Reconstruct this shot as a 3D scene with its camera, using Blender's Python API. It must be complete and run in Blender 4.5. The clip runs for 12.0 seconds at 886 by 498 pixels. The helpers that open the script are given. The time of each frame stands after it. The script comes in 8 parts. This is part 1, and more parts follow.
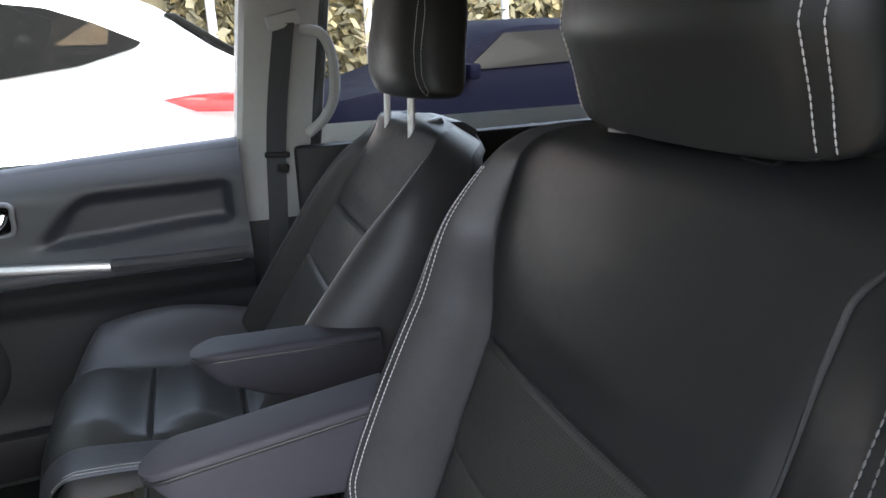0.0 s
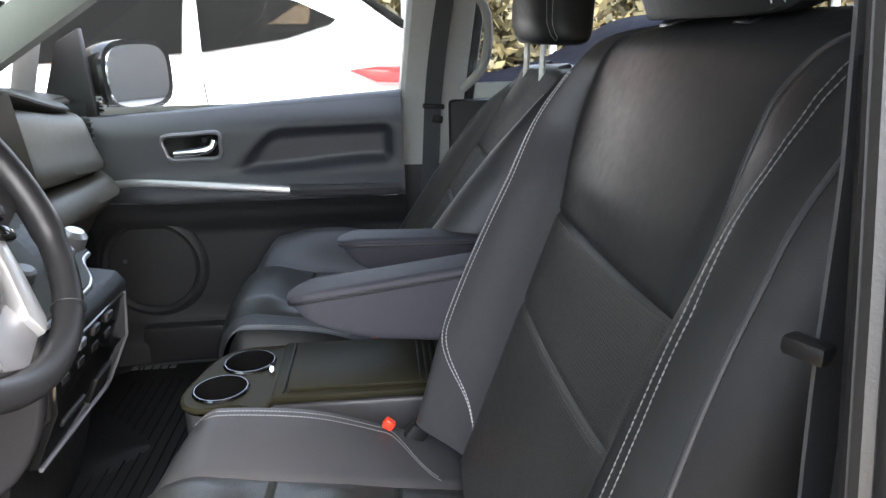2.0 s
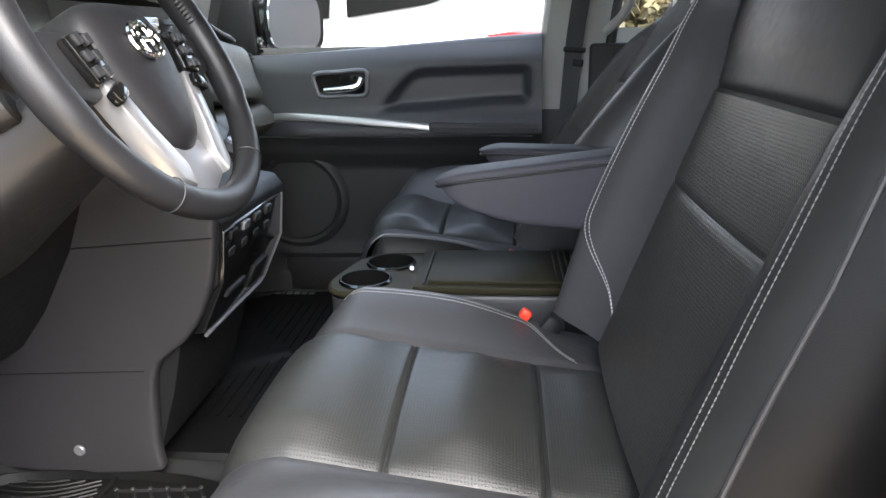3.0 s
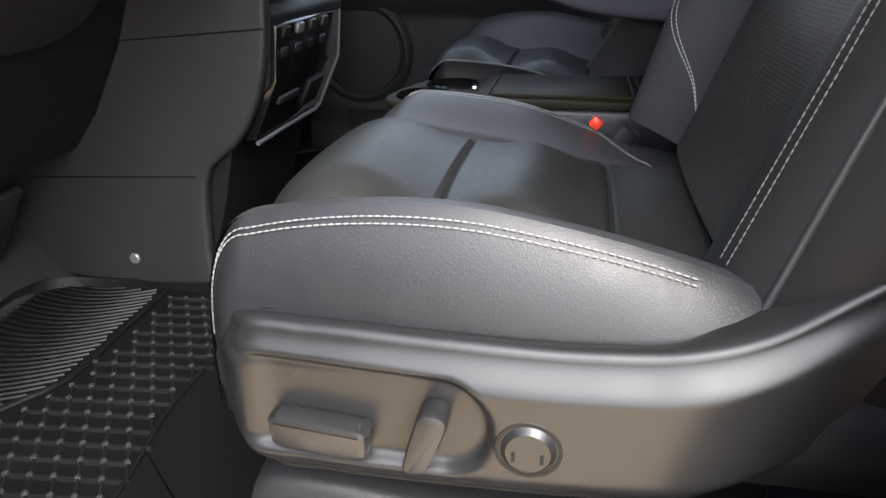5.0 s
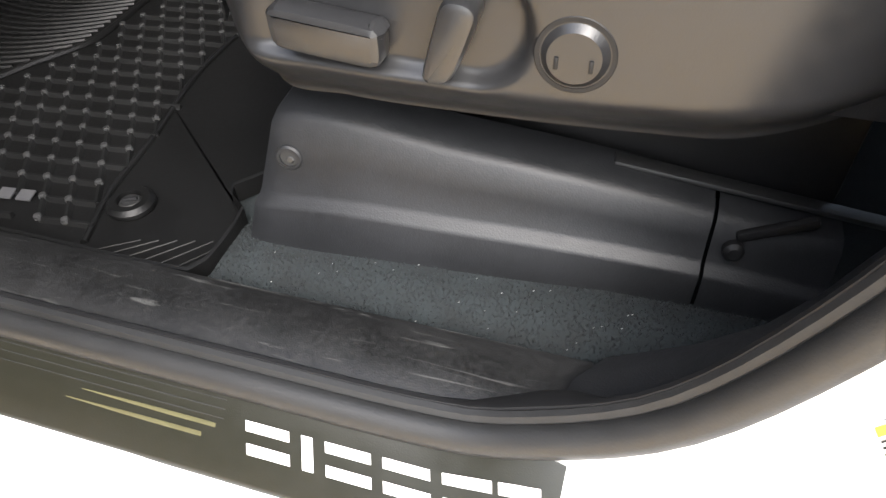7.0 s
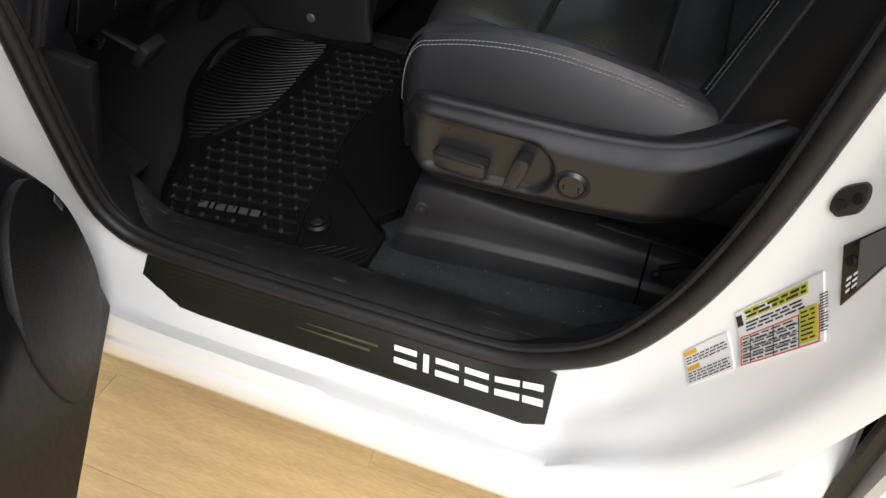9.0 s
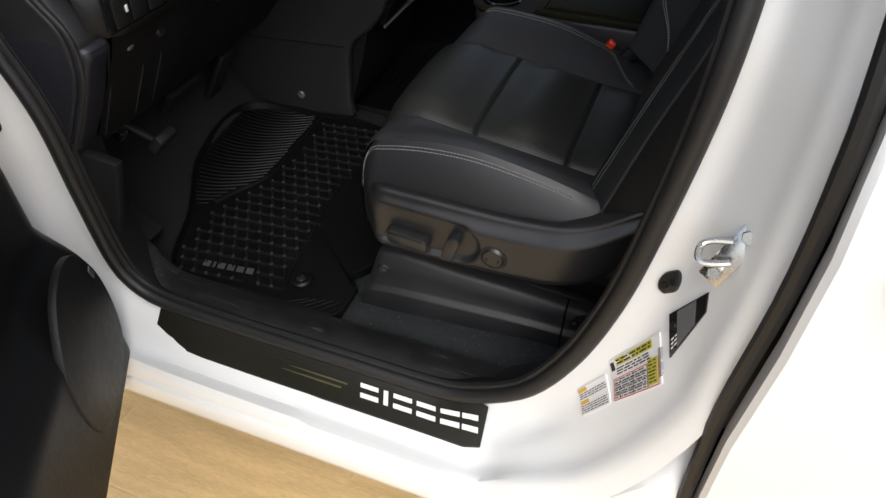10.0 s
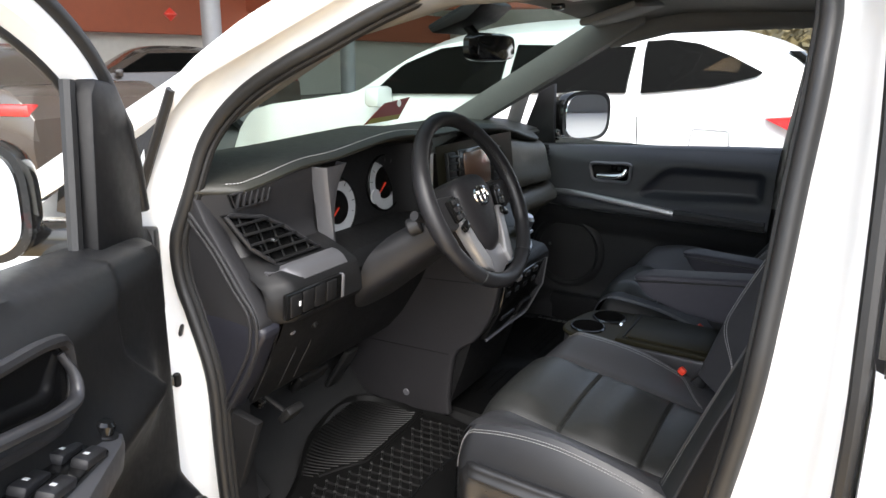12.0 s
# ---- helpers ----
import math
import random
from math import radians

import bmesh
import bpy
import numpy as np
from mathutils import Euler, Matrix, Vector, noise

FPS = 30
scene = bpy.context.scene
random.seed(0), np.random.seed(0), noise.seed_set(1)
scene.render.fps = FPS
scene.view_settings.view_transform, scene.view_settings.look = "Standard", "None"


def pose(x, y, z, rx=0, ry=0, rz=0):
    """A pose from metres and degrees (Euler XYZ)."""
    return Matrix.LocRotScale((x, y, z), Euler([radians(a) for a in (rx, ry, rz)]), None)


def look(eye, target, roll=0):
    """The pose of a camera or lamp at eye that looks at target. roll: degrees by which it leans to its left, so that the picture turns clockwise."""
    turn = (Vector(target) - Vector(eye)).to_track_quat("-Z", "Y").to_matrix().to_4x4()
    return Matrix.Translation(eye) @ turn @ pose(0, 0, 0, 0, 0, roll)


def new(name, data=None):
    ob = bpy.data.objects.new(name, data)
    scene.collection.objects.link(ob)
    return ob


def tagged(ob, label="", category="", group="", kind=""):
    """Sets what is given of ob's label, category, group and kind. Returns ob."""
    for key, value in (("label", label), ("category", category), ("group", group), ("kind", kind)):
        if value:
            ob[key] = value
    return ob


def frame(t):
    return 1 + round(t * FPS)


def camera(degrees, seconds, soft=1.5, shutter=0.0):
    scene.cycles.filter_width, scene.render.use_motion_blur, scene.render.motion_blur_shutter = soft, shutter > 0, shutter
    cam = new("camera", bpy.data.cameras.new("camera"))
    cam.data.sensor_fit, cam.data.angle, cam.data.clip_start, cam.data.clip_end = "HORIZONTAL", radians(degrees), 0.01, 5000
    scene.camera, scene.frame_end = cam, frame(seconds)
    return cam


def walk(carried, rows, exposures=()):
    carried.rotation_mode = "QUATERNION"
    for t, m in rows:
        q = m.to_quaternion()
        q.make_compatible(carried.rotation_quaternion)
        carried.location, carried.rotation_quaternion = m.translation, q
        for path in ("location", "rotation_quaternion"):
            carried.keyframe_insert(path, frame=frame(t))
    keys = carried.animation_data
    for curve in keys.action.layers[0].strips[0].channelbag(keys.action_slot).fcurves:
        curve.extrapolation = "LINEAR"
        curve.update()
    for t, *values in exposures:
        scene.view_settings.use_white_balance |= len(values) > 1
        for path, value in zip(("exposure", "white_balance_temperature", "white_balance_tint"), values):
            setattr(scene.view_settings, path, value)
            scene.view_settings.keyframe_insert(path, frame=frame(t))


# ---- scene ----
cam = camera(65.0, 12.0)
EXPOSURES = [(0, 2.98), (1.0, 3.02), (2.0, 3.1), (2.7, 2.95), (4.5, 2.6), (5.0, 2.22), (5.5, 1.85), (6.0, 1.86), (6.5, 2.08), (7.0, 2.2), (7.5, 1.6), (7.7, 1.45), (9.3, 0.15), (10.2, 0.2), (10.8, 0.45), (11.4, 1.0), (12, 1.62)]
PATH = [
    (0, (-0.025, -0.819, 1.404), (0.605, 0.977, 0.791), -2.0),
    (0.5, (-0.035, -0.875, 1.397), (0.599, 0.92, 0.784), -1.8),
    (1, (-0.067, -0.917, 1.397), (0.541, 0.886, 0.782), -1.7),
    (1.5, (-0.032, -0.975, 1.37), (0.386, 0.884, 0.762), -1.9),
    (2, (0.019, -1.038, 1.313), (0.173, 0.865, 0.717), -1.4),
    (2.5, (-0.001, -1.077, 1.223), (-0.037, 0.834, 0.634), -1.4),
    (2.7, (-0.023, -1.107, 1.199), (-0.128, 0.801, 0.61), -1.4),
    (4.5, (-0.014, -1.107, 1.034), (-0.326, 0.746, 0.35), -0.8),
    (5, (-0.019, -1.095, 0.994), (-0.375, 0.699, 0.185), -0.8),
    (5.5, (-0.015, -1.08, 0.96), (-0.411, 0.646, 0.031), -0.9),
    (6, (-0.014, -1.074, 0.923), (-0.433, 0.58, -0.121), -1.1),
    (6.5, (-0.012, -1.069, 0.894), (-0.444, 0.454, -0.328), -1.3),
    (7, (-0.004, -1.07, 0.881), (-0.444, 0.285, -0.522), -1.7),
    (7.5, (0.007, -1.077, 0.881), (-0.469, 0.264, -0.524), -1.5),
    (7.7, (0.011, -1.091, 0.893), (-0.476, 0.257, -0.502), -1.0),
    (9.3, (0.082, -1.431, 1.291), (-0.435, -0.095, -0.104), 0.2),
    (9.5, (0.109, -1.445, 1.337), (-0.415, -0.115, -0.062), -0.4),
    (10, (0.177, -1.464, 1.403), (-0.379, -0.096, 0.054), -1.0),
    (10.5, (0.239, -1.511, 1.435), (-0.426, -0.04, 0.254), -0.6),
    (11, (0.252, -1.56, 1.456), (-0.547, -0.011, 0.476), 0.0),
    (11.5, (0.247, -1.613, 1.459), (-0.655, -0.002, 0.69), 0.5),
    (12, (0.251, -1.673, 1.462), (-0.705, -0.005, 0.911), 1.1),
]
walk(cam, [(t, look(eye, target, roll)) for t, eye, target, roll in PATH], EXPOSURES)

# ---- light: an open court under an overcast sky ----
world = bpy.data.worlds.new("sky")
scene.world = world
world.use_nodes = True
wn, wl = world.node_tree.nodes, world.node_tree.links
sky = wn.new("ShaderNodeTexSky")
sky.sky_type, sky.sun_disc = "NISHITA", False
sky.sun_elevation, sky.sun_rotation = radians(49), radians(148.6)
sky.dust_density = 3.0
haze = wn.new("ShaderNodeHueSaturation")
haze.inputs["Saturation"].default_value = 0.6
wl.new(sky.outputs["Color"], haze.inputs["Color"])
wl.new(haze.outputs["Color"], wn["Background"].inputs["Color"])
wn["Background"].inputs["Strength"].default_value = 0.245
sun_data = bpy.data.lights.new("sun", "SUN")
sun_data.energy, sun_data.angle, sun_data.color = 0.75, radians(40), (0.965, 0.985, 0.985)
sun = new("sun", sun_data)
sun.matrix_world = look((4.4, -7.2, 9.8), (0, 0, 0))

# ---- building helpers ----
LOCAL = set()


def thing(name, loc, label, category, group="", kind="", m=None):
    """An empty at the base of a thing. With m its parts are built in its own axes, else in the world's."""
    ob = new(name)
    ob.empty_display_size = 0.1
    if m is None:
        ob.location = loc
    else:
        ob.matrix_basis = m
        LOCAL.add(ob.name)
    return tagged(ob, label, category, group, kind)


def link(name, me, mat, parent=None, label="", kind="", sharp=38.0):
    if mat is not None:
        me.materials.append(mat)
    me.polygons.foreach_set("use_smooth", [True] * len(me.polygons))
    me.set_sharp_from_angle(angle=radians(sharp))
    ob = new(name, me)
    if parent is not None:
        ob.parent = parent
        if parent.type == "EMPTY" and parent.name not in LOCAL:
            ob.matrix_parent_inverse = Matrix.Translation(-Vector(parent.location))
    return tagged(ob, label, kind=kind)


def part(name, geo, mat, parent=None, label="", kind="", sharp=38.0):
    """Links a bmesh, or a pair of vertices and faces, as one mesh object."""
    me = bpy.data.meshes.new(name)
    if isinstance(geo, bmesh.types.BMesh):
        bmesh.ops.recalc_face_normals(geo, faces=geo.faces)
        geo.to_mesh(me)
        geo.free()
    else:
        bm = bmesh.new()
        me.from_pydata([tuple(map(float, v)) for v in geo[0]], [], [tuple(f) for f in geo[1]])
        bm.from_mesh(me)
        bmesh.ops.recalc_face_normals(bm, faces=bm.faces)
        bm.to_mesh(me)
        bm.free()
    return link(name, me, mat, parent, label, kind, sharp)


def join(*geos):
    """Several vertex-and-face pairs as one."""
    verts, faces = [], []
    for v, f in geos:
        n = len(verts)
        verts += list(v)
        faces += [tuple(i + n for i in face) for face in f]
    return verts, faces


def spline(points, n, closed=False):
    """A Catmull-Rom curve through the points, as n points at even steps of its length."""
    p = np.array(points, float)
    if closed:
        p = np.vstack([p[-1], p, p[:2]])
    else:
        p = np.vstack([2 * p[0] - p[1], p, 2 * p[-1] - p[-2]])
    out = []
    for a, b, c, d in zip(p[:-3], p[1:-2], p[2:-1], p[3:]):
        t = np.linspace(0, 1, 12, endpoint=False)[:, None]
        out.append(0.5 * (2 * b + (c - a) * t + (2 * a - 5 * b + 4 * c - d) * t**2 + (3 * b - a - 3 * c + d) * t**3))
    out = np.vstack(out + [p[-2][None]])
    far = np.r_[0, np.cumsum(np.linalg.norm(np.diff(out, axis=0), axis=1))]
    at = np.linspace(0, far[-1], n + 1)[:-1] if closed else np.linspace(0, far[-1], n)
    return np.stack([np.interp(at, far, out[:, k]) for k in range(p.shape[1])], 1)


def curve1(x, xs, ys):
    """A smooth value at x through the knots."""
    xs, ys = np.array(xs, float), np.array(ys, float)
    x = np.clip(x, xs[0], xs[-1])
    i = np.clip(np.searchsorted(xs, x) - 1, 0, len(xs) - 2)
    g = np.gradient(ys, xs)
    h = xs[i + 1] - xs[i]
    t = (x - xs[i]) / h
    return (1 + 2 * t) * (1 - t) ** 2 * ys[i] + t * (1 - t) ** 2 * h * g[i] + t * t * (3 - 2 * t) * ys[i + 1] + t * t * (t - 1) * h * g[i + 1]


def sheet(rows, closed=False, cap=False):
    """A skin over rows of points. closed: each row is a ring; cap: the end rings are filled."""
    rows = [np.asarray(r, float) for r in rows]
    n, m = len(rows), len(rows[0])
    verts = [tuple(p) for r in rows for p in r]
    faces = []
    for i in range(n - 1):
        for j in range(m if closed else m - 1):
            k = (j + 1) % m
            faces.append((i * m + j, i * m + k, (i + 1) * m + k, (i + 1) * m + j))
    if cap:
        faces += [tuple(range(m))[::-1], tuple((n - 1) * m + j for j in range(m))]
    return verts, faces


def tube(path, radius, segs=10, closed=False, flat=1.0, cap=True):
    """A tube along a path; radius one number or one per point; flat squeezes it along the local second axis."""
    p = np.array(path, float)
    n = len(p)
    tang = np.roll(p, -1, 0) - np.roll(p, 1, 0) if closed else np.gradient(p, axis=0)
    tang /= np.linalg.norm(tang, axis=1)[:, None] + 1e-12
    ref = np.array([0, 0, 1.0]) if abs(tang[0][2]) < 0.8 else np.array([1.0, 0, 0])
    u = np.cross(tang[0], ref)
    rows = []
    r = np.broadcast_to(np.array(radius, float), (n,))
    a = np.linspace(0, 2 * np.pi, segs, endpoint=False)
    for i in range(n):
        u = u - tang[i] * (u @ tang[i])
        u /= np.linalg.norm(u) + 1e-12
        v = np.cross(tang[i], u)
        rows.append(p[i] + r[i] * (np.cos(a)[:, None] * u + flat * np.sin(a)[:, None] * v))
    if closed:
        rows.append(rows[0])
    return sheet(rows, True, cap and not closed)


def rbox(size, at=(0, 0, 0), rot=(0, 0, 0), bevel=0.004, segs=2):
    """A bevelled box as a bmesh."""
    bm = bmesh.new()
    bmesh.ops.create_cube(bm, size=1)
    bmesh.ops.scale(bm, vec=size, verts=bm.verts)
    if bevel:
        bmesh.ops.bevel(bm, geom=list(bm.edges), offset=min(bevel, 0.45 * min(size)), segments=segs, profile=0.5, affect="EDGES")
    bmesh.ops.transform(bm, matrix=pose(*at, *rot), verts=bm.verts)
    return bm


def prism(outline, axis, a, b, bevel=0.0, segs=2):
    """A flat outline of pairs pushed along an axis ('x', 'y' or 'z') from a to b."""
    bm = bmesh.new()
    k = "xyz".index(axis)

    def place(p, d):
        q = list(p)
        q.insert(k, d)
        return q

    bottom = [bm.verts.new(place(p, a)) for p in outline]
    top = [bm.verts.new(place(p, b)) for p in outline]
    n = len(outline)
    bm.faces.new(bottom[::-1])
    bm.faces.new(top)
    for i in range(n):
        bm.faces.new((bottom[i], bottom[(i + 1) % n], top[(i + 1) % n], top[i]))
    bmesh.ops.recalc_face_normals(bm, faces=bm.faces)
    if bevel:
        rim = [e for e in bm.edges if len(e.link_faces) == 2 and e.calc_face_angle(0) > 0.6]
        bmesh.ops.bevel(bm, geom=rim, offset=bevel, segments=segs, profile=0.5, affect="EDGES")
    return bm


def disc(radius, depth, at, rot=(0, 0, 0), segs=32, bevel=0.0, inner=0.0):
    """A round plate or ring about its own z axis."""
    rows, h = [], depth / 2
    b = bevel
    prof = [(inner, -h), (radius - b, -h), (radius, -h + b), (radius, h - b), (radius - b, h), (inner, h)]
    a = np.linspace(0, 2 * np.pi, segs, endpoint=False)
    m = np.array(pose(*at, *rot))
    for r, z in prof + ([prof[0]] if inner else []):
        ring = np.stack([r * np.cos(a), r * np.sin(a), np.full(segs, z)], 1)
        rows.append(ring @ m[:3, :3].T + m[:3, 3])
    v, f = sheet(rows, True)
    bm = bmesh.new()
    me = bpy.data.meshes.new("tmp")
    me.from_pydata([tuple(p) for p in v], [], f)
    bm.from_mesh(me)
    bpy.data.meshes.remove(me)
    bmesh.ops.remove_doubles(bm, verts=bm.verts, dist=1e-6)
    return bm


def stitches(path, step=0.0052, length=0.0044, width=0.00070, lift=0.0):
    """Short raised threads along a path, one after the other."""
    p = np.array(path, float)
    far = np.r_[0, np.cumsum(np.linalg.norm(np.diff(p, axis=0), axis=1))]
    geos = []
    for s in np.arange(0, far[-1] - length, step):
        ends = [np.array([np.interp(q, far, p[:, k]) for k in range(3)]) for q in (s, s + length / 2, s + length)]
        geos.append(tube(ends, [0.45 * width, width, 0.45 * width], 5))
    return join(*geos)

# ---- materials ----
def mat(name, color, rough=0.5, metal=0.0, grain=0.0, grain_scale=400.0, vary=0.08, vary_scale=6.0, rough_vary=0.08, coat=0.0, spec=0.5, voronoi=False, stretch=None):
    """A surface with two scales of colour variation, uneven gloss and a fine relief."""
    m = bpy.data.materials.new(name)
    m.use_nodes = True
    n, l = m.node_tree.nodes, m.node_tree.links
    b = n["Principled BSDF"]
    b.inputs["Metallic"].default_value = metal
    b.inputs["Coat Weight"].default_value = coat
    b.inputs["Coat Roughness"].default_value = 0.05
    b.inputs["Specular IOR Level"].default_value = spec
    tc = n.new("ShaderNodeTexCoord")
    vec = tc.outputs["Object"]
    if stretch:
        mp = n.new("ShaderNodeMapping")
        mp.inputs["Scale"].default_value = stretch
        l.new(vec, mp.inputs["Vector"])
        vec = mp.outputs["Vector"]
    big, small = n.new("ShaderNodeTexNoise"), n.new("ShaderNodeTexNoise")
    for t, s in ((big, vary_scale), (small, vary_scale * 14)):
        t.inputs["Scale"].default_value = s
        t.inputs["Detail"].default_value = 4
        l.new(vec, t.inputs["Vector"])
    add = n.new("ShaderNodeMath")
    add.operation = "ADD"
    l.new(big.outputs["Fac"], add.inputs[0])
    l.new(small.outputs["Fac"], add.inputs[1])
    ramp = n.new("ShaderNodeMapRange")
    ramp.inputs["From Min"].default_value, ramp.inputs["From Max"].default_value = 0.6, 1.4
    ramp.inputs["To Min"].default_value, ramp.inputs["To Max"].default_value = 1 - vary, 1 + vary
    l.new(add.outputs[0], ramp.inputs["Value"])
    mul = n.new("ShaderNodeVectorMath")
    mul.operation = "SCALE"
    mul.inputs[0].default_value = color[:3]
    l.new(ramp.outputs["Result"], mul.inputs["Scale"])
    l.new(mul.outputs[0], b.inputs["Base Color"])
    rr = n.new("ShaderNodeMapRange")
    rr.inputs["From Min"].default_value, rr.inputs["From Max"].default_value = 0.6, 1.4
    rr.inputs["To Min"].default_value, rr.inputs["To Max"].default_value = max(rough - rough_vary, 0.02), min(rough + rough_vary, 1)
    l.new(add.outputs[0], rr.inputs["Value"])
    l.new(rr.outputs["Result"], b.inputs["Roughness"])
    if grain:
        if voronoi:
            g = n.new("ShaderNodeTexVoronoi")
            g.feature = "SMOOTH_F1"
            out = g.outputs["Distance"]
        else:
            g = n.new("ShaderNodeTexNoise")
            g.inputs["Detail"].default_value = 3
            out = g.outputs["Fac"]
        g.inputs["Scale"].default_value = grain_scale
        l.new(vec, g.inputs["Vector"])
        bp = n.new("ShaderNodeBump")
        bp.inputs["Strength"].default_value = grain
        bp.inputs["Distance"].default_value = 0.0006
        l.new(out, bp.inputs["Height"])
        l.new(bp.outputs["Normal"], b.inputs["Normal"])
    return m


def perforated(name, color, hole, axes, pitch=0.0042):
    """Leather with rows of small punched holes, along two axes of the place."""
    m = mat(name, color, 0.40, spec=0.46, grain=0.25, grain_scale=700, voronoi=True, vary=0.12, vary_scale=9)
    n, l = m.node_tree.nodes, m.node_tree.links
    b = n["Principled BSDF"]
    tc = n.new("ShaderNodeTexCoord")
    sep = n.new("ShaderNodeSeparateXYZ")
    l.new(tc.outputs["Object"], sep.inputs[0])
    waves = []
    for ax in axes:
        k = n.new("ShaderNodeMath")
        k.operation = "MULTIPLY"
        k.inputs[1].default_value = 2 * math.pi / pitch
        l.new(sep.outputs[ax], k.inputs[0])
        s = n.new("ShaderNodeMath")
        s.operation = "COSINE"
        l.new(k.outputs[0], s.inputs[0])
        waves.append(s)
    p = n.new("ShaderNodeMath")
    p.operation = "ADD"
    l.new(waves[0].outputs[0], p.inputs[0])
    l.new(waves[1].outputs[0], p.inputs[1])
    dot = n.new("ShaderNodeMapRange")
    dot.inputs["From Min"].default_value, dot.inputs["From Max"].default_value = 0.7, 1.3
    l.new(p.outputs[0], dot.inputs["Value"])
    mix = n.new("ShaderNodeMix")
    mix.data_type = "RGBA"
    old = b.inputs["Base Color"].links[0].from_socket
    l.new(dot.outputs["Result"], mix.inputs["Factor"])
    l.new(old, mix.inputs["A"])
    mix.inputs["B"].default_value = (*hole, 1)
    l.new(mix.outputs["Result"], b.inputs["Base Color"])
    bp = n.new("ShaderNodeBump")
    bp.invert = True
    bp.inputs["Strength"].default_value, bp.inputs["Distance"].default_value = 0.6, 0.0006
    l.new(dot.outputs["Result"], bp.inputs["Height"])
    l.new(b.inputs["Normal"].links[0].from_socket, bp.inputs["Normal"])
    l.new(bp.outputs["Normal"], b.inputs["Normal"])
    return m


def clear(name, color=(1, 1, 1), rough=0.0):
    """Thin window glass: what lies behind shows through, with a reflection on top."""
    m = bpy.data.materials.new(name)
    m.use_nodes = True
    n, l = m.node_tree.nodes, m.node_tree.links
    n.remove(n["Principled BSDF"])
    t, g, x = (n.new("ShaderNode" + k) for k in ("BsdfTransparent", "BsdfGlossy", "MixShader"))
    t.inputs["Color"].default_value = (*color, 1)
    g.inputs["Roughness"].default_value = rough
    x.inputs[0].default_value = 0.045
    l.new(t.outputs[0], x.inputs[1])
    l.new(g.outputs[0], x.inputs[2])
    l.new(x.outputs[0], n["Material Output"].inputs["Surface"])
    return m


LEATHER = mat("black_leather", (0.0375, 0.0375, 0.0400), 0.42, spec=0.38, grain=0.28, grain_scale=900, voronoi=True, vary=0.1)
# the same leather made darker: the flanks' shade is put into its colour
FLANK = mat("shaded_leather", (0.0128, 0.0134, 0.0150), 0.40, spec=0.42, grain=0.22, grain_scale=900, voronoi=True, vary=0.12)
ARM = mat("armrest_leather", (0.0360, 0.0355, 0.0430), 0.58, spec=0.16, grain=0.12, grain_scale=900, voronoi=True, vary=0.1)
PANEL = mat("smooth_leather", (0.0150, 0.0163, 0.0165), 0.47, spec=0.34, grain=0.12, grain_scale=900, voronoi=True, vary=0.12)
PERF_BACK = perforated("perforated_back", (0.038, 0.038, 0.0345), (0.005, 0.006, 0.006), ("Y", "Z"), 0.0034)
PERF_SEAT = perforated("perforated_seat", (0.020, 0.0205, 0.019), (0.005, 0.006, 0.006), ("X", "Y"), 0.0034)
THREAD = mat("white_thread", (0.46, 0.46, 0.46), 0.7, vary=0.1, vary_scale=60)
PALETHREAD = mat("pale_thread", (0.22, 0.22, 0.22), 0.7, vary=0.1, vary_scale=60)
GREYTHREAD = mat("grey_thread", (0.11, 0.11, 0.11), 0.7, vary=0.1, vary_scale=60)
PLASTIC = mat("black_grained_plastic", (0.0175, 0.0175, 0.019), 0.48, spec=0.42, grain=0.4, grain_scale=900, vary=0.08)
SHIELD = mat("satin_black_plastic", (0.0145, 0.0145, 0.015), 0.34, spec=0.5, grain=0.12, grain_scale=1100, vary=0.08)
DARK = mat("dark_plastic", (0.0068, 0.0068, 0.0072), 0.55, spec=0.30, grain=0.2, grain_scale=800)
GLOSS = mat("piano_black", (0.006, 0.006, 0.006), 0.12, vary=0.02, rough_vary=0.03)
RUBBER = mat("black_rubber", (0.012, 0.012, 0.012), 0.5, grain=0.3, grain_scale=600, vary=0.12)
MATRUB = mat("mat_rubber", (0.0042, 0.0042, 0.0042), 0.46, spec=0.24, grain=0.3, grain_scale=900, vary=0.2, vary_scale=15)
SILLTRIM = mat("scuffed_sill_plastic", (0.0125, 0.0130, 0.0142), 0.48, spec=0.36, grain=0.4, grain_scale=700, vary=0.3, vary_scale=12)
CARPET = mat("grey_carpet", (0.0088, 0.0120, 0.0130), 0.95, grain=1.0, grain_scale=420, vary=0.95, vary_scale=34)
WHITE = mat("white_paint", (0.80, 0.81, 0.80), 0.32, coat=0.6, vary=0.015, vary_scale=2, rough_vary=0.04)
CHROME = mat("chrome", (0.85, 0.85, 0.86), 0.08, 1.0, vary=0.02, rough_vary=0.03)
SILVER = mat("silver_trim", (0.36, 0.36, 0.37), 0.33, 0.85, grain=0.1, grain_scale=900, vary=0.04)
GREYTRIM = mat("grey_satin_trim", (0.15, 0.15, 0.162), 0.36, 0.35, vary=0.05)
DARKZINC = mat("dull_screw_steel", (0.10, 0.10, 0.10), 0.4, 0.9, vary=0.1)
ZINC = mat("zinc_plated_steel", (0.62, 0.61, 0.58), 0.25, 1.0, vary=0.15, vary_scale=40)
BEIGE = mat("grey_pillar_trim", (0.34, 0.345, 0.34), 0.75, grain=0.3, grain_scale=900, vary=0.05)
HEADLINING = mat("grey_headlining", (0.17, 0.17, 0.165), 0.85, grain=0.4, grain_scale=900, vary=0.06)
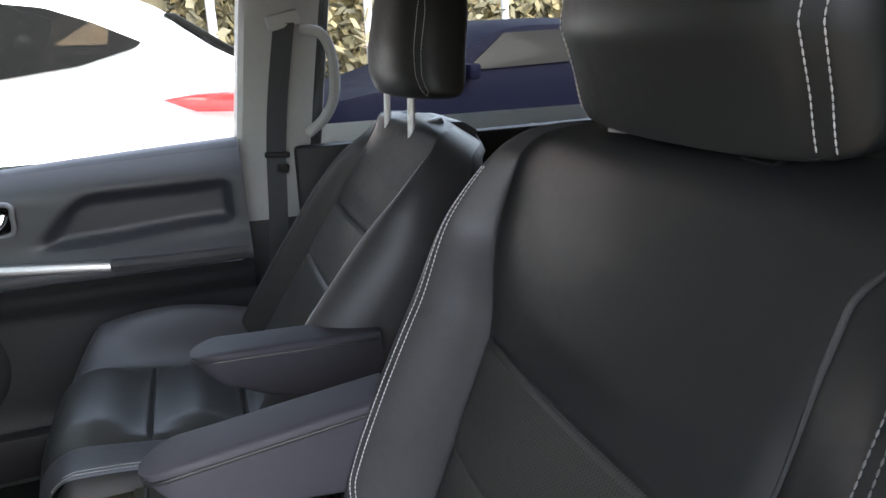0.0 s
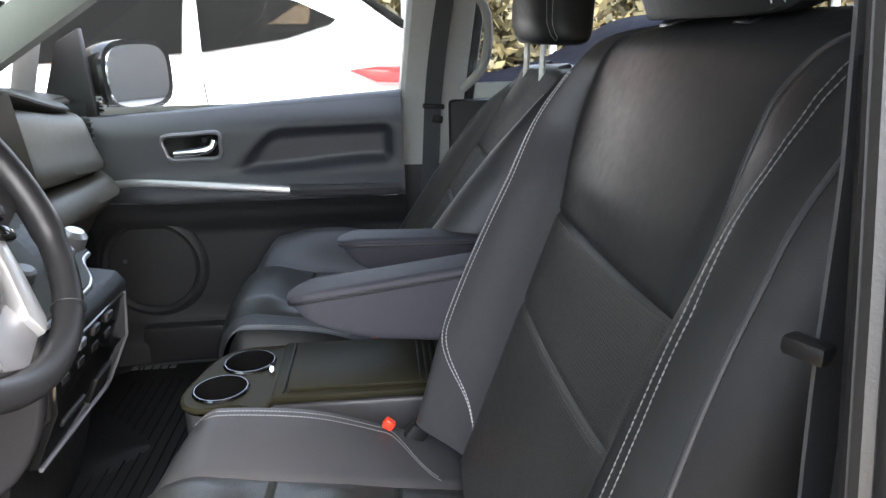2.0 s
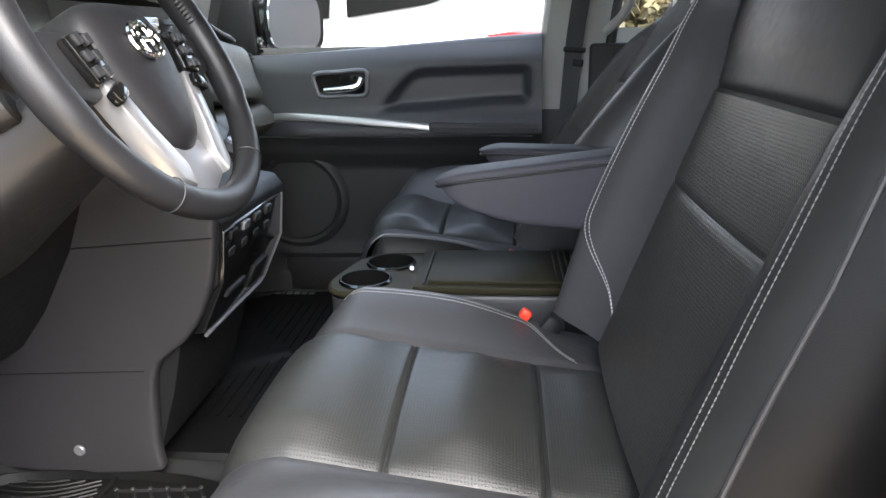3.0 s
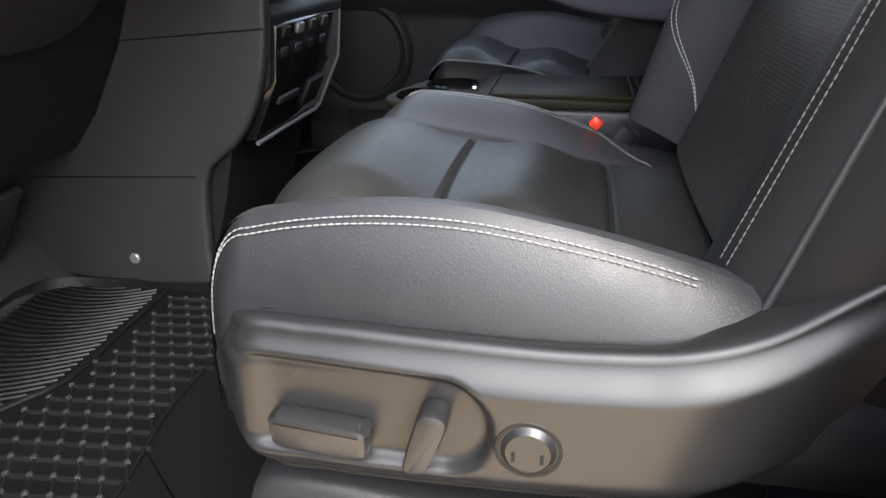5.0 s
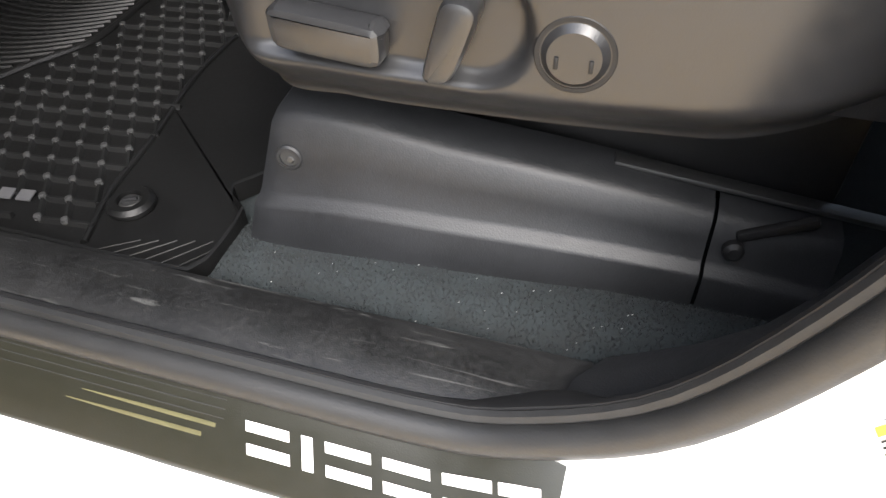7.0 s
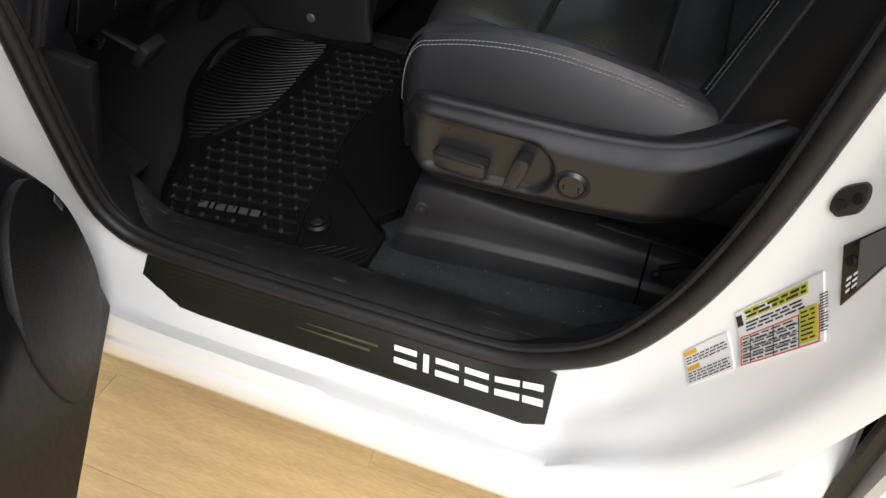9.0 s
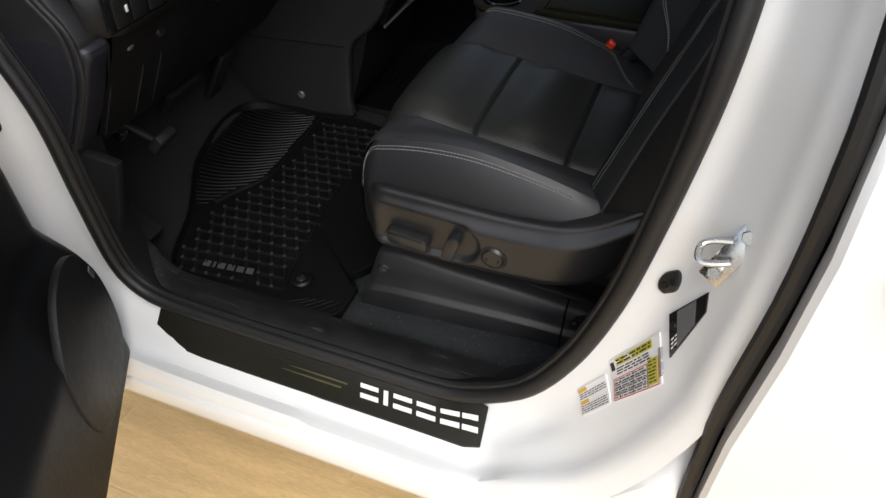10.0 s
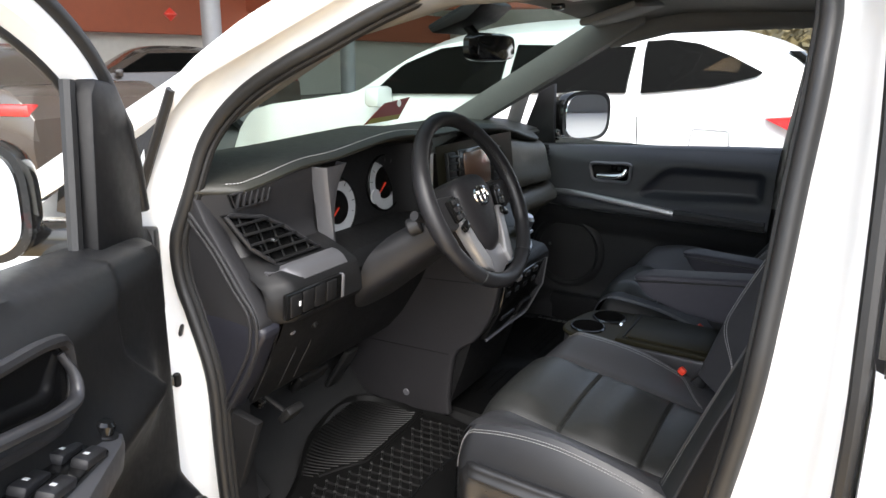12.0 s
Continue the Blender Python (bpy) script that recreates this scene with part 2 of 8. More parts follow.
# near-white, hardly metallic: the window's reflection in the posts is put into the colour
POST = mat("reflection_white_post", (0.85, 0.87, 0.87), 0.3, 0.1, vary=0.02)
HANDLE = mat("dark_satin_handle", (0.040, 0.040, 0.043), 0.36, 0.3, vary=0.05)
POD = mat("grey_armrest_plastic", (0.070, 0.070, 0.074), 0.40, 0.2, vary=0.05)
# front end of the cabin carpet, its lack of direct light put into the colour
SHADEDCARPET = mat("shaded_footwell_carpet", (0.008, 0.0085, 0.009), 0.95, grain=1.0, grain_scale=1500, vary=0.3, vary_scale=30)
# pips and ribs are paler than the mat: their highlights are put into the colour
PIP = mat("highlit_rubber_pip", (0.030, 0.030, 0.030), 0.3, spec=0.6)
RIBRUB = mat("highlit_rubber_rib", (0.0075, 0.0075, 0.0075), 0.38, spec=0.34, grain=0.2, grain_scale=900, vary=0.2, vary_scale=15)
BELT = mat("seat_belt_webbing", (0.035, 0.038, 0.042), 0.7, grain=0.5, grain_scale=1200)
RED = mat("red_plastic", (0.75, 0.05, 0.02), 0.35, vary=0.05)
GLASS = clear("window_glass", (0.97, 0.99, 0.98))
SCREENGLASS = clear("green_tinted_glass", (0.34, 0.41, 0.375))
TINT = clear("tinted_glass", (0.16, 0.17, 0.17))
MIRROR = mat("mirror_glass", (0.9, 0.9, 0.9), 0.02, 1.0, vary=0.0, rough_vary=0.0)
SCREEN = mat("dark_screen", (0.02, 0.018, 0.016), 0.12, vary=0.02)
DIAL = mat("white_dial", (0.38, 0.40, 0.42), 0.45, vary=0.03)
INK = mat("black_print", (0.015, 0.015, 0.015), 0.6)
PAPER = mat("white_label", (0.75, 0.75, 0.74), 0.4, vary=0.03, vary_scale=30)
YELLOW = mat("yellow_print", (0.50, 0.48, 0.05), 0.45)
AMBER = mat("amber_print", (0.62, 0.36, 0.04), 0.45)
REDINK = mat("red_print", (0.6, 0.08, 0.05), 0.5)
WOOD = mat("oak_floor", (0.48, 0.32, 0.16), 0.35, grain=0.15, grain_scale=60, vary=0.22, vary_scale=3, stretch=(1, 9, 9))


def scratch(m):
    """Adds fine pale scuff marks that run at random over the surface."""
    n, l = m.node_tree.nodes, m.node_tree.links
    b = n["Principled BSDF"]
    tc, mp, w = n.new("ShaderNodeTexCoord"), n.new("ShaderNodeMapping"), n.new("ShaderNodeTexNoise")
    mp.inputs["Rotation"].default_value = (0.2, 0.1, 0.5)
    mp.inputs["Scale"].default_value = (9, 120, 60)
    w.inputs["Scale"].default_value, w.inputs["Detail"].default_value, w.inputs["Distortion"].default_value = 1.0, 6, 1.2
    l.new(tc.outputs["Object"], mp.inputs["Vector"])
    l.new(mp.outputs["Vector"], w.inputs["Vector"])
    r = n.new("ShaderNodeMapRange")
    r.inputs["From Min"].default_value, r.inputs["From Max"].default_value = 0.60, 0.80
    l.new(w.outputs["Fac"], r.inputs["Value"])
    mix = n.new("ShaderNodeMix")
    mix.data_type = "RGBA"
    l.new(r.outputs["Result"], mix.inputs["Factor"])
    l.new(b.inputs["Base Color"].links[0].from_socket, mix.inputs["A"])
    mix.inputs["B"].default_value = (0.11, 0.11, 0.105, 1)
    l.new(mix.outputs["Result"], b.inputs["Base Color"])



def sm(t):
    t = np.clip(t, 0, 1)
    return t * t * (3 - 2 * t)


# ---- the van's body: opening of the driver's door, sill, pillars, roof, floor ----
YC = 0.025  # the van's middle


def other(y):
    return 2 * YC - y


van = thing("minivan", (0, YC, 0), "white minivan with the driver's door standing open", "car")

# the edge of the door opening, as x and z, from the roof down the front, along the sill and up the rear
RIM = [(-0.10, 1.590), (-0.25, 1.577), (-0.380, 1.534), (-0.510, 1.470), (-0.655, 1.393), (-0.738, 1.310), (-0.772, 1.215), (-0.803, 1.110), (-0.798, 1.03), (-0.772, 0.965), (-0.734, 0.85), (-0.728, 0.70),
       (-0.718, 0.56), (-0.688, 0.502), (-0.625, 0.475), (-0.45, 0.468), (-0.25, 0.468), (-0.10, 0.469), (-0.03, 0.484), (0.056, 0.540), (0.117, 0.642), (0.158, 0.767),
       (0.183, 0.898), (0.205, 1.06), (0.213, 1.20), (0.217, 1.32), (0.222, 1.45), (0.214, 1.545), (0.16, 1.583), (0.05, 1.592)]


def tumble(z):
    """How far the side leans in above the belt line."""
    return 0.20 * max(z - 1.12, 0.0) + 0.25 * max(z - 1.45, 0.0)


def rim_frame(n=150):
    p = spline(RIM, n, True)
    t = np.roll(p, -1, 0) - np.roll(p, 1, 0)
    t /= np.linalg.norm(t, axis=1)[:, None]
    out = np.stack([t[:, 1], -t[:, 0]], 1)
    mid = p.mean(0)
    if np.sum((p - mid) * out) < 0:
        out = -out
    return p, out


def pillar_top(x, y):
    """The height of the windscreen pillar's upper edge."""
    return 1.358 + 0.509 * (x + 0.865 + 1.37 * (y + 0.86))


def slide_gap(z):
    """Where the pillar's skin ends in front of the sliding door."""
    return curve1(z, [0.35, 0.50, 0.75, 0.95, 1.10, 1.20, 1.40, 1.56], [0.302, 0.289, 0.284, 0.296, 0.296, 0.292, 0.282, 0.268])


def jamb(side):
    """The painted frame round the opening: rows of x, y, z from the seal to the outer skin."""
    p, out = rim_frame()
    rows = []
    for (x, z), (a, b) in zip(p, out):
        low = np.clip(-b, 0, 1) ** 2
        rear = np.clip(a, 0, 1) ** 2 * (z < 1.5)
        front = np.clip(-a, 0, 1) ** 2
        top = np.clip(b, 0, 1) ** 2
        high = sm((z - 1.0) / 0.15) * sm((0.1 - x) / 0.2)
        # distances outward and sideways of each line across the frame
        go = [0.0, 0.012, 0.030 + 0.010 * rear, 0.042 + 0.022 * rear + 0.006 * low, 0.060 + 0.030 * rear + 0.004 * low, 0.074 + 0.034 * rear - 0.012 * low + 0.02 * front * (1 - high), 0.082 + 0.048 * rear + 0.04 * low + 0.06 * front * (1 - high) - 0.01 * top]
        dy = [0.0, -0.004, -0.012 - 0.022 * low, -0.030 - 0.024 * low - 0.01 * rear, -0.075 + 0.006 * low + 0.033 * high, -0.104 + 0.004 * low + 0.052 * high, -0.118 + 0.003 * low + 0.068 * high]
        most = 1.0
        if high > 0 and b > 0.05:
            y = -0.84 - 0.06 + tumble(z)
            most = min((pillar_top(x, y) - z) / (b - 0.509 * a) / go[6], 1.0)
            most = 1.0 if x > -0.30 else max(most, 0.6)
        if a > 0.2 and z > 0.56:
            most = min(most, max((slide_gap(z) - x) / (a * go[6]), 0.4))
            dy = [d * (1 - 0.8 * (1 - most)) for d in dy]
        row = []
        for k, (g, d) in enumerate(zip(go, dy)):
            px, pz = x + a * g * most, z + b * g * most
            if k > 1 and px < 0.10 and z < 0.60 and px > -0.3:
                flat = 0.466 - (0.0, 0.012, 0.030, 0.048, 0.064, 0.066, 0.13)[k] + 0.9 * max(px - 0.01, 0.0)
                pz = min(pz, max(flat, pz - 0.06))
            row.append((px, side(-0.84 + d + tumble(z)), pz))
        rows.append(spline(row, 18))
    rows.append(rows[0])
    return sheet(rows)


part("door_frame", jamb(lambda y: y), WHITE, van, "white painted door frame and pillars")
p, out = rim_frame()
seal = [(x - 0.006 * a, -0.842 + tumble(z), z - 0.006 * b) for (x, z), (a, b) in zip(p, out)]
part("weatherstrip", tube(seal, 0.0125, 10, True), RUBBER, van, "black rubber door seal")
lip = [(x - 0.018 * a, -0.834 + tumble(z), z - 0.018 * b) for (x, z), (a, b) in zip(p, out)]
part("seal_lip", tube(lip, 0.0055, 8, True), RUBBER, van, "thin second seal lip")
rows = []
for (x, z), (a, b) in zip(p, out):
    low = max(np.clip(-b, 0, 1) ** 2 * (z < 0.6), sm((a - 0.2) / 0.4), sm((z - 1.12) / 0.08))
    rows.append([(x - g * a, y + (w - y) * low + tumble(z), z - g * b) for g, y, w in ((0.004, -0.835, -0.840), (0.016, -0.833, -0.838), (0.024, -0.825, -0.832), (0.024, -0.800, -0.829), (0.020, -0.77, -0.826))])
part("trim_edge", sheet(rows + rows[:1]), DARK, van, "black plastic inner edge of the opening")

# sill below the opening and the skin under it
prof = [(-0.885, 0.425), (-0.905, 0.405), (-0.935, 0.392), (-0.955, 0.380), (-0.962, 0.360), (-0.955, 0.335), (-0.925, 0.300), (-0.88, 0.24), (-0.80, 0.22)]
part("rocker_panel", sheet([[(x, y, z) for y, z in prof] for x in np.linspace(-1.05, 0.34, 12)]), WHITE, van, "white painted rocker panel")

PLATE = mat("satin_black_plate", (0.0125, 0.0125, 0.0085), 0.35, spec=0.4, grain=0.2, grain_scale=900)
# the black plate on the sill, with its lettering as plain bars
def plate_at(s, v):
    """A place on the sill plate: s along it, v from its inner to its outer edge."""
    return (-0.633 + 0.633 * s, -0.846 - 0.046 * v, 0.4665 - 0.050 * v + 0.022 * sm((s - 0.86) / 0.14) * (1 - v))


rows = []
for s in np.linspace(0, 1, 24):
    e = 0.10 * sm((s - 0.985) / 0.015) ** 2
    rows.append([(*plate_at(s, v)[:2], plate_at(s, v)[2] + h) for v, h in ((e, 0.002), (e, 0.0065), (0.03 + e, 0.0075), (0.5, 0.0080), (0.97 - e, 0.0075), (1.0 - e, 0.0065), (1.0 - e, 0.002))])
scuff = part("scuff_plate", sheet(rows, True, True), PLATE, van, "black sill plate with pale lettering")


def letter_bars(place, total, high, mat_, parent, name, groups=((0.0, 0.16, 0), (0.205, 0.245, 1), (0.29, 0.45, 0), (0.49, 0.65, 0), (0.69, 0.85, 0), (0.87, 1.0, 0))):
    """Six marks of the lettering's size, each a pair of strokes. place(s, v, lift) with s and v from 0 to 1."""
    geos = []
    for a, b, solid in groups:
        for v0, v1 in (((0.0, 1.0),) if solid else ((0.0, 0.30), (0.68, 1.0))):
            base = [(a, v0), (b, v0), (b, v1), (a, v1)]
            geos.append(([place(s, v, 0.0) for s, v in base] + [place(s, v, 1.0) for s, v in base], [(3, 2, 1, 0), (4, 5, 6, 7), (0, 1, 5, 4), (1, 2, 6, 5), (2, 3, 7, 6), (3, 0, 4, 7)]))
    part(name, join(*geos), mat_, parent, "white lettering drawn as plain bars")


WHITEINK = mat("white_print", (0.78, 0.78, 0.77), 0.45, vary=0.04)


def on_plate(s, v, lift):
    x, y, z = plate_at(0.652 + 0.328 * s + 0.008 * v, 0.34 + 0.34 * v)
    return (x, y, z + 0.0076 + 0.0012 * lift)


letter_bars(on_plate, 0.2, 0.02, WHITEINK, scuff, "lettering")
OLIVEBAR = mat("olive_pinstripe", (0.085, 0.080, 0.040), 0.4, 0.2)
for v, s0 in ((0.47, 0.44), (0.60, 0.42)):
    bar = [[np.array(plate_at(q, v + w)) + (0, 0, 0.0079 + h) for w, h in ((-0.030 * k, -0.0006), (-0.020 * k, 0.0005), (0.020 * k, 0.0005), (0.030 * k, -0.0006))] for q, k in zip(np.linspace(s0, 0.617 - 0.4 * (v - 0.47) * 0.3, 8), (0.15, 0.4, 0.6, 0.8, 0.9, 1.0, 1.0, 1.0))]
    part("pinstripe", sheet(bar, False, False), OLIVEBAR, scuff, "thin olive metallic bar")
for v in (0.18, 0.28, 0.38):
    part("groove", tube([np.array(plate_at(q, v)) + (0, 0, 0.0076) for q in (0.06, 0.35, 0.625)], 0.0005, 6), INK, scuff)

# the skin between the frame and the sliding door
quarter = []
for z in np.linspace(0.22, 0.68, 34):
    x1 = slide_gap(z)
    x0 = min(curve1(z, [0.33, 0.36, 0.455, 0.54, 0.60, 0.68], [0.02, 0.06, 0.152, 0.218, 0.256, 0.276]), x1 - 0.012)
    y1 = -0.9565 + 0.10 * sm((0.34 - z) / 0.14) + 0.035 * sm((z - 0.57) / 0.11)
    quarter.append([(x0 - 0.02, y1 + 0.024, z), (x0, y1 + 0.003, z), (x0 + 0.5 * (x1 - x0), y1, z), (x1, y1, z), (x1 + 0.006, y1 + 0.006, z), (x1 + 0.006, y1 + 0.04, z)])
part("pillar_skin", sheet(quarter), WHITE, van, "white painted pillar skin")


# the pillar behind the opening: striker, grommet, jack strip and stickers
def skin_samples():
    """Close-set places on the painted frame behind the opening, with the way out of it."""
    verts, faces = jamb(lambda y: y)
    v = np.array(verts)
    pts, nrm = [], []
    for f in faces:
        a, b, c, d = v[list(f)]
        if min(a[0], c[0]) < 0.05 or max(a[2], c[2]) > 1.0:
            continue
        for s in np.linspace(0, 1, 5):
            for t in np.linspace(0, 1, 9):
                pts.append(a * (1 - s) * (1 - t) + b * (1 - s) * t + d * s * (1 - t) + c * s * t)
                n = np.cross(b - a, d - a)
                n /= np.linalg.norm(n) + 1e-12
                nrm.append(n if n[1] < 0 else -n)
    return np.array(pts), np.array(nrm)


SKIN, SKIN_N = skin_samples()


def patch(tl, tr, bl, br, nudge):
    """Places on a four-cornered patch of the pillar, s across and v down, lifted off it."""
    c = [np.array(q) for q in (tl, tr, bl, br)]
    nrm = np.cross(c[1] - c[0], c[2] - c[0])
    nrm /= np.linalg.norm(nrm)
    if nrm[1] > 0:
        nrm = -nrm

    def at(s, v, lift=0.0):
        q = c[0] * (1 - s) * (1 - v) + c[1] * s * (1 - v) + c[2] * (1 - s) * v + c[3] * s * v
        i = np.argmin(np.sum((SKIN - q) ** 2, 1))
        return tuple(q + ((SKIN[i] - q) @ SKIN_N[i]) * SKIN_N[i] + SKIN_N[i] * (nudge + lift))

    return at


def plate(name, at, box, lift, thick, mat_, parent, label=""):
    s0, v0, s1, v1 = box
    rows_ = [[at(s, v0 + (v1 - v0) * t, lift) for t in np.linspace(0, 1, 5)] for s in np.linspace(s0, s1, 5)]
    under = [[at(s, v0 + (v1 - v0) * t, lift - thick) for t in np.linspace(0, 1, 5)] for s in np.linspace(s0, s1, 5)]
    top, low = sheet(rows_), sheet(under)
    rim_ = [rows_[0], under[0]], [rows_[-1], under[-1]], [[r[0] for r in rows_], [r[0] for r in under]], [[r[-1] for r in rows_], [r[-1] for r in under]]
    return part(name, join(top, low, *[sheet(list(r)) for r in rim_]), mat_, parent, label)


def lines(name, at, box, count, lift, mat_, parent, seed, fill=0.5, upright=False):
    """Rows of short dashes in place of print."""
    rnd_ = random.Random(seed)
    s0, v0, s1, v1 = box
    geos = []
    for k in range(count):
        c0, d = (v0 + (v1 - v0) * (k + 0.25) / count, fill * (v1 - v0) / count) if not upright else (s0 + (s1 - s0) * k / count, (s1 - s0) / count * rnd_.uniform(0.3, 0.7))
        a_ = s0
        while a_ < s1 - 0.02:
            e_ = min(a_ + rnd_.uniform(0.05, 0.16), s1) if not upright else s1
            q = [(a_, c0), (e_, c0), (e_, c0 + d), (a_, c0 + d)] if not upright else [(c0, v0), (c0 + d, v0), (c0 + d, v1), (c0, v1)]
            geos.append(([at(u, v, lift) for u, v in q], [(0, 1, 2, 3)]))
            a_ = e_ + 0.025 if not upright else s1
    return part(name, join(*geos), mat_, parent, "small print drawn as bars", "stuff")


striker = part("striker", tube(spline([(0.250, -0.893, 0.948), (0.236, -0.893, 0.945), (0.226, -0.894, 0.941), (0.222, -0.899, 0.937), (0.222, -0.907, 0.932), (0.227, -0.911, 0.929), (0.240, -0.911, 0.931), (0.252, -0.909, 0.934)], 30), 0.0036, 8), ZINC, van, "zinc-plated door striker")
part("striker_plate", rbox((0.024, 0.004, 0.074), (0.253, -0.899, 0.937), (-22, 18, -25), 0.002), ZINC, striker)
for k in (0.025, -0.025):
    q = pose(0.253, -0.899, 0.937, -22, 18, -25) @ Vector((0, -0.004, k))
    part("bolt", disc(0.0075, 0.008, tuple(q), (68, 18, -25), 6, 0.001), ZINC, striker)
grom = patch((0.1915, -0.8535, 0.8470), (0.212, -0.8535, 0.868), (0.196, -0.865, 0.812), (0.216, -0.865, 0.833), 0.002)
loop = [(0.5 + 0.62 * (0.62 * math.cos(t) + 0.30 * (1 if math.cos(t) > 0 else -1)), 0.5 + 0.36 * math.sin(t)) for t in np.linspace(0, 2 * np.pi, 28, endpoint=False)]
plug = part("grommet", sheet([[grom(s, v, -0.004) for s, v in loop], [grom(s, v, 0.002) for s, v in loop], [grom(0.5 + 0.85 * (s - 0.5), 0.5 + 0.8 * (v - 0.5), 0.003) for s, v in loop]], True, True), RUBBER, van, "black oval rubber grommet")
for s in (0.22, 0.78):
    part("dimple", tube([grom(s, 0.5, 0.002), grom(s, 0.5, 0.0055)], [0.0055, 0.0045], 14), DARK, plug)

card_at = patch((0.1617, -0.8508, 0.675), (0.211, -0.8666, 0.7693), (0.1812, -0.8825, 0.6344), (0.230, -0.902, 0.722), 0.002)
placard = plate("tyre_placard", card_at, (0, 0, 1, 1), 0.0, 0.003, PAPER, van, "white tyre placard with yellow and red print")
plate("yellow_band", card_at, (0.10, 0.03, 0.84, 0.21), 0.0006, 0.0005, YELLOW, placard, "olive yellow heading band")
lines("heading_print", card_at, (0.12, 0.05, 0.82, 0.19), 2, 0.0012, INK, placard, 1, 0.6)
lines("print", card_at, (0.10, 0.24, 0.80, 0.42), 3, 0.0008, INK, placard, 2)
plate("emblem_patch", card_at, (0.0, 0.08, 0.07, 0.28), 0.0006, 0.0005, INK, placard)
for box in ((0.02, 0.47, 0.80, 0.49), (0.02, 0.97, 0.96, 0.99), (0.02, 0.47, 0.03, 0.99), (0.95, 0.44, 0.96, 0.99)):
    plate("red_rule", card_at, box, 0.0006, 0.0005, REDINK, placard)
for v in (0.60, 0.72, 0.84):
    plate("rule", card_at, (0.03, v, 0.72, v + 0.008), 0.0006, 0.0005, INK, placard)
for s in (0.14, 0.42, 0.72):
    plate("rule", card_at, (s, 0.49, s + 0.006, 0.97), 0.0006, 0.0005, INK, placard)
lines("table_print", card_at, (0.05, 0.50, 0.70, 0.96), 8, 0.0009, INK, placard, 3, 0.42)
plate("yellow_block", card_at, (0.74, 0.42, 0.94, 0.94), 0.0010, 0.0005, YELLOW, placard)
lines("block_print", card_at, (0.76, 0.44, 0.92, 0.92), 7, 0.0016, INK, placard, 4, 0.4)
lines("barcode", card_at, (0.97, 0.30, 1.06, 0.86), 14, 0.0012, INK, placard, 5, 0.5)
note_at = patch((0.1286, -0.8525, 0.5971), (0.1613, -0.8546, 0.6505), (0.1445, -0.8764, 0.5741), (0.177, -0.8811, 0.628), 0.002)
note = plate("airbag_label", note_at, (0, 0, 1, 1), 0.0, 0.003, PAPER, van, "small white label with amber headings")
for v in (0.04, 0.48):
    plate("amber_heading", note_at, (0.02, v, 0.30, v + 0.13), 0.0006, 0.0005, AMBER, note)
lines("print", note_at, (0.03, 0.20, 0.95, 0.44), 3, 0.0008, INK, note, 6, 0.4)
lines("print", note_at, (0.03, 0.64, 0.95, 0.96), 4, 0.0008, INK, note, 7, 0.4)
# a recess drawn as a raised patch, its dark inside put into the colour
strip_at = patch((0.214, -0.867, 0.802), (0.2475, -0.888, 0.872), (0.232, -0.889, 0.757), (0.2515, -0.8955, 0.850), 0.002)
strip_ = plate("jack_strip", strip_at, (0, 0, 1, 1), 0.0, 0.004, GLOSS, van, "recess in the pillar drawn as a dark strip, grey inside")
plate("grey_inside", strip_at, (0.24, 0.05, 0.72, 0.95), 0.001, 0.001, GREYTRIM, strip_)
part("button", tube([strip_at(0.14, 0.35, 0.0), strip_at(0.14, 0.35, 0.003)], [0.0055, 0.0045], 14), DARK, strip_)
lines("print", strip_at, (0.10, 0.60, 0.26, 0.92), 3, 0.002, WHITEINK, strip_, 8, 0.5)
# front of the opening: plug, door check arm and a paint dot
part("hole_plug", disc(0.012, 0.006, (-0.778, -0.863, 0.945), (78, 0, -52), 20, 0.002), RUBBER, van, "small black body plug")
part("door_check", rbox((0.014, 0.050, 0.020), (-0.790, -0.895, 0.850), (0, 0, -28), 0.003), DARKZINC, van, "dark steel door check arm")
part("check_pin", disc(0.007, 0.026, (-0.779, -0.882, 0.850), (0, 0, 0), 14, 0.002), DARK, van)

# ---- front seats ----
UP, FRONT = np.array([0.342, 0.940]), np.array([-0.940, 0.342])  # along the reclined back and out of it, as x and z


def bump(x, at, w):
    return math.exp(-(((x - at) / w) ** 2))


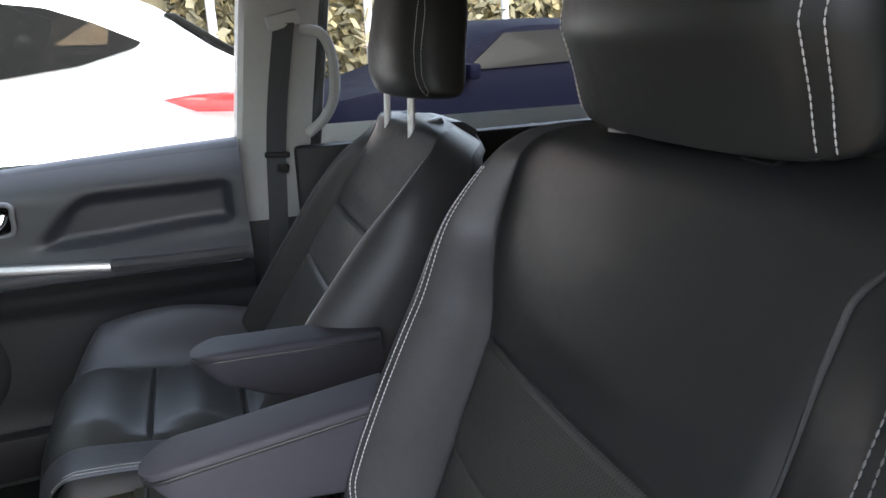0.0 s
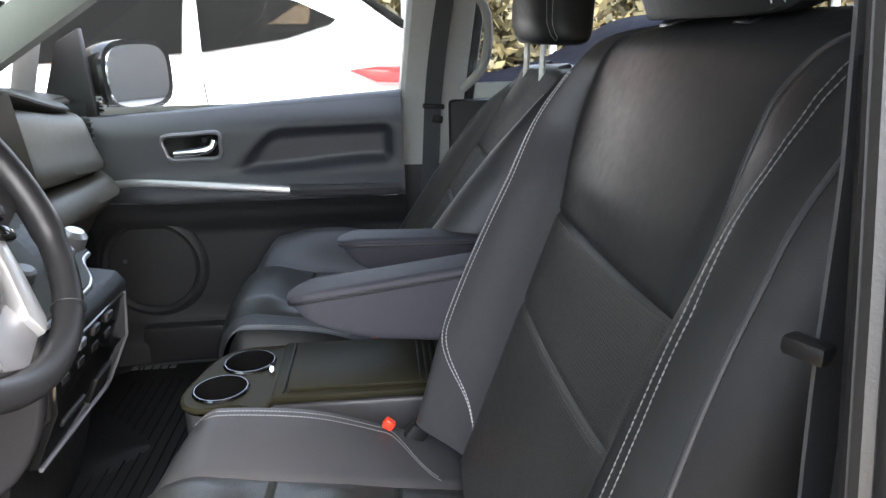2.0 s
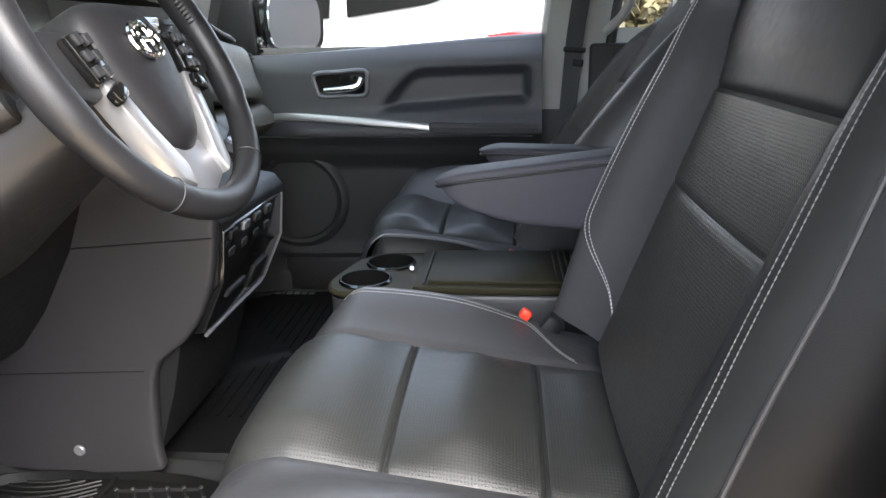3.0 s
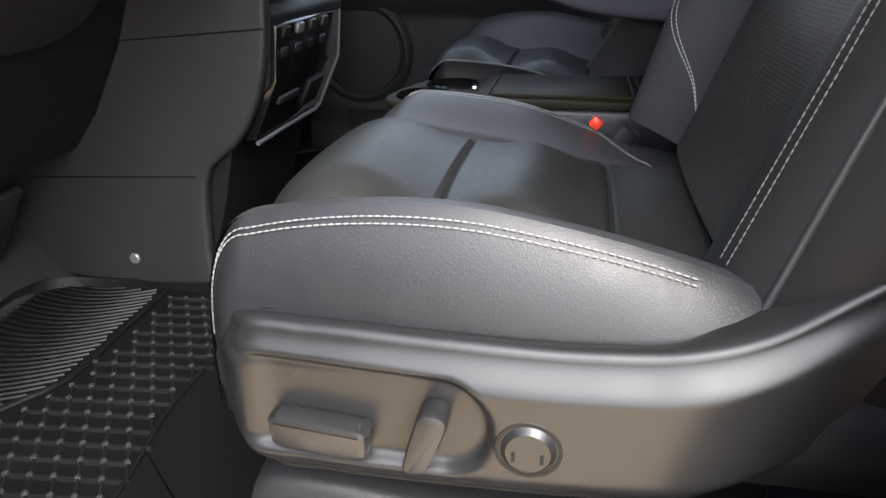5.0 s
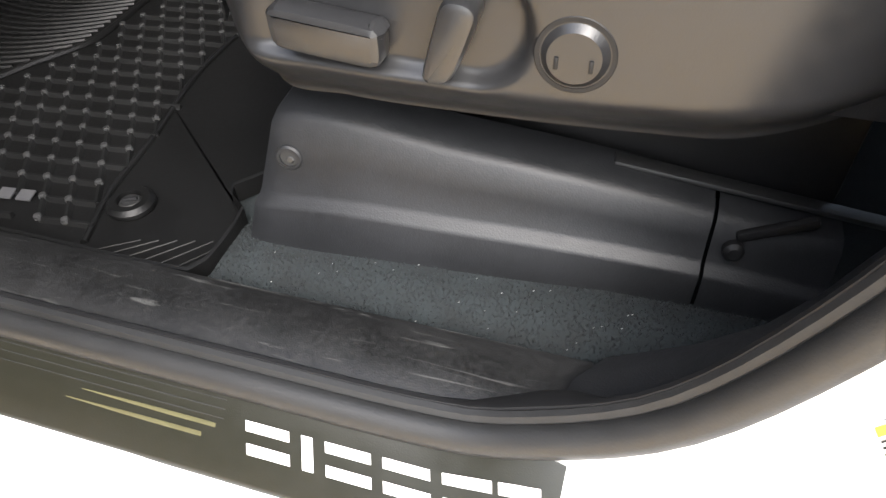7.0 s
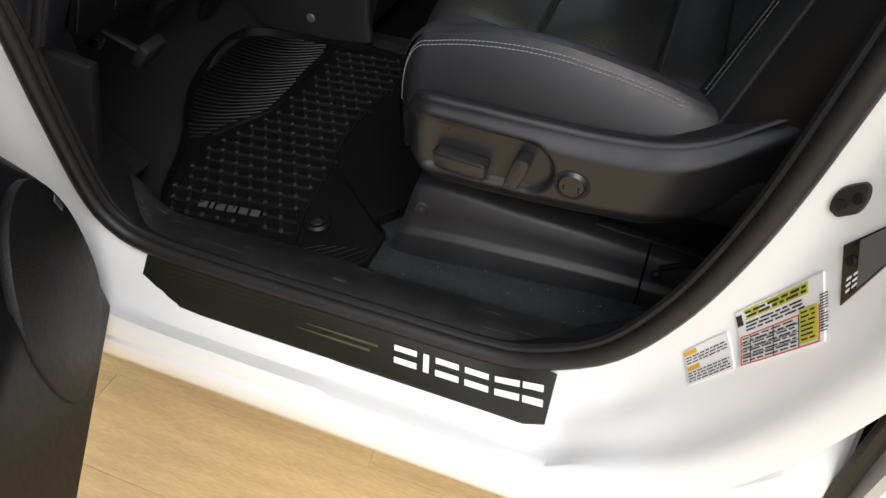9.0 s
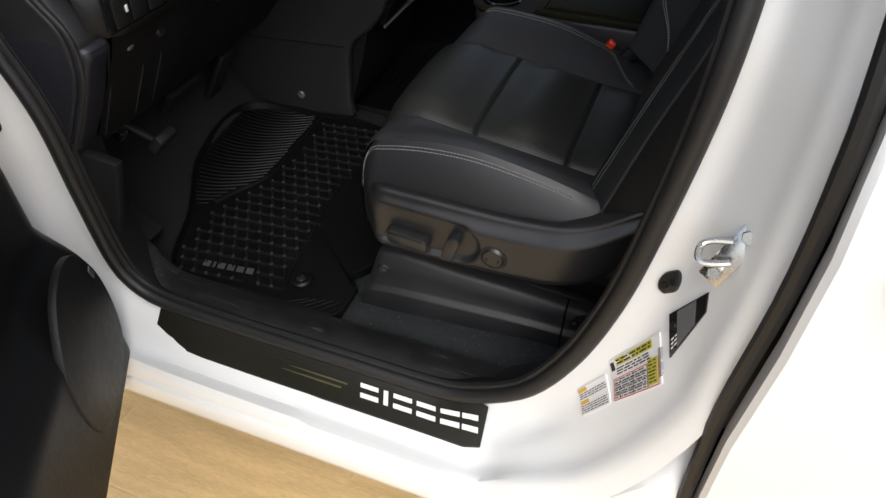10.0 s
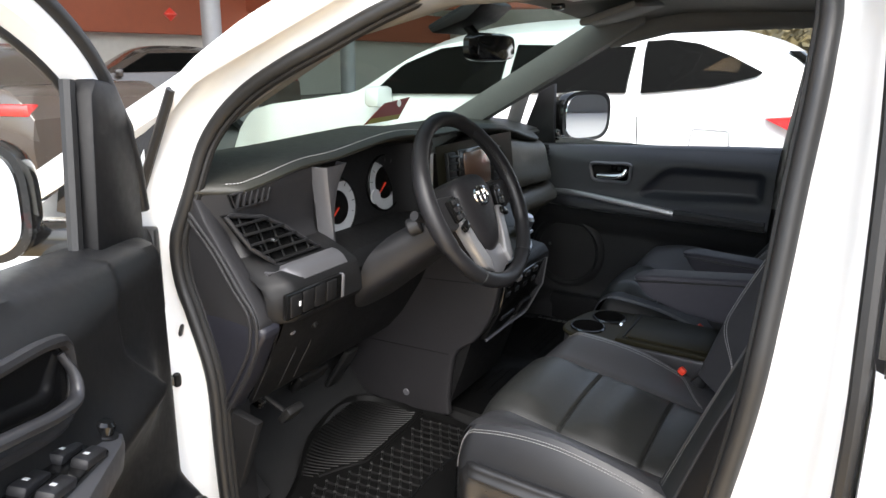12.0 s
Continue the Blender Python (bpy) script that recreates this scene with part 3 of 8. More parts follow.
class Seat:
    """Shapes of a front seat. e runs from the seat's middle towards the van's middle."""

    def __init__(self, sign, yc, dx, dz, wide):
        self.sign, self.yc, self.dx, self.dz, self.wide = sign, yc, dx, dz, wide
        self.turn, self.foot = (0.0, (0.225, 1.10)) if sign > 0 else (radians(13.5), (0.258, 1.058))

    def w(self, x, e, z):
        return (x + self.dx, self.yc + self.sign * e, z + self.dz)

    def wb(self, x, e, z):
        """The same for the back and what it carries, which may lean further back."""
        a, b, c, d = x - 0.225, z - 1.10, math.cos(self.turn), math.sin(self.turn)
        return self.w(self.foot[0] + c * a + d * b, e, self.foot[1] - d * a + c * b)

    def wh(self, x, e, z, zb):
        """The same for the head restraint, which stands more upright on its posts."""
        a, b, c, d = x - 0.292, z - zb, math.cos(0.3 * self.turn), math.sin(0.3 * self.turn)
        q = self.wb(0.292, e, zb)
        return (q[0] + c * a + d * b, q[1], q[2] - d * a + c * b)

    # cushion
    def cushion(self, x, e):
        zi = 0.764 - 0.15 * (x + 0.1) + 0.02 * sm((x - 0.03) / 0.12) * 0
        zo = curve1(x, [-0.30, -0.25, -0.20, -0.14, -0.08, -0.03, 0.05, 0.11, 0.16, 0.22, 0.30], [0.806, 0.820, 0.832, 0.839, 0.838, 0.830, 0.811, 0.791, 0.771, 0.748, 0.72])
        zc = curve1(x, [-0.30, -0.24, -0.18, -0.09, 0.0, 0.05, 0.16], [0.800, 0.802, 0.799, 0.786, 0.756, 0.738, 0.715])
        seam = 0.142
        if abs(e) <= seam:
            z = zi + 0.007 * (1 - (e / seam) ** 2)
            for xs in (-0.142, 0.016):
                z -= 0.007 * sm((seam - abs(e)) / 0.008) * bump(x, xs + 0.02 * (seam - e) * 0.25, 0.0030)
            z += 0.016 * sm((seam - abs(e)) / 0.05) * math.sin(math.pi * (x + 0.142) / 0.158) ** 2
            return z - 0.006 * bump(abs(e), seam, 0.006)
        top = zo if e < 0 else zc
        edge = 0.288 if e < 0 else 0.272
        t = (abs(e) - seam) / (edge - seam)
        if t <= 1:
            return zi + (top - zi) * sm(t) ** 0.9 - 0.006 * bump(abs(e), seam, 0.006)
        return top

    def cushion_grid(self, e0, e1, ne, nx=170):
        xs = np.linspace(0.17, -0.235, nx)
        nose = np.linspace(0, np.pi / 2, 16)[1:]
        rows = []
        for e in np.linspace(e0, e1, ne):
            row = [self.w(x, e, self.cushion(x, e)) for x in xs]
            z0 = self.cushion(-0.235, e)
            tip = -0.325 + 0.050 * (abs(e) / 0.30) ** 3
            for a in nose:
                row.append(self.w(-0.235 + (tip + 0.235) * math.sin(a), e, 0.66 + (z0 - 0.66) * max(math.cos(a), 0.0) ** 0.62))
            rows.append(row)
        return rows

    def cushion_side(self, inner):
        """The bolster's flank from the crest down to the base."""
        xs = np.linspace(0.30, -0.235, 70)
        nose = np.linspace(0, np.pi / 2, 14)[1:]
        return [[self.flank(x, t, inner) for x in xs] + [self.flank_nose(a, t, inner) for a in nose] for t in np.linspace(0, 1, 20)]

    def flank(self, x, t, inner, lift=0.0):
        """A place on the bolster's flank: t from its crest (0) to its foot (1)."""
        s, e0 = (1, 0.272) if inner else (-1, -0.288)
        out = 0.036 * math.sin(min(t * 1.5, 1) * math.pi / 2) - 0.012 * max(t - 0.8, 0) / 0.2
        z = self.cushion(x, e0)
        return self.w(x, e0 + s * (out + lift), z + (0.665 - z) * t ** 1.25 + lift)

    def flank_nose(self, a, t, inner, lift=0.0):
        s, e0 = (1, 0.272) if inner else (-1, -0.288)
        out = 0.036 * math.sin(min(t * 1.5, 1) * math.pi / 2) - 0.012 * max(t - 0.8, 0) / 0.2
        z0 = self.cushion(-0.235, e0)
        zz = z0 + (0.665 - z0) * t ** 1.25
        tip = -0.275 + 0.012 * sm(t)
        return self.w(-0.235 + (tip + 0.235 - lift) * math.sin(a), e0 + s * (out + lift) * (1 - 0.81 * (1 - math.cos(a))), 0.66 + (zz - 0.66) * max(math.cos(a), 0.0) ** 0.62 + lift * math.cos(a))

    # backrest
    def half(self, v, outer=False):
        t = max((v + 0.10) / 0.352, 0.0)
        low = 1 - (0.02 if outer else 0.10) * sm((-0.16 - v) / 0.2)
        k = 7 if outer and self.sign > 0 else 3
        wide = self.wide if outer else 0.308
        return wide * low * max(1 - t**k, 0.0) ** (1 / k)

    def seam(self, v, inner):
        base = 0.172 if inner else 0.180
        flare = 0.050 * sm(v / 0.11) if inner else 0.036 * sm((v - 0.165) / 0.07)
        return min(base + flare, self.half(v, not inner) * 0.93)

    def back(self, v, q, bulge=True):
        """A place on the front of the back: q from -1 (outer) to 1 (inner) over its width."""
        w = self.half(v, q < 0)
        e = q * w
        inner = q > 0
        s = self.seam(v, inner)
        fb = curve1(v, [-0.36, -0.21, 0.0, 0.1, 0.2, 0.25], [0.060, 0.068, 0.055, 0.042, 0.016, 0.0])
        if not inner:
            fb = curve1(v, [-0.36, -0.10, 0.03, 0.10, 0.17, 0.25], [0.038, 0.036, 0.031, 0.021, -0.002, -0.02])
        a = abs(e)
        if a <= s:
            f = 0.008 * (1 - (a / s) ** 2) - 0.006 * (1 - 0.8 * sm((v - 0.06) / 0.08)) * bump(a, s, 0.006)
            for vs, d in ((0.002, 0.006), (-0.122, 0.004)):
                f -= d * sm((s - a) / 0.012) * bump(v, vs + 0.01 * (0.17 - e) * 0.2, 0.0038)
            f += 0.006 * sm((v - 0.01) / 0.05) * (1 - (a / s) ** 2)
        else:
            t = (a - s) / max(w - s, 1e-4)
            t0 = 0.55 if inner else 0.44
            if t < t0:
                f = fb * sm(t / t0) - 0.006 * (1 - 0.8 * sm((v - 0.06) / 0.08)) * bump(a, s, 0.006)
            else:
                f = fb - (fb + 0.055) * (1 - math.sqrt(max(1 - ((t - t0) / (1 - t0)) ** 2, 0)))
        f -= 0.05 * sm((v - 0.19) / 0.07) ** 2
        p = np.array([0.225, 1.10]) + v * UP + f * FRONT
        return self.wb(p[0], e, p[1])

    def back_rows(self, v0, v1, nv, q0, q1, nq):
        rows = []
        for v in np.linspace(v0, v1, nv):
            a = q0(v, self.half(v, True)) if callable(q0) else q0
            b = q1(v, self.half(v)) if callable(q1) else q1
            rows.append([self.back(v, q) for q in np.linspace(a, b, nq)])
        return rows

    def shell(self):
        """The rear of the back."""
        rows = []
        for v in np.linspace(-0.36, 0.250, 40):
            w = self.half(v)
            wo, row = self.half(v, True), []
            drop = 0.05 * sm((v - 0.19) / 0.07) ** 2
            for a in np.linspace(-np.pi / 2, np.pi / 2, 25):
                e = (w if a > 0 else wo) * math.sin(a)
                f = -0.055 - drop - 0.075 * math.cos(a) ** 0.5 * (1 - 0.6 * sm((v - 0.15) / 0.1))
                p = np.array([0.225, 1.10]) + v * UP + f * FRONT
                row.append(self.wb(p[0], e, p[1]))
            rows.append(row)
        return rows


def front_seat(name, sign, yc, dx, dz, lift, label, driver, az=0.0, ax=0.0):
    s = Seat(sign, yc, dx, dz, 0.325 if driver else 0.330)
    hx = 0.002 if driver else 0.0
    hf = 0.0 if driver else -0.018
    seat = thing(name, (dx, yc, 0.46), label, "car seat", "front seats")
    ins = 0.142
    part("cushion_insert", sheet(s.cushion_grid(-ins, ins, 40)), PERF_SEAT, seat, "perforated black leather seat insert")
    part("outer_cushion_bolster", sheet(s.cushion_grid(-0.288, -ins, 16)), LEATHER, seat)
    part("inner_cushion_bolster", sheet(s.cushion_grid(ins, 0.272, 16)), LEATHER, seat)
    # flanks take the shaded leather; the passenger's inner one is darker still
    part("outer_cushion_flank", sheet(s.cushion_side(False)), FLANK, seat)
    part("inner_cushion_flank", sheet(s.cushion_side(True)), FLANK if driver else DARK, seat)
    # stitching along the cushion's crests
    geos = []
    for k in (0, 1):
        xs = np.linspace(0.06, -0.235, 60)
        line = []
        for x in xs:
            line.append(np.array(s.flank(x, 0.085 if k else 0.118, False, 0.0012)))
        for a in np.linspace(0, 1.30, 20)[1:]:
            line.append(np.array(s.flank_nose(a, 0.085 if k else 0.118, False, 0.0012)))
        geos.append(stitches(line))
        pts = []
        for x in np.linspace(-0.27, 0.075, 60):
            t = sm((x - 0.0) / 0.08)
            e = 0.262 - 0.010 * k - (0.105 - 0.004 * k) * t
            pts.append(np.array(s.w(x, e, s.cushion(max(x, -0.235), e) - (0.02 * ((x + 0.235) / 0.035) ** 2 if x < -0.235 else 0) + 0.0012)))
        geos.append(stitches(pts))
    part("cushion_stitching", join(*geos), PALETHREAD, seat, "double row of white stitching", "stuff")
    # backrest
    top = 0.250

    def side_seam(v):
        """Where the bolster meets the side panel of the back."""
        return min(np.interp(v, [-0.36, -0.10, 0.07, 0.13, 0.20], [0.297, 0.294, 0.284, 0.277, 0.270]), 0.96 * s.half(v, True))

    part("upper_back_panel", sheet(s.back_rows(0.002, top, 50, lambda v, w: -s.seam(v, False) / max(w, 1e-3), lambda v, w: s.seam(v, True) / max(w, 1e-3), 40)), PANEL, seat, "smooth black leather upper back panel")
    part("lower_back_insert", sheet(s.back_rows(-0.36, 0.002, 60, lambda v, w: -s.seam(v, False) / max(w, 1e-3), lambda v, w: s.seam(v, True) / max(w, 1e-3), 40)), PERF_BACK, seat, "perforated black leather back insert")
    # outer bolster and side panel use darker materials in place of the pillar's shade
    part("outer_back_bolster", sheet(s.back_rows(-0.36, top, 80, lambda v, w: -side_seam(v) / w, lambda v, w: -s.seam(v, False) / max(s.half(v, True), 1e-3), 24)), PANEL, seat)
    part("outer_side_panel", sheet(s.back_rows(-0.36, top, 80, -1.0, lambda v, w: -side_seam(v) / max(s.half(v, True), 1e-3), 10)), DARK, seat, "side panel of the seat back, blackened for shade")
    line = [np.array(s.back(v, -side_seam(v) / s.half(v, True))) for v in np.linspace(-0.34, 0.235, 70)]
    part("side_piping", tube(line, 0.0024, 8), LEATHER, seat, "black piping along the side panel")
    line = [np.array(s.back(v, -s.seam(v, False) / s.half(v, True))) for v in np.linspace(0.0, 0.243, 50)]
    part("panel_piping", tube(line, 0.0022, 8), LEATHER, seat, "black piping round the upper panel")
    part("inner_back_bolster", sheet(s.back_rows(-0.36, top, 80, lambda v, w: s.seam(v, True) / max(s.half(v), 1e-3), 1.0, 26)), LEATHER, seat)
    front_row = [np.array(s.back(top, q)) for q in np.linspace(-1, 1, 25)]
    rear_row = [np.array(q) for q in s.shell()[-1]]
    roll = [front_row] + [[f * (1 - t) + r * t + np.array([0.342, 0, 0.94]) * 0.014 * math.sin(t * math.pi) for f, r in zip(front_row, rear_row)] for t in np.linspace(0.12, 0.88, 7)] + [rear_row]
    part("top_roll", sheet(roll), LEATHER, seat)
    part("back_shell", sheet(s.shell()), DARK, seat, "black seat back shell")
    for side in (1, -1):
        geos = []
        for k in (0, 1):
            pts = []
            for v in np.linspace(-0.33, 0.165 if side > 0 else 0.228, 110):
                w, m = s.half(v, side < 0), s.seam(v, side > 0)
                c = (0.52 - 0.055 * k) * sm((v + 0.335) / 0.13) if side > 0 else (0.665 + 0.12 * np.clip((v + 0.15) / 0.3, 0, 1) - 0.05 * k)
                e = m + (w - m) * c
                if side < 0:
                    e = min(np.interp(v, [-0.33, -0.20, -0.04, 0.03, 0.10, 0.15, 0.18, 0.205, 0.23], [0.268, 0.266, 0.258, 0.253, 0.240, 0.229, 0.229, 0.238, 0.256]) - 0.008 * k, 0.97 * w)
                pts.append(np.array(s.back(v, side * e / w)) + np.array([-0.0008, 0, 0.0004]))
            geos.append(stitches(pts))
        part("back_stitching", join(*geos), THREAD if side > 0 else GREYTHREAD, seat, "double row of white stitching" if side > 0 else "double row of grey stitching", "stuff")
    # head restraint
    rows = []
    zb = 1.322 + lift
    head_wide = 0.158 if driver else 0.138

    def head_at(t):
        """Height, half width and depths of the head restraint's section, t from its foot (0) to its crown (pi)."""
        h = -math.cos(t)
        v = math.copysign(abs(h) ** 0.75, h)
        g = (1 - abs(h) ** 7) ** (1 / 7) if v < 0 else max(math.sin(t), 0.0) ** 0.17
        front = np.interp(v, [-1.0, -0.62, -0.25], [0.10, 0.5, 1.0] if driver else [0.60, 0.90, 1.0])
        return zb + 0.105 + 0.108 * v, max(head_wide - (0.0 if driver else 0.026) * h, 0.01) * max(g, 0.03), (0.047 if driver else 0.062) * max(g, 0.03), front

    for t in np.concatenate([[0.0, 0.12, 0.22], np.linspace(0.30, np.pi, 32)]):
        z, wide, deep, front = head_at(t)
        ring = []
        for a in np.linspace(0, 2 * np.pi, 48, endpoint=False):
            ca, sa = math.cos(a), math.sin(a)
            e = wide * math.copysign(abs(sa) ** 0.42, sa)
            d = deep * math.copysign(abs(ca) ** 0.75, ca) * (front if ca < 0 else 1.0)
            groove = 0.003 * (bump(abs(e), 0.128, 0.003)) * (ca < 0)
            ring.append(s.wh(0.292 + hf + 0.12 * (z - zb) + d + groove + 0.03 * (e / 0.15) ** 2, e + hx, z, zb))
        rows.append(ring)
    head = part("head_restraint", sheet(rows, True, True), PANEL, seat, "black leather head restraint")
    geos = []
    for side in (1, -1):
        for off in ((0.1225, 0.1320) if driver else (0.1350, 0.1430)):
            pts = []
            for t in np.linspace(0.46, 2.6, 60):
                z, wide, deep, front = head_at(t)
                e = min(off * head_wide / 0.152 - (0.0 if driver else 0.02 * -math.cos(t)), 0.95 * wide)
                sa = (e / wide) ** (1 / 0.42)
                ca = math.sqrt(max(1 - sa * sa, 0))
                pts.append(np.array(s.wh(0.292 + hf + 0.12 * (z - zb) - front * deep * ca**0.75 + 0.03 * (e / 0.15) ** 2 - 0.0012, side * e + hx, z, zb)))
            geos.append(stitches(pts))
    part("stitching", join(*geos), THREAD, head, "double row of white stitching", "stuff")
    for e in (0.078, -0.078):
        foot = np.array(s.wb(0.300 if driver else 0.290, e, 1.25))
        crown = np.array(s.wb(0.345, e, zb + 0.03)) if driver else np.array([foot[0] + 0.008, foot[1], zb + 0.03])
        part("post", tube([foot, crown], 0.0066, 12), POST, seat, "steel head restraint post, whitened for its reflection")
        part("post_guide", rbox((0.026, 0.032, 0.012), s.wb(0.322, e, 1.315), (0, -20, 0), 0.004), GREYTRIM if e > 0 else DARK, seat)
    # folding armrest on the inner side
    slope = 0.034 if driver else -0.008
    rows = []
    for t in np.linspace(0, 1, 40):
        x = -0.128 + 0.275 * t
        grow = (1 - (1 - min(t / 0.16, 1)) ** 2) ** 0.5 if t < 0.16 else 1.0
        topz = 0.975 + slope * t + 0.012 * (grow - 1)
        low = curve1(x, [-0.128, -0.10, -0.05, 0.07, 0.15], [0.968, 0.940, 0.917, 0.897, 0.893]) + (slope - 0.034) * t
        mid, hh, hw = (topz + low) / 2, (topz - low) / 2 * max(grow, 0.12) ** 0.6, 0.036 * max(grow, 0.25)
        ring = []
        for a in np.linspace(0, 2 * np.pi, 32, endpoint=False):
            ca, sa = math.cos(a), math.sin(a)
            k = 0.24
            ring.append(s.w(x + ax, 0.285 + hw * math.copysign(abs(ca) ** k, ca), az + mid + hh * math.copysign(abs(sa) ** k, sa)))
        rows.append(ring)
    arm = part("armrest", sheet(rows, True, True), ARM, seat, "black leather folding armrest")
    pip = []
    for e in (0.2485, 0.3215):
        pts = [s.w(x + ax, e, az + 0.975 + slope * (x + 0.128) / 0.275 - 0.012) for x in np.linspace(-0.10, 0.14, 12)]
        pts = [s.w(-0.126 + ax, 0.285, az + 0.957), s.w(-0.119 + ax, e + (0.012 if e < 0.28 else -0.012), az + 0.960)] + pts
        pip.append(tube(spline(pts, 30), 0.0022, 8))
    part("piping", join(*pip), FLANK, arm)
    if not driver:
        part("release_button", disc(0.022, 0.012, s.w(0.10 + ax, 0.245, az + 0.935), (90, 0, 0), 24, 0.003), DARK, arm, "black round pivot cover")
    # base and buckle
    part("seat_base", rbox((0.40, 0.44, 0.14), s.w(-0.04, 0.0, 0.585), (0, 0, 0), 0.02), DARK, seat, "dark seat base")
    buckle = part("belt_buckle", rbox((0.030, 0.022, 0.075), s.w(0.032, 0.262, 0.728), (0, 38, 0), 0.006), DARK, seat, "black belt buckle with red button")
    part("red_button", rbox((0.017, 0.014, 0.016), s.w(0.006, 0.262, 0.764), (0, 38, 0), 0.004), RED, buckle, "red release button")
    return seat


driver_seat = front_seat("car_seat", 1, -0.395, 0.0, 0.0, 0.0, "black leather driver's seat with white double stitching", True)
front_seat("car_seat", -1, 0.445, -0.019, -0.006, 0.034, "black leather passenger seat with raised head restraint", False, 0.006, 0.074)

# ---- power seat shield and switches, rail cover ----
SH_X = [-0.262, -0.255, -0.235, -0.18, -0.10, 0.0, 0.05, 0.10, 0.14, 0.18, 0.25]
SH_TOP = [0.735, 0.754, 0.762, 0.764, 0.762, 0.762, 0.767, 0.782, 0.806, 0.830, 0.862]
SH_LOW = [0.690, 0.660, 0.643, 0.637, 0.637, 0.641, 0.645, 0.655, 0.668, 0.686, 0.720]


def shield_y(x, z):
    """The outer face of the seat shield."""
    t = (z - curve1(x, SH_X, SH_LOW)) / (curve1(x, SH_X, SH_TOP) - curve1(x, SH_X, SH_LOW))
    front = sm((-0.215 - x) / 0.05)
    y = -0.744 + 0.030 * (1 - sm(t / 0.35)) ** 1.5 + 0.014 * sm((t - 0.80) / 0.2) + 0.035 * front**1.5
    return y + 0.075 * sm((x - 0.04) / 0.21) * (0.35 + 0.65 * (1 - t))


def in_recess(x, z):
    """How deep in the switch recess a place lies, 0 to 1: a flat D, open towards the front."""
    zt, zb = 0.749 - 0.04 * (x + 0.14), 0.672 - 0.02 * (x + 0.14)
    cx, r = -0.092, (zt - zb) / 2
    zm = (zt + zb) / 2
    d = r - (abs(z - zm) if x < cx else math.hypot((x - cx) * 1.05, z - zm))
    return sm(d / 0.009) * sm((x + 0.252) / 0.05)


rows = []
for x in np.linspace(-0.262, 0.25, 170):
    lo, hi = curve1(x, SH_X, SH_LOW), curve1(x, SH_X, SH_TOP)
    row = []
    for t in np.linspace(0, 1, 64):
        z = lo + (hi - lo) * t
        row.append((x, shield_y(x, z) + 0.0105 * in_recess(x, z), z))
    y1 = row[-1][1]
    deep = 0.075 * sm((x - 0.04) / 0.09)
    row += [(x, y1 + 0.004, hi + 0.004), (x, y1 + 0.012 + 0.5 * deep, hi + 0.005), (x, y1 + 0.022 + deep, hi - 0.004 + 0.01 * sm((x - 0.04) / 0.09)), (x, y1 + 0.03 + deep, hi - 0.03)]
    row = [(x, row[0][1] + 0.04, lo + 0.006), (x, row[0][1] + 0.012, lo - 0.001)] + row
    rows.append(row)
shield = part("side_shield", sheet(rows), SHIELD, driver_seat, "satin black plastic side shield with power switches", sharp=60)
# a dark strip stands in for the soft shadow along the shield's top
gap = [[(x, shield_y(x, curve1(x, SH_X, SH_TOP)) + 0.016, curve1(x, SH_X, SH_TOP) + dz) for dz in (-0.01, 0.006, 0.013)] for x in np.linspace(-0.262, -0.03, 50)]
part("shield_shade", sheet([[(p[0], p[1] + (0.0, 0.0, 0.006)[i], p[2]) for i, p in enumerate(r)] for r in gap]), DARK, driver_seat, "dark strip added for the shade above the side shield")
slide = part("slide_switch", prism(spline([(-0.206, 0.690), (-0.201, 0.686), (-0.148, 0.681), (-0.1405, 0.685), (-0.140, 0.702), (-0.145, 0.706), (-0.201, 0.711), (-0.207, 0.707)], 40, True).tolist(), "y", -0.753, -0.733, 0.005), SHIELD, driver_seat, "black bar-shaped seat slide switch")
part("recline_switch", prism(spline([(-0.116, 0.682), (-0.108, 0.679), (-0.099, 0.684), (-0.088, 0.712), (-0.086, 0.722), (-0.092, 0.727), (-0.103, 0.726), (-0.108, 0.714)], 40, True).tolist(), "y", -0.756, -0.733, 0.004), SHIELD, driver_seat, "black upright seat recline switch")
lumbar = part("lumbar_switch", disc(0.0182, 0.015, (-0.036, -0.7402, 0.701), (90, 0, 0), 40, 0.004), SHIELD, driver_seat, "black round lumbar switch")
part("switch_ring", disc(0.0220, 0.004, (-0.036, -0.7425, 0.701), (90, 0, 0), 40, 0.001, 0.0187), DARK, lumbar)
for dx in (-0.009, 0.009):
    part("mark", rbox((0.0022, 0.0012, 0.007), (-0.036 + dx, -0.7482, 0.698), (0, 0, 0), 0.0004), DARK, lumbar)

# the plastic cover of the seat rail, low beside the carpet
def rail(x):
    top = curve1(x, [-0.270, -0.255, -0.11, 0.0, 0.07, 0.16], [0.582, 0.586, 0.573, 0.555, 0.541, 0.527])
    y = -0.690 + 0.035 * sm((x + 0.29) / 0.50) + 0.008 * sm((-0.25 - x) / 0.02)
    mid = curve1(x, [-0.270, -0.23, -0.1, 0.07, 0.16], [0.512, 0.518, 0.516, 0.502, 0.492])
    return [(x, y + 0.045, top + 0.006), (x, y + 0.010, top + 0.004), (x, y + 0.002, top - 0.003), (x, y - 0.002, (top + mid) / 2), (x, y - 0.006, mid + 0.006), (x, y - 0.0085, mid + 0.002), (x, y - 0.0155, mid - 0.001), (x, y - 0.0175, mid - 0.005), (x, y - 0.019, 0.472), (x, y - 0.021, 0.452)]


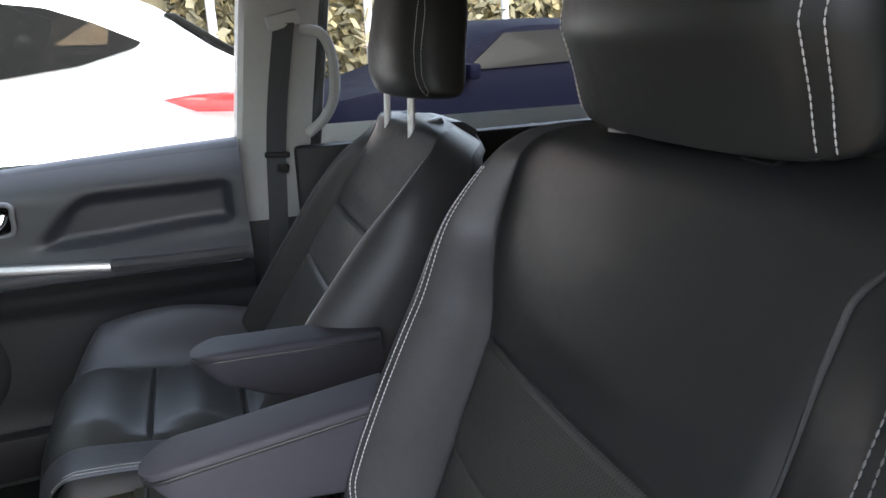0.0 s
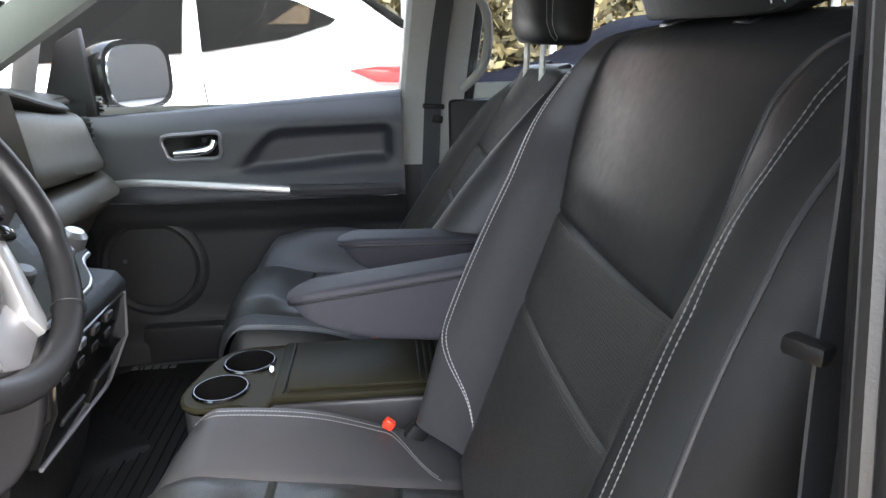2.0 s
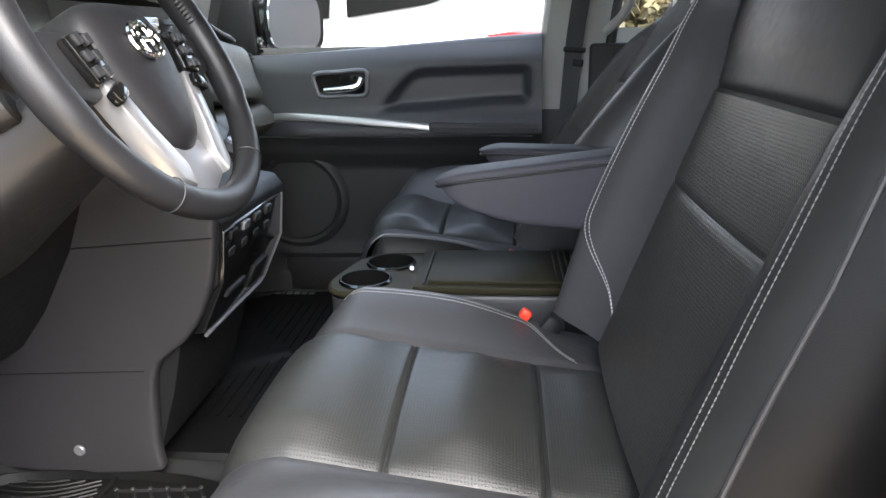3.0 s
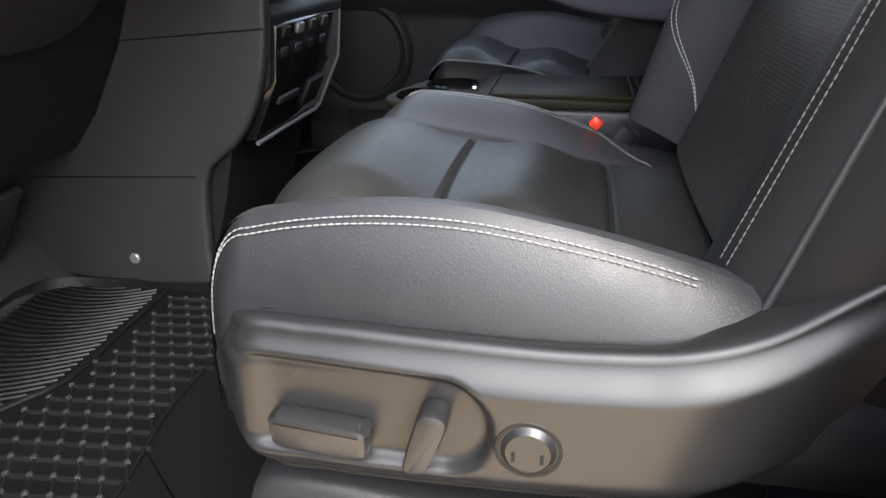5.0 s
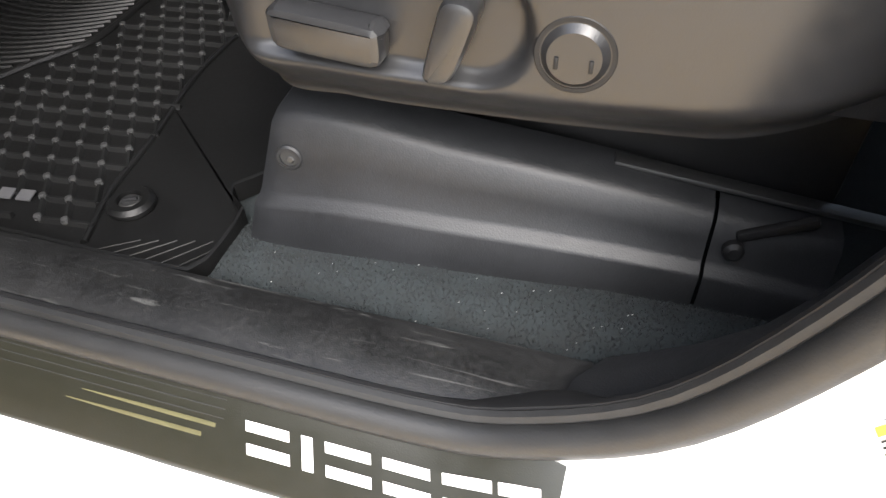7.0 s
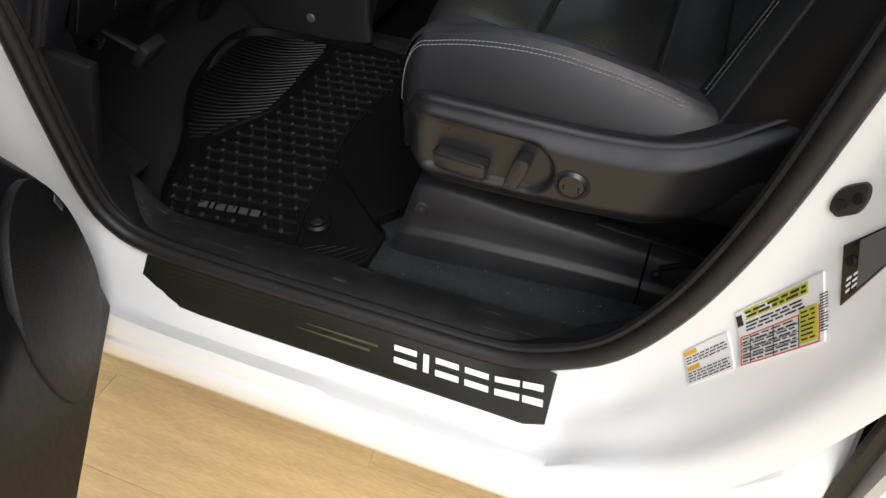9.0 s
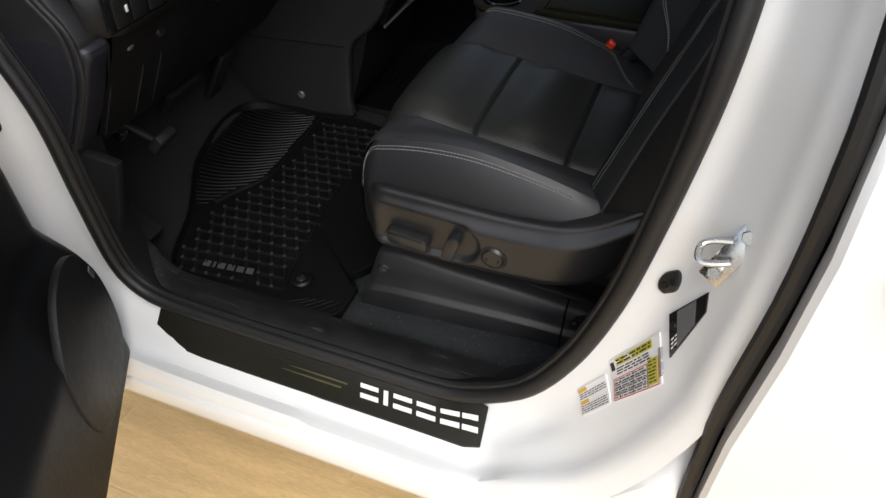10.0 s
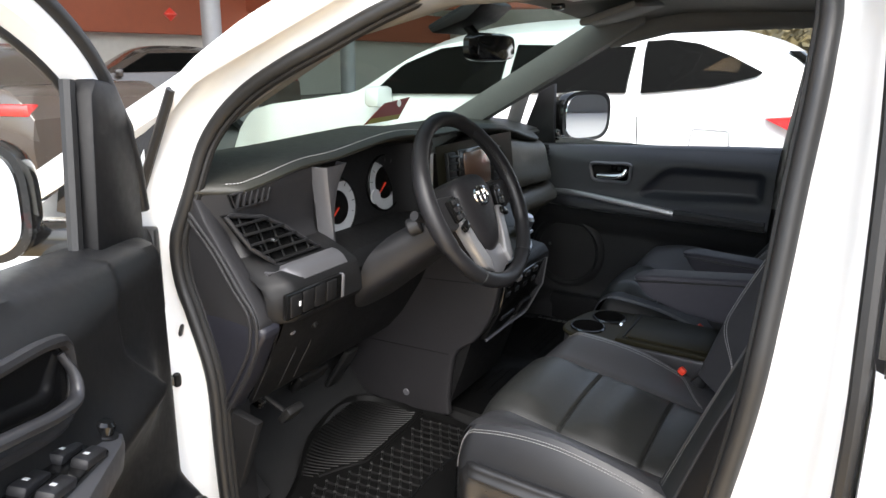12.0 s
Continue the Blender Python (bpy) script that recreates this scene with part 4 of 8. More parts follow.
def cover_row(x):
    """The cover's line at x; its foot spreads forward at the front end."""
    row_ = rail(x)
    return [(p_[0] - 0.30 * (row_[1][2] - p_[2]) * sm((-0.16 - x) / 0.11), p_[1], p_[2]) for p_ in row_]


cover = part("rail_cover", sheet([cover_row(x) for x in np.linspace(-0.262, 0.068, 44)]), SILLTRIM, driver_seat, "dusty black plastic seat rail cover", sharp=80)
part("end_cap", sheet([rail(x) for x in np.linspace(0.071, 0.16, 12)]), SILLTRIM, driver_seat, "black plastic rail end cap", sharp=80)
nose = [cover_row(-0.262), [(q[0] - 0.012, q[1] + 0.10, q[2] - 0.006) for q in cover_row(-0.262)]]
part("cover_nose", sheet([[np.array(p) * (1 - t) + np.array(q) * t for p, q in zip(*nose)] for t in np.linspace(0, 1, 8)]), SILLTRIM, driver_seat, sharp=25)
part("screw_rim", disc(0.0110, 0.004, (-0.250, -0.6915, 0.556), (86, 0, 6), 24, 0.0015, 0.0072), SILLTRIM, cover, "rim of a recessed screw")
# shallow black disc painted for the dark inside the screw's recess
part("screw_shade", disc(0.0072, 0.003, (-0.250, -0.6905, 0.556), (86, 0, 6), 20, 0.0), INK, cover)
part("screw_head", disc(0.0036, 0.003, (-0.249, -0.6915, 0.5545), (78, 0, 6), 6, 0.001), DARKZINC, cover)
part("rail_bolt", disc(0.0075, 0.012, (0.087, -0.666, 0.520), (80, 0, 6), 18, 0.003), DARK, driver_seat, "dusty black rail bolt")
part("rail_lever", rbox((0.055, 0.007, 0.009), (0.112, -0.658, 0.540), (0, -24, 6), 0.003), DARK, driver_seat)
part("rail", rbox((0.26, 0.014, 0.005), (0.12, -0.628, 0.544), (0, 8, 3), 0.002), RUBBER, driver_seat, "black steel seat rail")

# ---- floor of the cabin ----
carpet_rows = []
for x in np.linspace(-1.15, 0.60, 110):
    z = 0.452 + 0.42 * sm((-0.82 - x) / 0.33) ** 1.2
    carpet_rows.append([(x, y, z + 0.003 * math.sin(31 * x) * math.sin(23 * y) + 0.022 * sm((y + 0.765) / 0.05) * sm((x + 0.335) / 0.05) * sm((-0.66 - y) / 0.03) * sm((0.3 - x) / 0.1)) for y in np.concatenate([np.linspace(-0.80, -0.60, 24), np.linspace(-0.58, 0.85, 30)])])
# split here so that the front end takes the shaded tone
front_n = sum(1 for r in carpet_rows if r[0][0] < -0.36)
tagged(part("footwell_carpet", sheet(carpet_rows[: front_n + 1]), SHADEDCARPET, None, "cabin carpet of the footwells, darkened for shade", "structure"), category="carpet")
tagged(part("carpet", sheet(carpet_rows[front_n:]), CARPET, None, "dark grey cabin carpet with specks of dust", "structure"), category="carpet")
pile_rnd = np.random.RandomState(8)
n_tuft = 11000
px, py = pile_rnd.uniform(-0.335, 0.17, n_tuft), pile_rnd.uniform(-0.785, -0.665, n_tuft)
tufts = []
for x, y, a, h in zip(px, py, pile_rnd.uniform(0, 6.28, n_tuft), pile_rnd.uniform(0.0012, 0.0032, n_tuft)):
    z = 0.4515 + 0.003 * math.sin(31 * x) * math.sin(23 * y) + 0.022 * sm((y + 0.765) / 0.05) * sm((x + 0.335) / 0.05) * sm((-0.66 - y) / 0.03) * sm((0.3 - x) / 0.1)
    tufts.append(([(x + 0.0010 * math.cos(a + q), y + 0.0010 * math.sin(a + q), z) for q in (0, 2.09, 4.19)] + [(x + 0.0012 * math.cos(3 * a), y + 0.0012 * math.sin(3 * a), z + h)], [(0, 1, 3), (1, 2, 3), (2, 0, 3)]))
PILE = mat("carpet_pile", (0.0115, 0.0150, 0.0160), 0.95, vary=0.3, vary_scale=30)
qn, ql = PILE.node_tree.nodes, PILE.node_tree.links
isl, qspan, qtone = qn.new("ShaderNodeNewGeometry"), qn.new("ShaderNodeMapRange"), qn.new("ShaderNodeVectorMath")
qspan.inputs["To Min"].default_value, qspan.inputs["To Max"].default_value = 0.35, 1.75
qtone.operation = "SCALE"
ql.new(isl.outputs["Random Per Island"], qspan.inputs["Value"])
ql.new(qn["Principled BSDF"].inputs["Base Color"].links[0].from_socket, qtone.inputs[0])
ql.new(qspan.outputs["Result"], qtone.inputs["Scale"])
ql.new(qtone.outputs[0], qn["Principled BSDF"].inputs["Base Color"])
tagged(part("carpet_pile", join(*tufts), PILE, None, "short dark grey pile of the cabin carpet", "stuff"), category="carpet")
sill_prof = [(-0.758, 0.450), (-0.760, 0.472), (-0.764, 0.481), (-0.772, 0.485), (-0.795, 0.487), (-0.818, 0.486), (-0.826, 0.482), (-0.829, 0.474), (-0.838, 0.462)]


def sill_bend(x):
    """The inner sill trim climbs with the rim of the opening at its rear end and its front end."""
    return 0.10 * sm(x / 0.13) ** 1.6 + 0.10 * sm((-0.62 - x) / 0.12) ** 1.6


SCUFFED = mat("scratched_sill_plastic", (0.0120, 0.0120, 0.0120), 0.44, spec=0.38, grain=0.4, grain_scale=700, vary=0.65, vary_scale=16, rough_vary=0.16)
scratch(SCUFFED)
sill_rows = [[(x, y, z + sill_bend(x)) for y, z in sill_prof] for x in np.linspace(-0.74, 0.005, 50)]
part("sill_trim", sheet(sill_rows), SCUFFED, van, "scuffed black plastic inner sill trim")
part("pillar_trim", sheet([[(x, y - 0.010 * sm((x - 0.03) / 0.12) * sm((y + 0.83) / 0.06), z + sill_bend(x)) for y, z in sill_prof] for x in np.linspace(0.0065, 0.17, 24)]), SILLTRIM, van, "black lower pillar trim")
rnd = random.Random(4)
specks = []
for k in range(32):
    x, y = rnd.uniform(-0.28, 0.05), rnd.uniform(-0.755, -0.70)
    h = 0.455 + 0.022 * sm((y + 0.765) / 0.05) * sm((x + 0.335) / 0.05)
    specks.append(tube([(x, y, h), (x + 0.001, y, h + 0.001)], rnd.uniform(0.00015, 0.00032), 5))
tagged(part("dust_specks", join(*specks), mat("pale_dust", (0.55, 0.55, 0.52), 0.9), None, "pale dust specks scattered on the carpet", "stuff"), category="dust")

rows = []
for z in np.linspace(0.50, 1.30, 26):
    x0 = curve1(z, [0.484, 0.540, 0.642, 0.767, 0.898, 1.06, 1.20, 1.32], [-0.03, 0.056, 0.117, 0.158, 0.183, 0.205, 0.213, 0.217]) - 0.014
    y0 = tumble(z)
    rows.append([(x0, -0.838 + y0, z), (x0 + 0.004, -0.822 + y0, z), (x0 + 0.012, -0.795 + y0, z), (x0 + 0.030, -0.772 + y0, z), (x0 + 0.065, -0.764 + y0, z), (0.36, -0.770 + y0, z)])
part("inner_pillar_trim", sheet(rows), SILLTRIM, van, "black inner trim of the door pillar")

part("sill_step", tube([(x, -0.8285, 0.479 + sill_bend(x)) for x in np.linspace(-0.70, 0.10, 40)], 0.0022, 6), GREYTRIM, van, "pale grey step of the sill trim")

# ---- centre console ----
# dark panel whose olive tint stands in for reflections of the foliage
OLIVE = mat("olive_reflection_panel", (0.022, 0.020, 0.012), 0.45, spec=0.06, coat=0.0, vary=0.06, vary_scale=4, rough_vary=0.015)
DARKCHROME = mat("dark_chrome", (0.16, 0.16, 0.17), 0.18, 1.0, vary=0.05)
console = thing("center_console", (-0.1, 0.045, 0.46), "dark centre console with two cup holders and a covered tray", "console")
CW0, CW1 = -0.055, 0.150
part("console_body", prism([(-0.178, 0.47), (-0.178, 0.762), (0.115, 0.762), (0.13, 0.745), (0.13, 0.47)], "y", CW0, CW1, 0.006), LEATHER, console, "black leather-clad console side")
cups = [(-0.262, -0.005), (-0.232, 0.088)]
part("top_frame", prism([(-0.176, CW0 + 0.002), (0.118, CW0 + 0.002), (0.118, CW1 - 0.002), (-0.176, CW1 - 0.002)], "z", 0.763, 0.776, 0.003), OLIVE, console, "glossy dark console top")
part("tray_cover", rbox((0.235, 0.17, 0.006), (-0.035, 0.047, 0.779), (0, 0, 0), 0.002), OLIVE, console, "sliding tray cover")
for k in range(5):
    part("rib", rbox((0.004, 0.17, 0.004), (0.060 + 0.011 * k, 0.047, 0.783), (0, 0, 0), 0.001), DARK, console)
for x in (-0.158, -0.150):
    part("groove", rbox((0.004, 0.18, 0.003), (x, 0.047, 0.778), (0, 0, 0), 0.001), DARK, console)
well_outline = spline([(-0.180, CW0), (-0.180, CW1), (-0.225, CW1 + 0.005), (-0.28, 0.125), (-0.305, 0.06), (-0.318, -0.02), (-0.29, CW0 - 0.004), (-0.23, CW0)], 60, True)
part("front_wall", sheet([[(x, y, z) for x, y in well_outline] for z in (0.47, 0.62, 0.755)], True), LEATHER, console, "black console front")
bm = bmesh.new()
for loop_ in [well_outline] + [[(cx + 0.042 * math.cos(t), cy + 0.042 * math.sin(t)) for t in np.linspace(0, 2 * np.pi, 36, endpoint=False)] for cx, cy in cups]:
    vs = [bm.verts.new((x, y, 0.769)) for x, y in loop_]
    for i in range(len(vs)):
        bm.edges.new((vs[i - 1], vs[i]))
bmesh.ops.triangle_fill(bm, use_beauty=True, edges=list(bm.edges))
part("cup_plate", bm, OLIVE, console, "glossy cup holder surround")
part("cup_plate_rim", tube([(x, y, 0.764) for x, y in well_outline], 0.0055, 8, True), OLIVE, console)
for cx, cy in cups:
    part("cup_ring", disc(0.0455, 0.008, (cx, cy, 0.770), (0, 0, 0), 40, 0.003, 0.0415), DARKCHROME, console, "chrome cup holder ring")
    ring_ = [[(cx + r * math.cos(t), cy + r * math.sin(t), z) for t in np.linspace(0, 2 * np.pi, 36, endpoint=False)] for r, z in ((0.0415, 0.773), (0.0405, 0.74), (0.037, 0.692), (0.034, 0.690), (0.001, 0.690))]
    part("cup_well", sheet(ring_, True), GLOSS, console, "dark cup well")
part("tray_catch", rbox((0.008, 0.035, 0.006), (-0.190, 0.055, 0.773), (0, 0, 8), 0.002), CHROME, console, "chrome catch")

# ---- steering wheel ----
WHEELLEATHER = mat("wheel_leather", (0.0135, 0.0135, 0.0150), 0.42, spec=0.36, grain=0.15, grain_scale=900, voronoi=True)
WHEELPAD = mat("airbag_vinyl", (0.0125, 0.012, 0.0135), 0.5, spec=0.36, grain=0.3, grain_scale=900)
SPOKE = mat("satin_silver_spoke", (0.40, 0.40, 0.41), 0.32, 0.7, vary=0.02, rough_vary=0.02)
wheel = thing("steering_wheel", (-0.40, -0.375, 1.15), "black leather steering wheel with silver spokes", "steering wheel")
WM = np.array(pose(-0.410, -0.384, 1.160, 0, 62.5, 0))  # its own z looks at the driver


def on_wheel(p):
    p = np.asarray(p, float)
    return p @ WM[:3, :3].T + WM[:3, 3]


def wheel_geo(geo):
    v, f = geo
    return [tuple(on_wheel(p)) for p in v], f


def wheel_bm(bm):
    bmesh.ops.transform(bm, matrix=Matrix(WM.tolist()), verts=bm.verts)
    return bm


# in the wheel's own plane x points down its face, y to the passenger side
ang = np.linspace(0, 2 * np.pi, 96, endpoint=False)
rim_path = [(0.181 * math.cos(t), 0.181 * math.sin(t), 0.0) for t in ang]
rim_r = [0.0162 + 0.0025 * bump(abs(math.sin(t)), 0.98, 0.10) * (math.cos(t) < 0.4) for t in ang]
part("rim", wheel_geo(tube(rim_path, rim_r, 14, True)), WHEELLEATHER, wheel, "black leather-wrapped rim")
for sgn in (1, -1):
    lace = []
    for t in np.linspace(1.75, 2.55, 26):
        r = 0.1635
        q = np.array([r * math.cos(t), sgn * r * math.sin(t), 0.008])
        d = np.array([math.cos(t), sgn * math.sin(t), 0.55]) * 0.006
        lace.append(wheel_geo(tube([q - d, q + d], 0.0012, 5)))
    part("lacing", join(*lace), PLASTIC, wheel, "", "stuff")
    for t in (0.60, 1.72):
        c = np.array([0.181 * math.cos(t), sgn * 0.181 * math.sin(t), 0])
        ring = [c + 0.0178 * (math.cos(q) * np.array([math.cos(t), sgn * math.sin(t), 0]) + math.sin(q) * np.array([0, 0, 1])) for q in np.linspace(0, 2 * np.pi, 20, endpoint=False)]
        part("seam", wheel_geo(tube(ring, 0.0008, 5, True)), PANEL, wheel)
pad = spline([(-0.047, -0.058), (-0.056, 0.0), (-0.047, 0.058), (-0.005, 0.073), (0.050, 0.058), (0.104, 0.030), (0.116, 0.0), (0.104, -0.030), (0.050, -0.058), (-0.005, -0.073)], 60, True)
rows = []
for t in np.linspace(0, 1, 10):
    k = math.cos(t * math.pi / 2) ** 0.35 if t < 1 else 0.02
    rows.append([on_wheel((p[0] * k, p[1] * k, -0.02 + 0.034 * t ** 0.6)) for p in pad])
part("airbag_pad", sheet([[on_wheel((p[0] * 0.98, p[1] * 0.98, -0.06)) for p in pad]] + rows, True, True), WHEELPAD, wheel, "black airbag pad")
em = [wheel_geo(tube([(-0.002 + 0.019 * math.cos(t), 0.027 * math.sin(t), 0.016) for t in np.linspace(0, 2 * np.pi, 32, endpoint=False)], 0.0035, 8, True))]
em.append(wheel_geo(tube([(-0.002 + 0.018 * math.cos(t), 0.010 * math.sin(t), 0.017) for t in np.linspace(0, 2 * np.pi, 24, endpoint=False)], 0.003, 8, True)))
em.append(wheel_geo(tube([(-0.010 + 0.008 * math.cos(t), 0.020 * math.sin(t), 0.017) for t in np.linspace(0, 2 * np.pi, 24, endpoint=False)], 0.003, 8, True)))
part("emblem", join(*em), CHROME, wheel, "chrome oval emblem")
for sgn in (1, -1):
    low = [(0.028, 0.076), (0.032, 0.095), (0.090, 0.079), (0.142, 0.060), (0.154, 0.042), (0.128, 0.036), (0.080, 0.057), (0.044, 0.068)]
    part("lower_spoke", wheel_bm(prism([(x, sgn * y) for x, y in low], "z", -0.024, 0.002, 0.004)), SPOKE, wheel, "silver lower spoke")
    side = [(-0.022, 0.066), (-0.026, 0.120), (-0.020, 0.170), (0.028, 0.168), (0.048, 0.110), (0.036, 0.072)]
    part("side_spoke", wheel_bm(prism([(x, sgn * y) for x, y in side], "z", -0.026, -0.006, 0.005)), PLASTIC, wheel, "black side spoke")
    pods = part("button_pod", wheel_bm(rbox((0.050, 0.034, 0.014), (0.008, sgn * 0.096, 0.000), (0, 0, sgn * -12), 0.005)), GLOSS, wheel, "black button pod")
    for dx, dy in ((-0.016, -0.007), (0, -0.007), (0.016, -0.007), (-0.016, 0.008), (0, 0.008), (0.016, 0.008)):
        part("button", wheel_bm(rbox((0.011, 0.010, 0.005), (0.008 + dx, sgn * (0.096 + dy), 0.008), (0, 0, sgn * -12), 0.0015)), PLASTIC, pods)
    part("toggle", wheel_bm(rbox((0.016, 0.026, 0.012), (0.046, sgn * 0.088, 0.004), (0, 0, sgn * -25), 0.004)), GLOSS, wheel)
part("lower_plate", wheel_bm(prism([(0.106, -0.036), (0.106, 0.036), (0.150, 0.048), (0.169, 0.0), (0.150, -0.048)], "z", -0.026, -0.008, 0.003)), GREYTRIM, wheel, "silver plate between the lower spokes")
part("hub", wheel_geo(tube([(0.01, 0, -0.09), (0.01, 0, -0.02)], 0.055, 24)), DARK, wheel)
rows = []
for t in np.linspace(0, 1, 14):
    c = on_wheel((0.034 + 0.03 * t, 0, -0.045 - 0.22 * t))
    r1, r2 = 0.085 + 0.055 * t, 0.075 + 0.035 * t
    rows.append([c + np.array([0.42 * r2 * math.sin(q), r1 * math.copysign(abs(math.cos(q)) ** 0.7, math.cos(q)), 0.9 * r2 * math.copysign(abs(math.sin(q)) ** 0.7, math.sin(q))]) for q in np.linspace(0, 2 * np.pi, 32, endpoint=False)])
part("column_shroud", sheet(rows, True, True), PLASTIC, wheel, "black steering column shroud")
stalk = on_wheel((0.02, -0.05, -0.06))
part("stalk", tube([stalk, on_wheel((0.0, -0.13, -0.055)), on_wheel((-0.012, -0.165, -0.05))], [0.007, 0.008, 0.010], 12), PLASTIC, wheel, "black turn signal stalk")
part("ignition", disc(0.019, 0.03, tuple(on_wheel((0.005, -0.105, -0.10))), (0, 65, 25), 24, 0.004), PLASTIC, wheel)

# ---- dashboard ----
dash = thing("dashboard", (-0.8, YC, 0.5), "black soft-touch dashboard with stitched top pad", "dashboard")
FIN = mat("grey_satin_fin", (0.105, 0.105, 0.112), 0.38, 0.35, vary=0.05)
NAVY = mat("blue_black_plastic", (0.013, 0.0135, 0.019), 0.45, grain=0.3, grain_scale=900)
SOFT = mat("soft_touch_dash", (0.026, 0.026, 0.021), 0.55, grain=0.4, grain_scale=700, vary=0.08)


def recede(y):
    """How far the dash falls back at its outer end."""
    return 0.07 * sm((-0.755 - y) / 0.07) ** 1.4


def brow(y):
    """x and z of the front edge of the top pad."""
    hood = bump(y, -0.32, 0.19)
    return -0.668 - 0.016 * sm((-0.52 - y) / 0.10) + 0.02 * hood - 0.02 * sm((y - 0.2) / 0.5) - 0.10 * sm((y - 0.58) / 0.26) ** 1.5 - recede(y), 1.240 - 0.026 * sm((-0.57 - y) / 0.24) + 0.034 * hood + 0.018 * bump(y, 0.03, 0.2) - 0.068 * sm((y - 0.25) / 0.45)


rows = []
for y in np.linspace(-0.825, 0.885, 90):
    bx, bz = brow(y)
    rows.append([(-1.30, y, 1.175), (-1.10, y, 1.210), (-0.92, y, 1.235 + 0.5 * (bz - 1.240)), (-0.80, y, bz + 0.004), (bx - 0.03, y, bz + 0.004), (bx - 0.012, y, bz), (bx - 0.003, y, bz - 0.008), (bx - 0.004, y, bz - 0.013), (bx - 0.012, y, bz - 0.018), (bx - 0.06, y, bz - 0.028)])
part("top_pad", sheet(rows), SOFT, dash, "soft dark top pad")
line = [(brow(y)[0] - 0.016, y, brow(y)[1] + 0.0032) for y in np.linspace(-0.785, -0.05, 100)]
part("stitching", join(stitches(line, 0.0065, 0.0048, 0.0010)), THREAD, dash, "row of white stitching", "stuff")

# outer panel with its vents: the face as a function of y and height
def face(y, z):
    """x of the dash's driver-side face."""
    t = (1.205 - z) / 0.24
    return -recede(y) - 0.690 - 0.015 * math.sin(min(max(t, 0), 1) * math.pi) + 0.11 * sm((t - 0.35) / 0.65)


rows = [[(face(y, z), y, z) for z in np.linspace(brow(y)[1] - 0.012, 1.055, 18)] for y in np.linspace(-0.822, -0.550, 34)]
part("outer_panel", sheet(rows), PLASTIC, dash, "black outer dash panel")
# small side-window vent
vent = part("defroster_vent", prism([(-0.800, 1.203), (-0.690, 1.207), (-0.712, 1.178), (-0.788, 1.175)], "x", -0.705, -0.694, 0.003), GLOSS, dash, "black side-window vent")
part("vent_frame", tube([(-0.6925, y, z) for y, z in ((-0.800, 1.203), (-0.690, 1.207), (-0.712, 1.178), (-0.788, 1.175))], 0.0022, 6, True), PLASTIC, vent)
for k in range(6):
    part("slat", rbox((0.006, 0.0045, 0.027), (-0.691, -0.783 + 0.0155 * k, 1.191), (-20, 0, 0), 0.001), PLASTIC, vent)


# main vent, slanting back towards its foot
def vent_x(z):
    return -0.695 + 0.5 * (1.165 - z)


LEFT_Z, LEFT_Y = [1.058, 1.065, 1.104, 1.165], [-0.70, -0.738, -0.785, -0.812]
RIGHT_Z, RIGHT_Y = [1.058, 1.090, 1.125, 1.150, 1.165], [-0.598, -0.640, -0.684, -0.727, -0.800]
shape = [(y, z) for z, y in zip(LEFT_Z, LEFT_Y)] + [(y, z) for z, y in zip(RIGHT_Z[::-1], RIGHT_Y[::-1])]
main = part("air_vent", ([(vent_x(z) - 0.010, y, z) for y, z in shape] + [(vent_x(z) - 0.016, y, z) for y, z in shape], [tuple(range(9)), tuple(range(9, 18))[::-1]] + [(i, (i + 1) % 9, 9 + (i + 1) % 9, 9 + i) for i in range(9)]), GLOSS, dash, "black louvred air vent")
part("vent_frame", tube([(vent_x(z), y, z) for y, z in shape], 0.0045, 8, True), PLASTIC, main)
for k in range(5):
    z = 1.146 - 0.0185 * k
    y0, y1 = np.interp(z, LEFT_Z, LEFT_Y), np.interp(z, RIGHT_Z, RIGHT_Y)
    part("slat", rbox((0.016, y1 - y0, 0.0052), (vent_x(z), (y0 + y1) / 2, z), (0, -20, 0), 0.001), DARK, main)
for k in range(5):
    y = -0.780 + 0.036 * k
    zs = [z for z in np.linspace(1.062, 1.160, 50) if np.interp(z, LEFT_Z, LEFT_Y) < y < np.interp(z, RIGHT_Z, RIGHT_Y)]
    if len(zs) > 3:
        part("louvre", tube([(vent_x(zs[0]) - 0.006, y, zs[0]), (vent_x(zs[-1]) - 0.006, y, zs[-1])], 0.0020, 6), DARK, main)
part("tab", rbox((0.012, 0.014, 0.008), (vent_x(1.110) + 0.007, -0.728, 1.110), (0, 0, 0), 0.003), CHROME, main)
# silver lip below the vent, and the switch panel
lip = [[(x, y, z) for x, z in ((-0.642, 1.058), (-0.628, 1.056), (-0.612, 1.047), (-0.602, 1.034), (-0.606, 1.026), (-0.64, 1.03))] for y in np.linspace(-0.775, -0.590, 20)]
for n, row in enumerate(lip):
    narrow = sm(n / 6.0)
    lip[n] = [(x + 0.008 - 0.035 * (1 - narrow) * (1 if i in (2, 3, 4) else 0.3), y, z + 0.008 - 0.006 * (1 - narrow)) for i, (x, y, z) in enumerate(row)]
part("silver_lip", sheet(lip, True, True), FIN, dash, "satin silver trim below the vent")
rows = []
